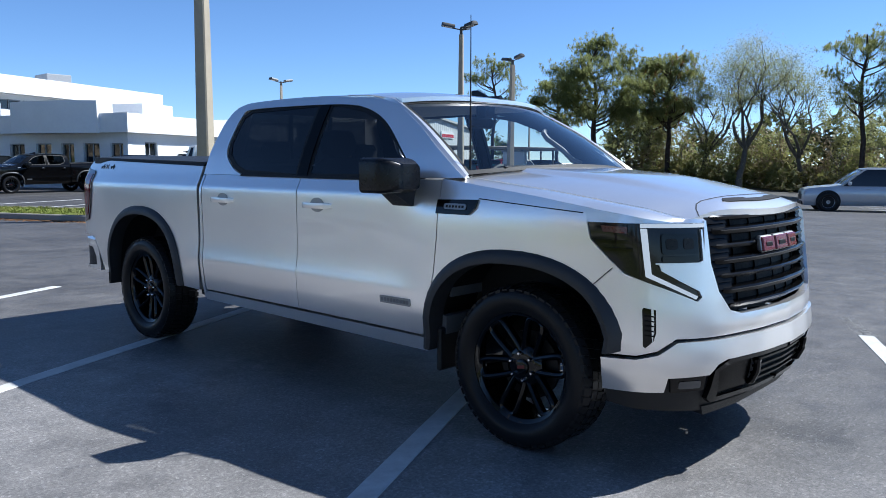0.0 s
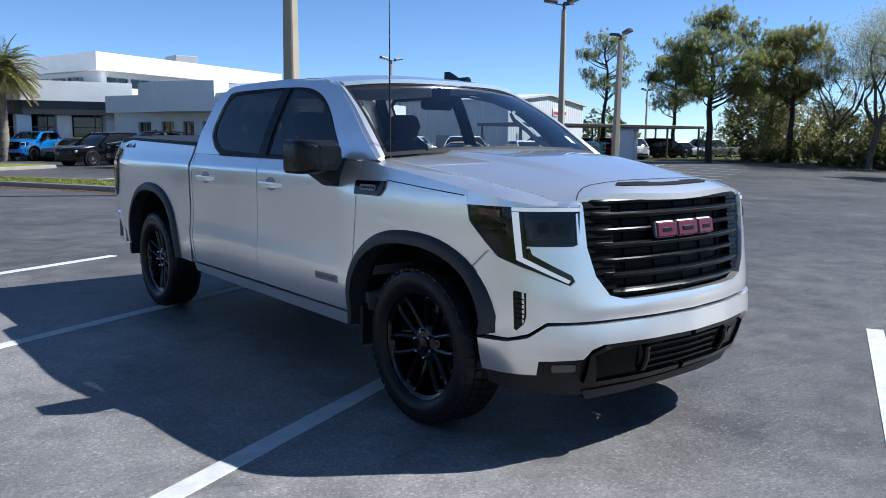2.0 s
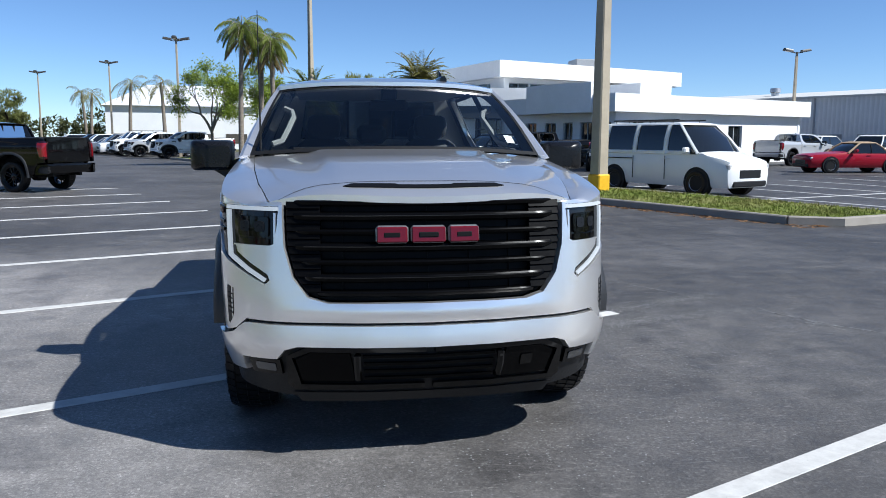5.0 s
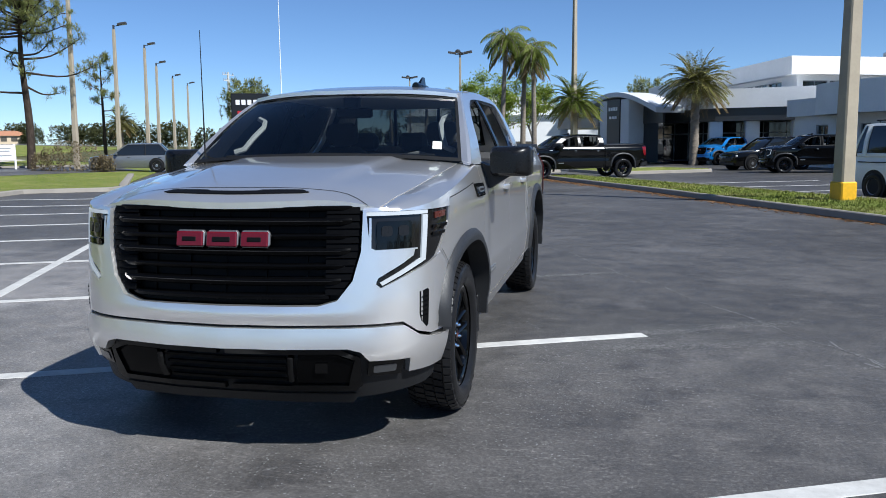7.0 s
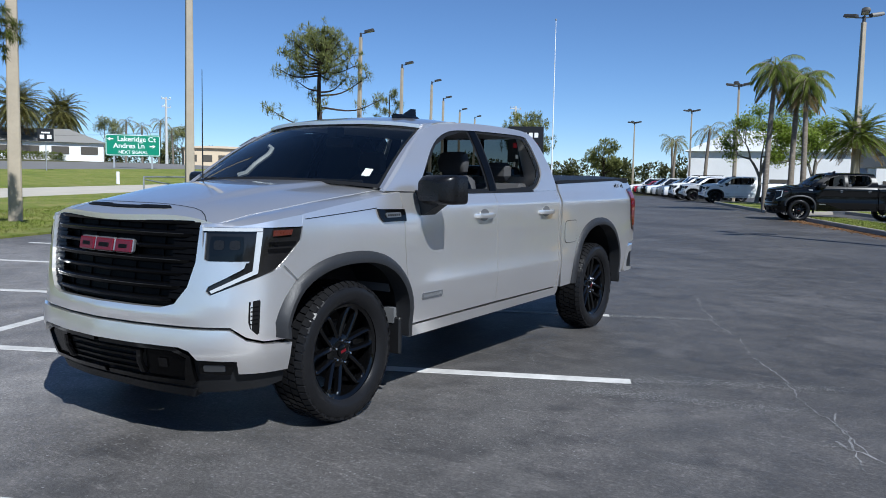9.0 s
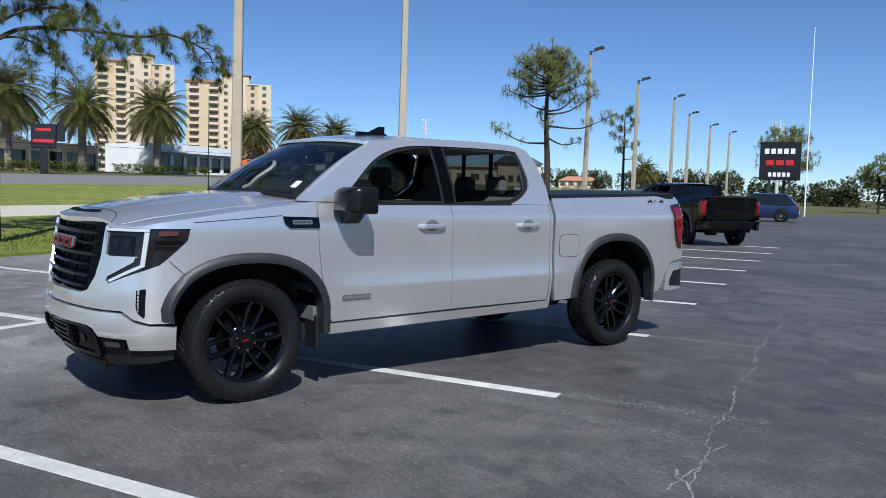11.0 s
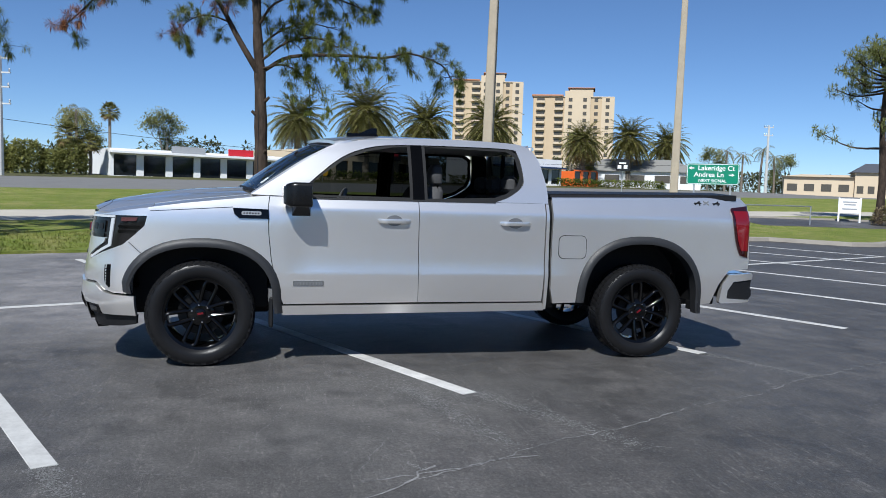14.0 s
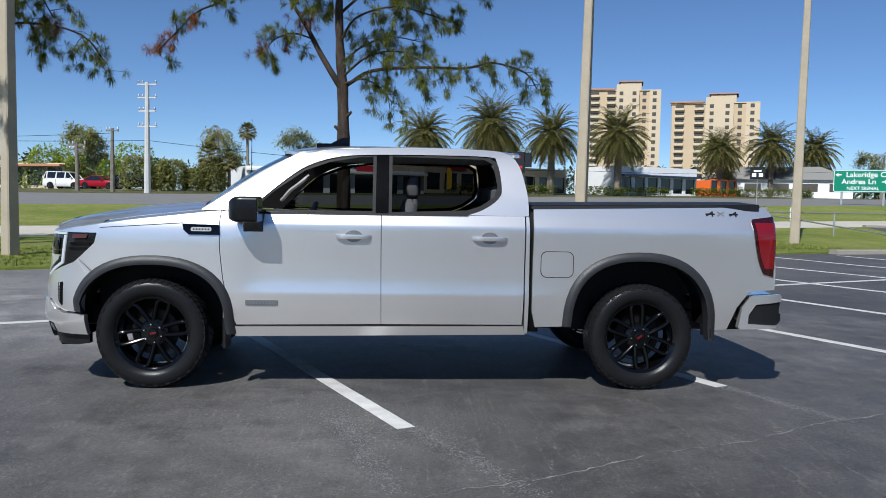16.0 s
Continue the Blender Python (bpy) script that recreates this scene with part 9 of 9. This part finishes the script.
def car(name, label, category, length, width, belt, roofz, hood_y, ws, roof_f, roof_r, rear, deck, paint, m, hood_z_=None, tail=0.98, soft=None, wheel=0.33):
    """A parked car; its nose at -y. belt, roofz: heights; ws: windscreen foot; roof_f, roof_r: roof ends; rear: foot of the back window; deck: height there."""
    t = thing(name, label, category, m, "parked vehicles")
    h, w = length / 2, width / 2
    hz = hood_z_ or belt * 0.95
    base = 0.24
    ys = [(-h, base + 0.10, hz * 0.74, 0.74), (-h + 0.06, base, hz * 0.86, 0.86), (-h + 0.28, base, hz * 0.93, 0.93), (hood_y, base, hz, 0.98), (ws, base, belt * 0.99, 1.0), (0.2, base, belt, 1.0), (rear, base, belt if deck > belt else deck, 0.99),
          (h - 0.25, base, deck * 0.98 if deck <= belt else belt, 0.95), (h - 0.06, base + 0.05, (deck if deck <= belt else belt) * 0.94, 0.90), (h, base + 0.15, (deck if deck <= belt else belt) * 0.80, 0.84)]
    rings = []
    for y, z0, z1, k in ys:
        ww = w * k
        rings.append([(-ww * 0.90, y, z0), (-ww * 0.97, y, z0 + 0.12), (-ww, y, z0 + (z1 - z0) * 0.55), (-ww * 0.98, y, z0 + (z1 - z0) * 0.80), (-ww * 0.90, y, z1 - 0.02), (-ww * 0.5, y, z1 + 0.02), (0, y, z1 + 0.03),
                      (ww * 0.5, y, z1 + 0.02), (ww * 0.90, y, z1 - 0.02), (ww * 0.98, y, z0 + (z1 - z0) * 0.80), (ww, y, z0 + (z1 - z0) * 0.55), (ww * 0.97, y, z0 + 0.12), (ww * 0.90, y, z0)])
    body = piece("body", Geo().loft(rings), paint, t, "", 40)
    # greenhouse of dark glass
    gr = []
    top = roofz - 0.03
    for y0, y1, z, k in ((ws + 0.03, rear - 0.02, belt - 0.06, 0.94), (ws + (roof_f - ws) * 0.45, rear + (roof_r - rear) * 0.45, belt + (top - belt) * 0.5, 0.88), (roof_f, roof_r, top, 0.76)):
        gr.append([(-w * k, y0 + 0.15, z), (-w * k * 0.5, y0 + 0.02, z), (w * k * 0.5, y0 + 0.02, z), (w * k, y0 + 0.15, z), (w * k, y1 - 0.1, z), (w * k * 0.6, y1, z), (-w * k * 0.6, y1, z), (-w * k, y1 - 0.1, z)])
    piece("glasshouse", Geo().loft(gr), DARKGLASS, t, "dark car windows", 40)
    rr = []
    for d, z, k in ((0.05, top - 0.02, 0.785), (0.0, roofz - 0.005, 0.75), (-0.18, roofz + 0.025, 0.55)):
        rr.append([(-w * k, roof_f - d + 0.12, z), (-w * k * 0.6, roof_f - d, z), (w * k * 0.6, roof_f - d, z), (w * k, roof_f - d + 0.12, z), (w * k, roof_r + d - 0.08, z), (w * k * 0.6, roof_r + d, z), (-w * k * 0.6, roof_r + d, z), (-w * k, roof_r + d - 0.08, z)])
    piece("roof", Geo().loft(rr), soft or paint, t, "", 40)
    for sx in (-1, 1):
        for (ya, yb) in ((ws + 0.10, roof_f + 0.10), (rear - 0.10, roof_r - 0.08)):
            piece("pillar", Geo().tube([(sx * w * 0.925, ya, belt - 0.05), (sx * w * 0.86, (ya + yb) / 2, (belt + top) / 2), (sx * w * 0.73, yb, top)], 0.045, 5), soft or paint, t)
        mid = (roof_f + roof_r) / 2 + 0.1
        piece("pillar", Geo().tube([(sx * w * 0.925, mid, belt - 0.05), (sx * w * 0.86, mid, (belt + top) / 2), (sx * w * 0.735, mid, top)], 0.04, 5), SEAL, t)
        piece("door_mirror", Geo().box(min(sx * w, sx * (w + 0.2)), max(sx * w, sx * (w + 0.2)), ws + 0.30, ws + 0.42, belt - 0.03, belt + 0.12, 0.03), paint, t)
        piece("headlamp", Geo().box(min(sx * w * 0.50, sx * w * 0.86), max(sx * w * 0.50, sx * w * 0.86), -h + 0.03, -h + 0.3, hz * 0.66, hz * 0.80, 0.03), TRIMGREY, t)
        piece("tail_lamp", Geo().box(min(sx * w * 0.62, sx * w * 0.93), max(sx * w * 0.62, sx * w * 0.93), h - 0.20, h - 0.01, belt * 0.68, belt * 0.88, 0.03), LENSRED, t)
        for hy in (ws + 0.95, mid + 0.75):
            piece("door_handle", Geo().box(min(sx * w * 0.985, sx * w * 1.02), max(sx * w * 0.985, sx * w * 1.02), hy, hy + 0.18, belt * 0.83, belt * 0.855, 0.008), paint, t)
        for y in (-h + 0.92, h - 0.98):
            ac = Geo().tube([(sx * w * 0.80, y, wheel + 0.02), (sx * w * 1.002, y, wheel + 0.02)], wheel * 1.17, 24)
            piece("wheel_arch", ac, SEAL, t)
            wh = piece("wheel", TY, None, t, m=Matrix.LocRotScale((sx * (w - 0.10), y, wheel), Euler((0, 0, 0 if sx > 0 else math.pi)), (wheel / 0.325,) * 3))
            piece("rim", RM, None, wh, "bright alloy rim")
    piece("grille", Geo().box(-w * 0.45, w * 0.45, -h - 0.015, -h + 0.1, hz * 0.45, hz * 0.66, 0.02), PLASTIC, t)
    piece("bumper", Geo().box(-w * 0.7, w * 0.7, -h - 0.02, -h + 0.12, base + 0.02, base + 0.18, 0.03), PLASTIC, t)
    piece("bumper", Geo().box(-w * 0.78, w * 0.78, h - 0.12, h + 0.02, base + 0.10, base + 0.28, 0.03), PLASTIC, t)
    piece("number_plate", Geo().box(-0.16, 0.16, h + 0.0, h + 0.028, base + 0.32, base + 0.44), PAPER, t)
    return t


def sedan(x, y, hx, hy, paint, label):
    return car("sedan_car", label, "car", 4.8, 1.82, 0.96, 1.44, -1.2, -0.95, -0.25, 0.95, 1.70, 1.02, paint, heading(x, y, hx, hy))


def suv(x, y, hx, hy, paint, label, s=1.0):
    return car("suv_car", label, "car", 4.85, 1.92, 1.08, 1.72, -1.35, -1.15, -0.25, 1.70, 2.32, 1.12, paint, heading(x, y, hx, hy, s), wheel=0.385)


def van(x, y, hx, hy, paint, label, s=1.0):
    t = car("minivan", label, "van", 4.8, 1.95, 1.14, 1.90, -1.75, -1.55, -0.80, 2.12, 2.32, 1.16, paint, heading(x, y, hx, hy, s), hood_z_=1.06, wheel=0.34)
    w = 0.975
    for sx in (-1, 1):
        for y0 in (-0.38, 0.72, 1.85):
            piece("window_pillar", Geo().tube([(sx * w * 0.935, y0, 1.08), (sx * w * 0.875, y0, 1.50), (sx * w * 0.755, y0, 1.86)], 0.075, 6), paint, t)
        piece("window_ledge", Geo().box(min(sx * w * 0.86, sx * w * 0.965), max(sx * w * 0.86, sx * w * 0.965), -1.2, 2.1, 1.07, 1.17, 0.02), paint, t)
        for y0 in (-0.42, 0.72):
            piece("door_seam", Geo().box(min(sx * w * 0.99, sx * w * 1.004), max(sx * w * 0.99, sx * w * 1.004), y0 - 0.008, y0 + 0.008, 0.40, 1.02), SEAL, t)
        piece("slide_rail", Geo().box(min(sx * w * 0.985, sx * w * 1.008), max(sx * w * 0.985, sx * w * 1.008), 0.75, 2.0, 0.93, 0.955), SEAL, t)
        piece("rack_bar", Geo().tube([(sx * 0.55, -0.5, 1.99), (sx * 0.55, 1.9, 1.99)], 0.02, 6), SEAL, t)
    for y0 in (-0.3, 0.5, 1.3, 1.8):
        piece("rack_bar", Geo().tube([(-0.55, y0, 1.92), (-0.55, y0, 1.985), (0.55, y0, 1.985), (0.55, y0, 1.92)], 0.014, 5), SEAL, t)
    return t


car("coupe_car", "red convertible coupe with a tan soft top", "car", 4.75, 1.80, 0.93, 1.36, -1.1, -0.75, -0.10, 0.75, 1.35, 1.0, REDPAINT, heading(23.4, 26.3, -0.93, 0.05), soft=simple("tan_soft_top", (0.38, 0.27, 0.17), 0.9))
_p = lot(13.0, 10.3)
van(_p.x, _p.y, -LV.x, -LV.y, WHITEPAINT, "older white passenger minivan parked behind the island")
_p = lot(28.1, -8.0)
suv(_p.x, _p.y, LV.x, LV.y, LIGHTPAINT, "pale silver SUV parked near the woods")
suv(-27.3, 37.6, -0.88, -0.45, GREYPAINT, "grey SUV parked beyond the bays")
suv(-21.0, 42.0, -0.88, -0.45, NAVYPAINT, "dark blue SUV parked beyond the bays")
suv(13.3, 29.6, -0.40, -0.91, BLACKPAINT, "black suv parked near the office wing")
another_truck(11.2, 35.0, -0.997, -0.08, BLACKPAINT, "black pickup parked before the office wing", 0.96)
suv(9.7, 39.6, -0.91, -0.41, BLACKPAINT, "black SUV parked by the showroom corner")
suv(36.6, 47.2, 0.9, 0.42, WHITEPAINT, "white SUV before the service building")
sedan(10.8, 49.2, -0.75, -0.66, GREYPAINT, "grey sedan before the showroom")
suv(33.5, 37.0, 0.9, 0.42, WHITEPAINT, "white SUV before the service building")
sedan(37.0, 41.0, 0.9, 0.42, BLACKPAINT, "black sedan before the service building")
sedan(34.0, 32.5, 0.3, 0.95, WHITEPAINT, "white sedan parked near the carport")
suv(50.0, 36.5, 0.3, 0.95, WHITEPAINT, "white SUV parked under the carport")
suv(48.0, 36.6, 0.3, 0.95, REDPAINT, "dark red SUV parked under the carport")
suv(56.5, 37.0, 0.9, -0.3, BLACKPAINT, "black SUV parked beside the shed")
sedan(60.5, 38.0, 0.9, -0.3, LIGHTPAINT, "silver sedan parked beside the shed")
suv(64.0, 37.0, 0.9, -0.3, GREYPAINT, "grey SUV parked beside the shed")
for _k, (_pt, _kind) in enumerate(((WHITEPAINT, van), (WHITEPAINT, suv), (GREYPAINT, suv), (LIGHTPAINT, sedan), (WHITEPAINT, suv), (BLACKPAINT, suv), (LIGHTPAINT, sedan), (REDPAINT, sedan), (WHITEPAINT, suv))):
    _kind(-14.8 - 1.5 * _k, 62.8 + 2.9 * _k, -0.91, -0.415, _pt, "car in the long row of parked stock")
for _k, (_pt, _kind) in enumerate(((WHITEPAINT, van), (REDPAINT, sedan), (BLACKPAINT, suv))):
    _kind(-86.0 + 2.2 * _k, -37.0 + 4.6 * _k, 0.2, 0.97, _pt, "vehicle parked across the highway")
suv(20.0, 47.0, -0.9, -0.42, BLACKPAINT, "black SUV parked beside the office wing")
van(19.0, 34.2, -0.9, -0.42, WHITEPAINT, "white work van parked by the office wing")
suv(15.2, 34.6, -0.9, -0.42, BLACKPAINT, "black SUV parked by the office wing")
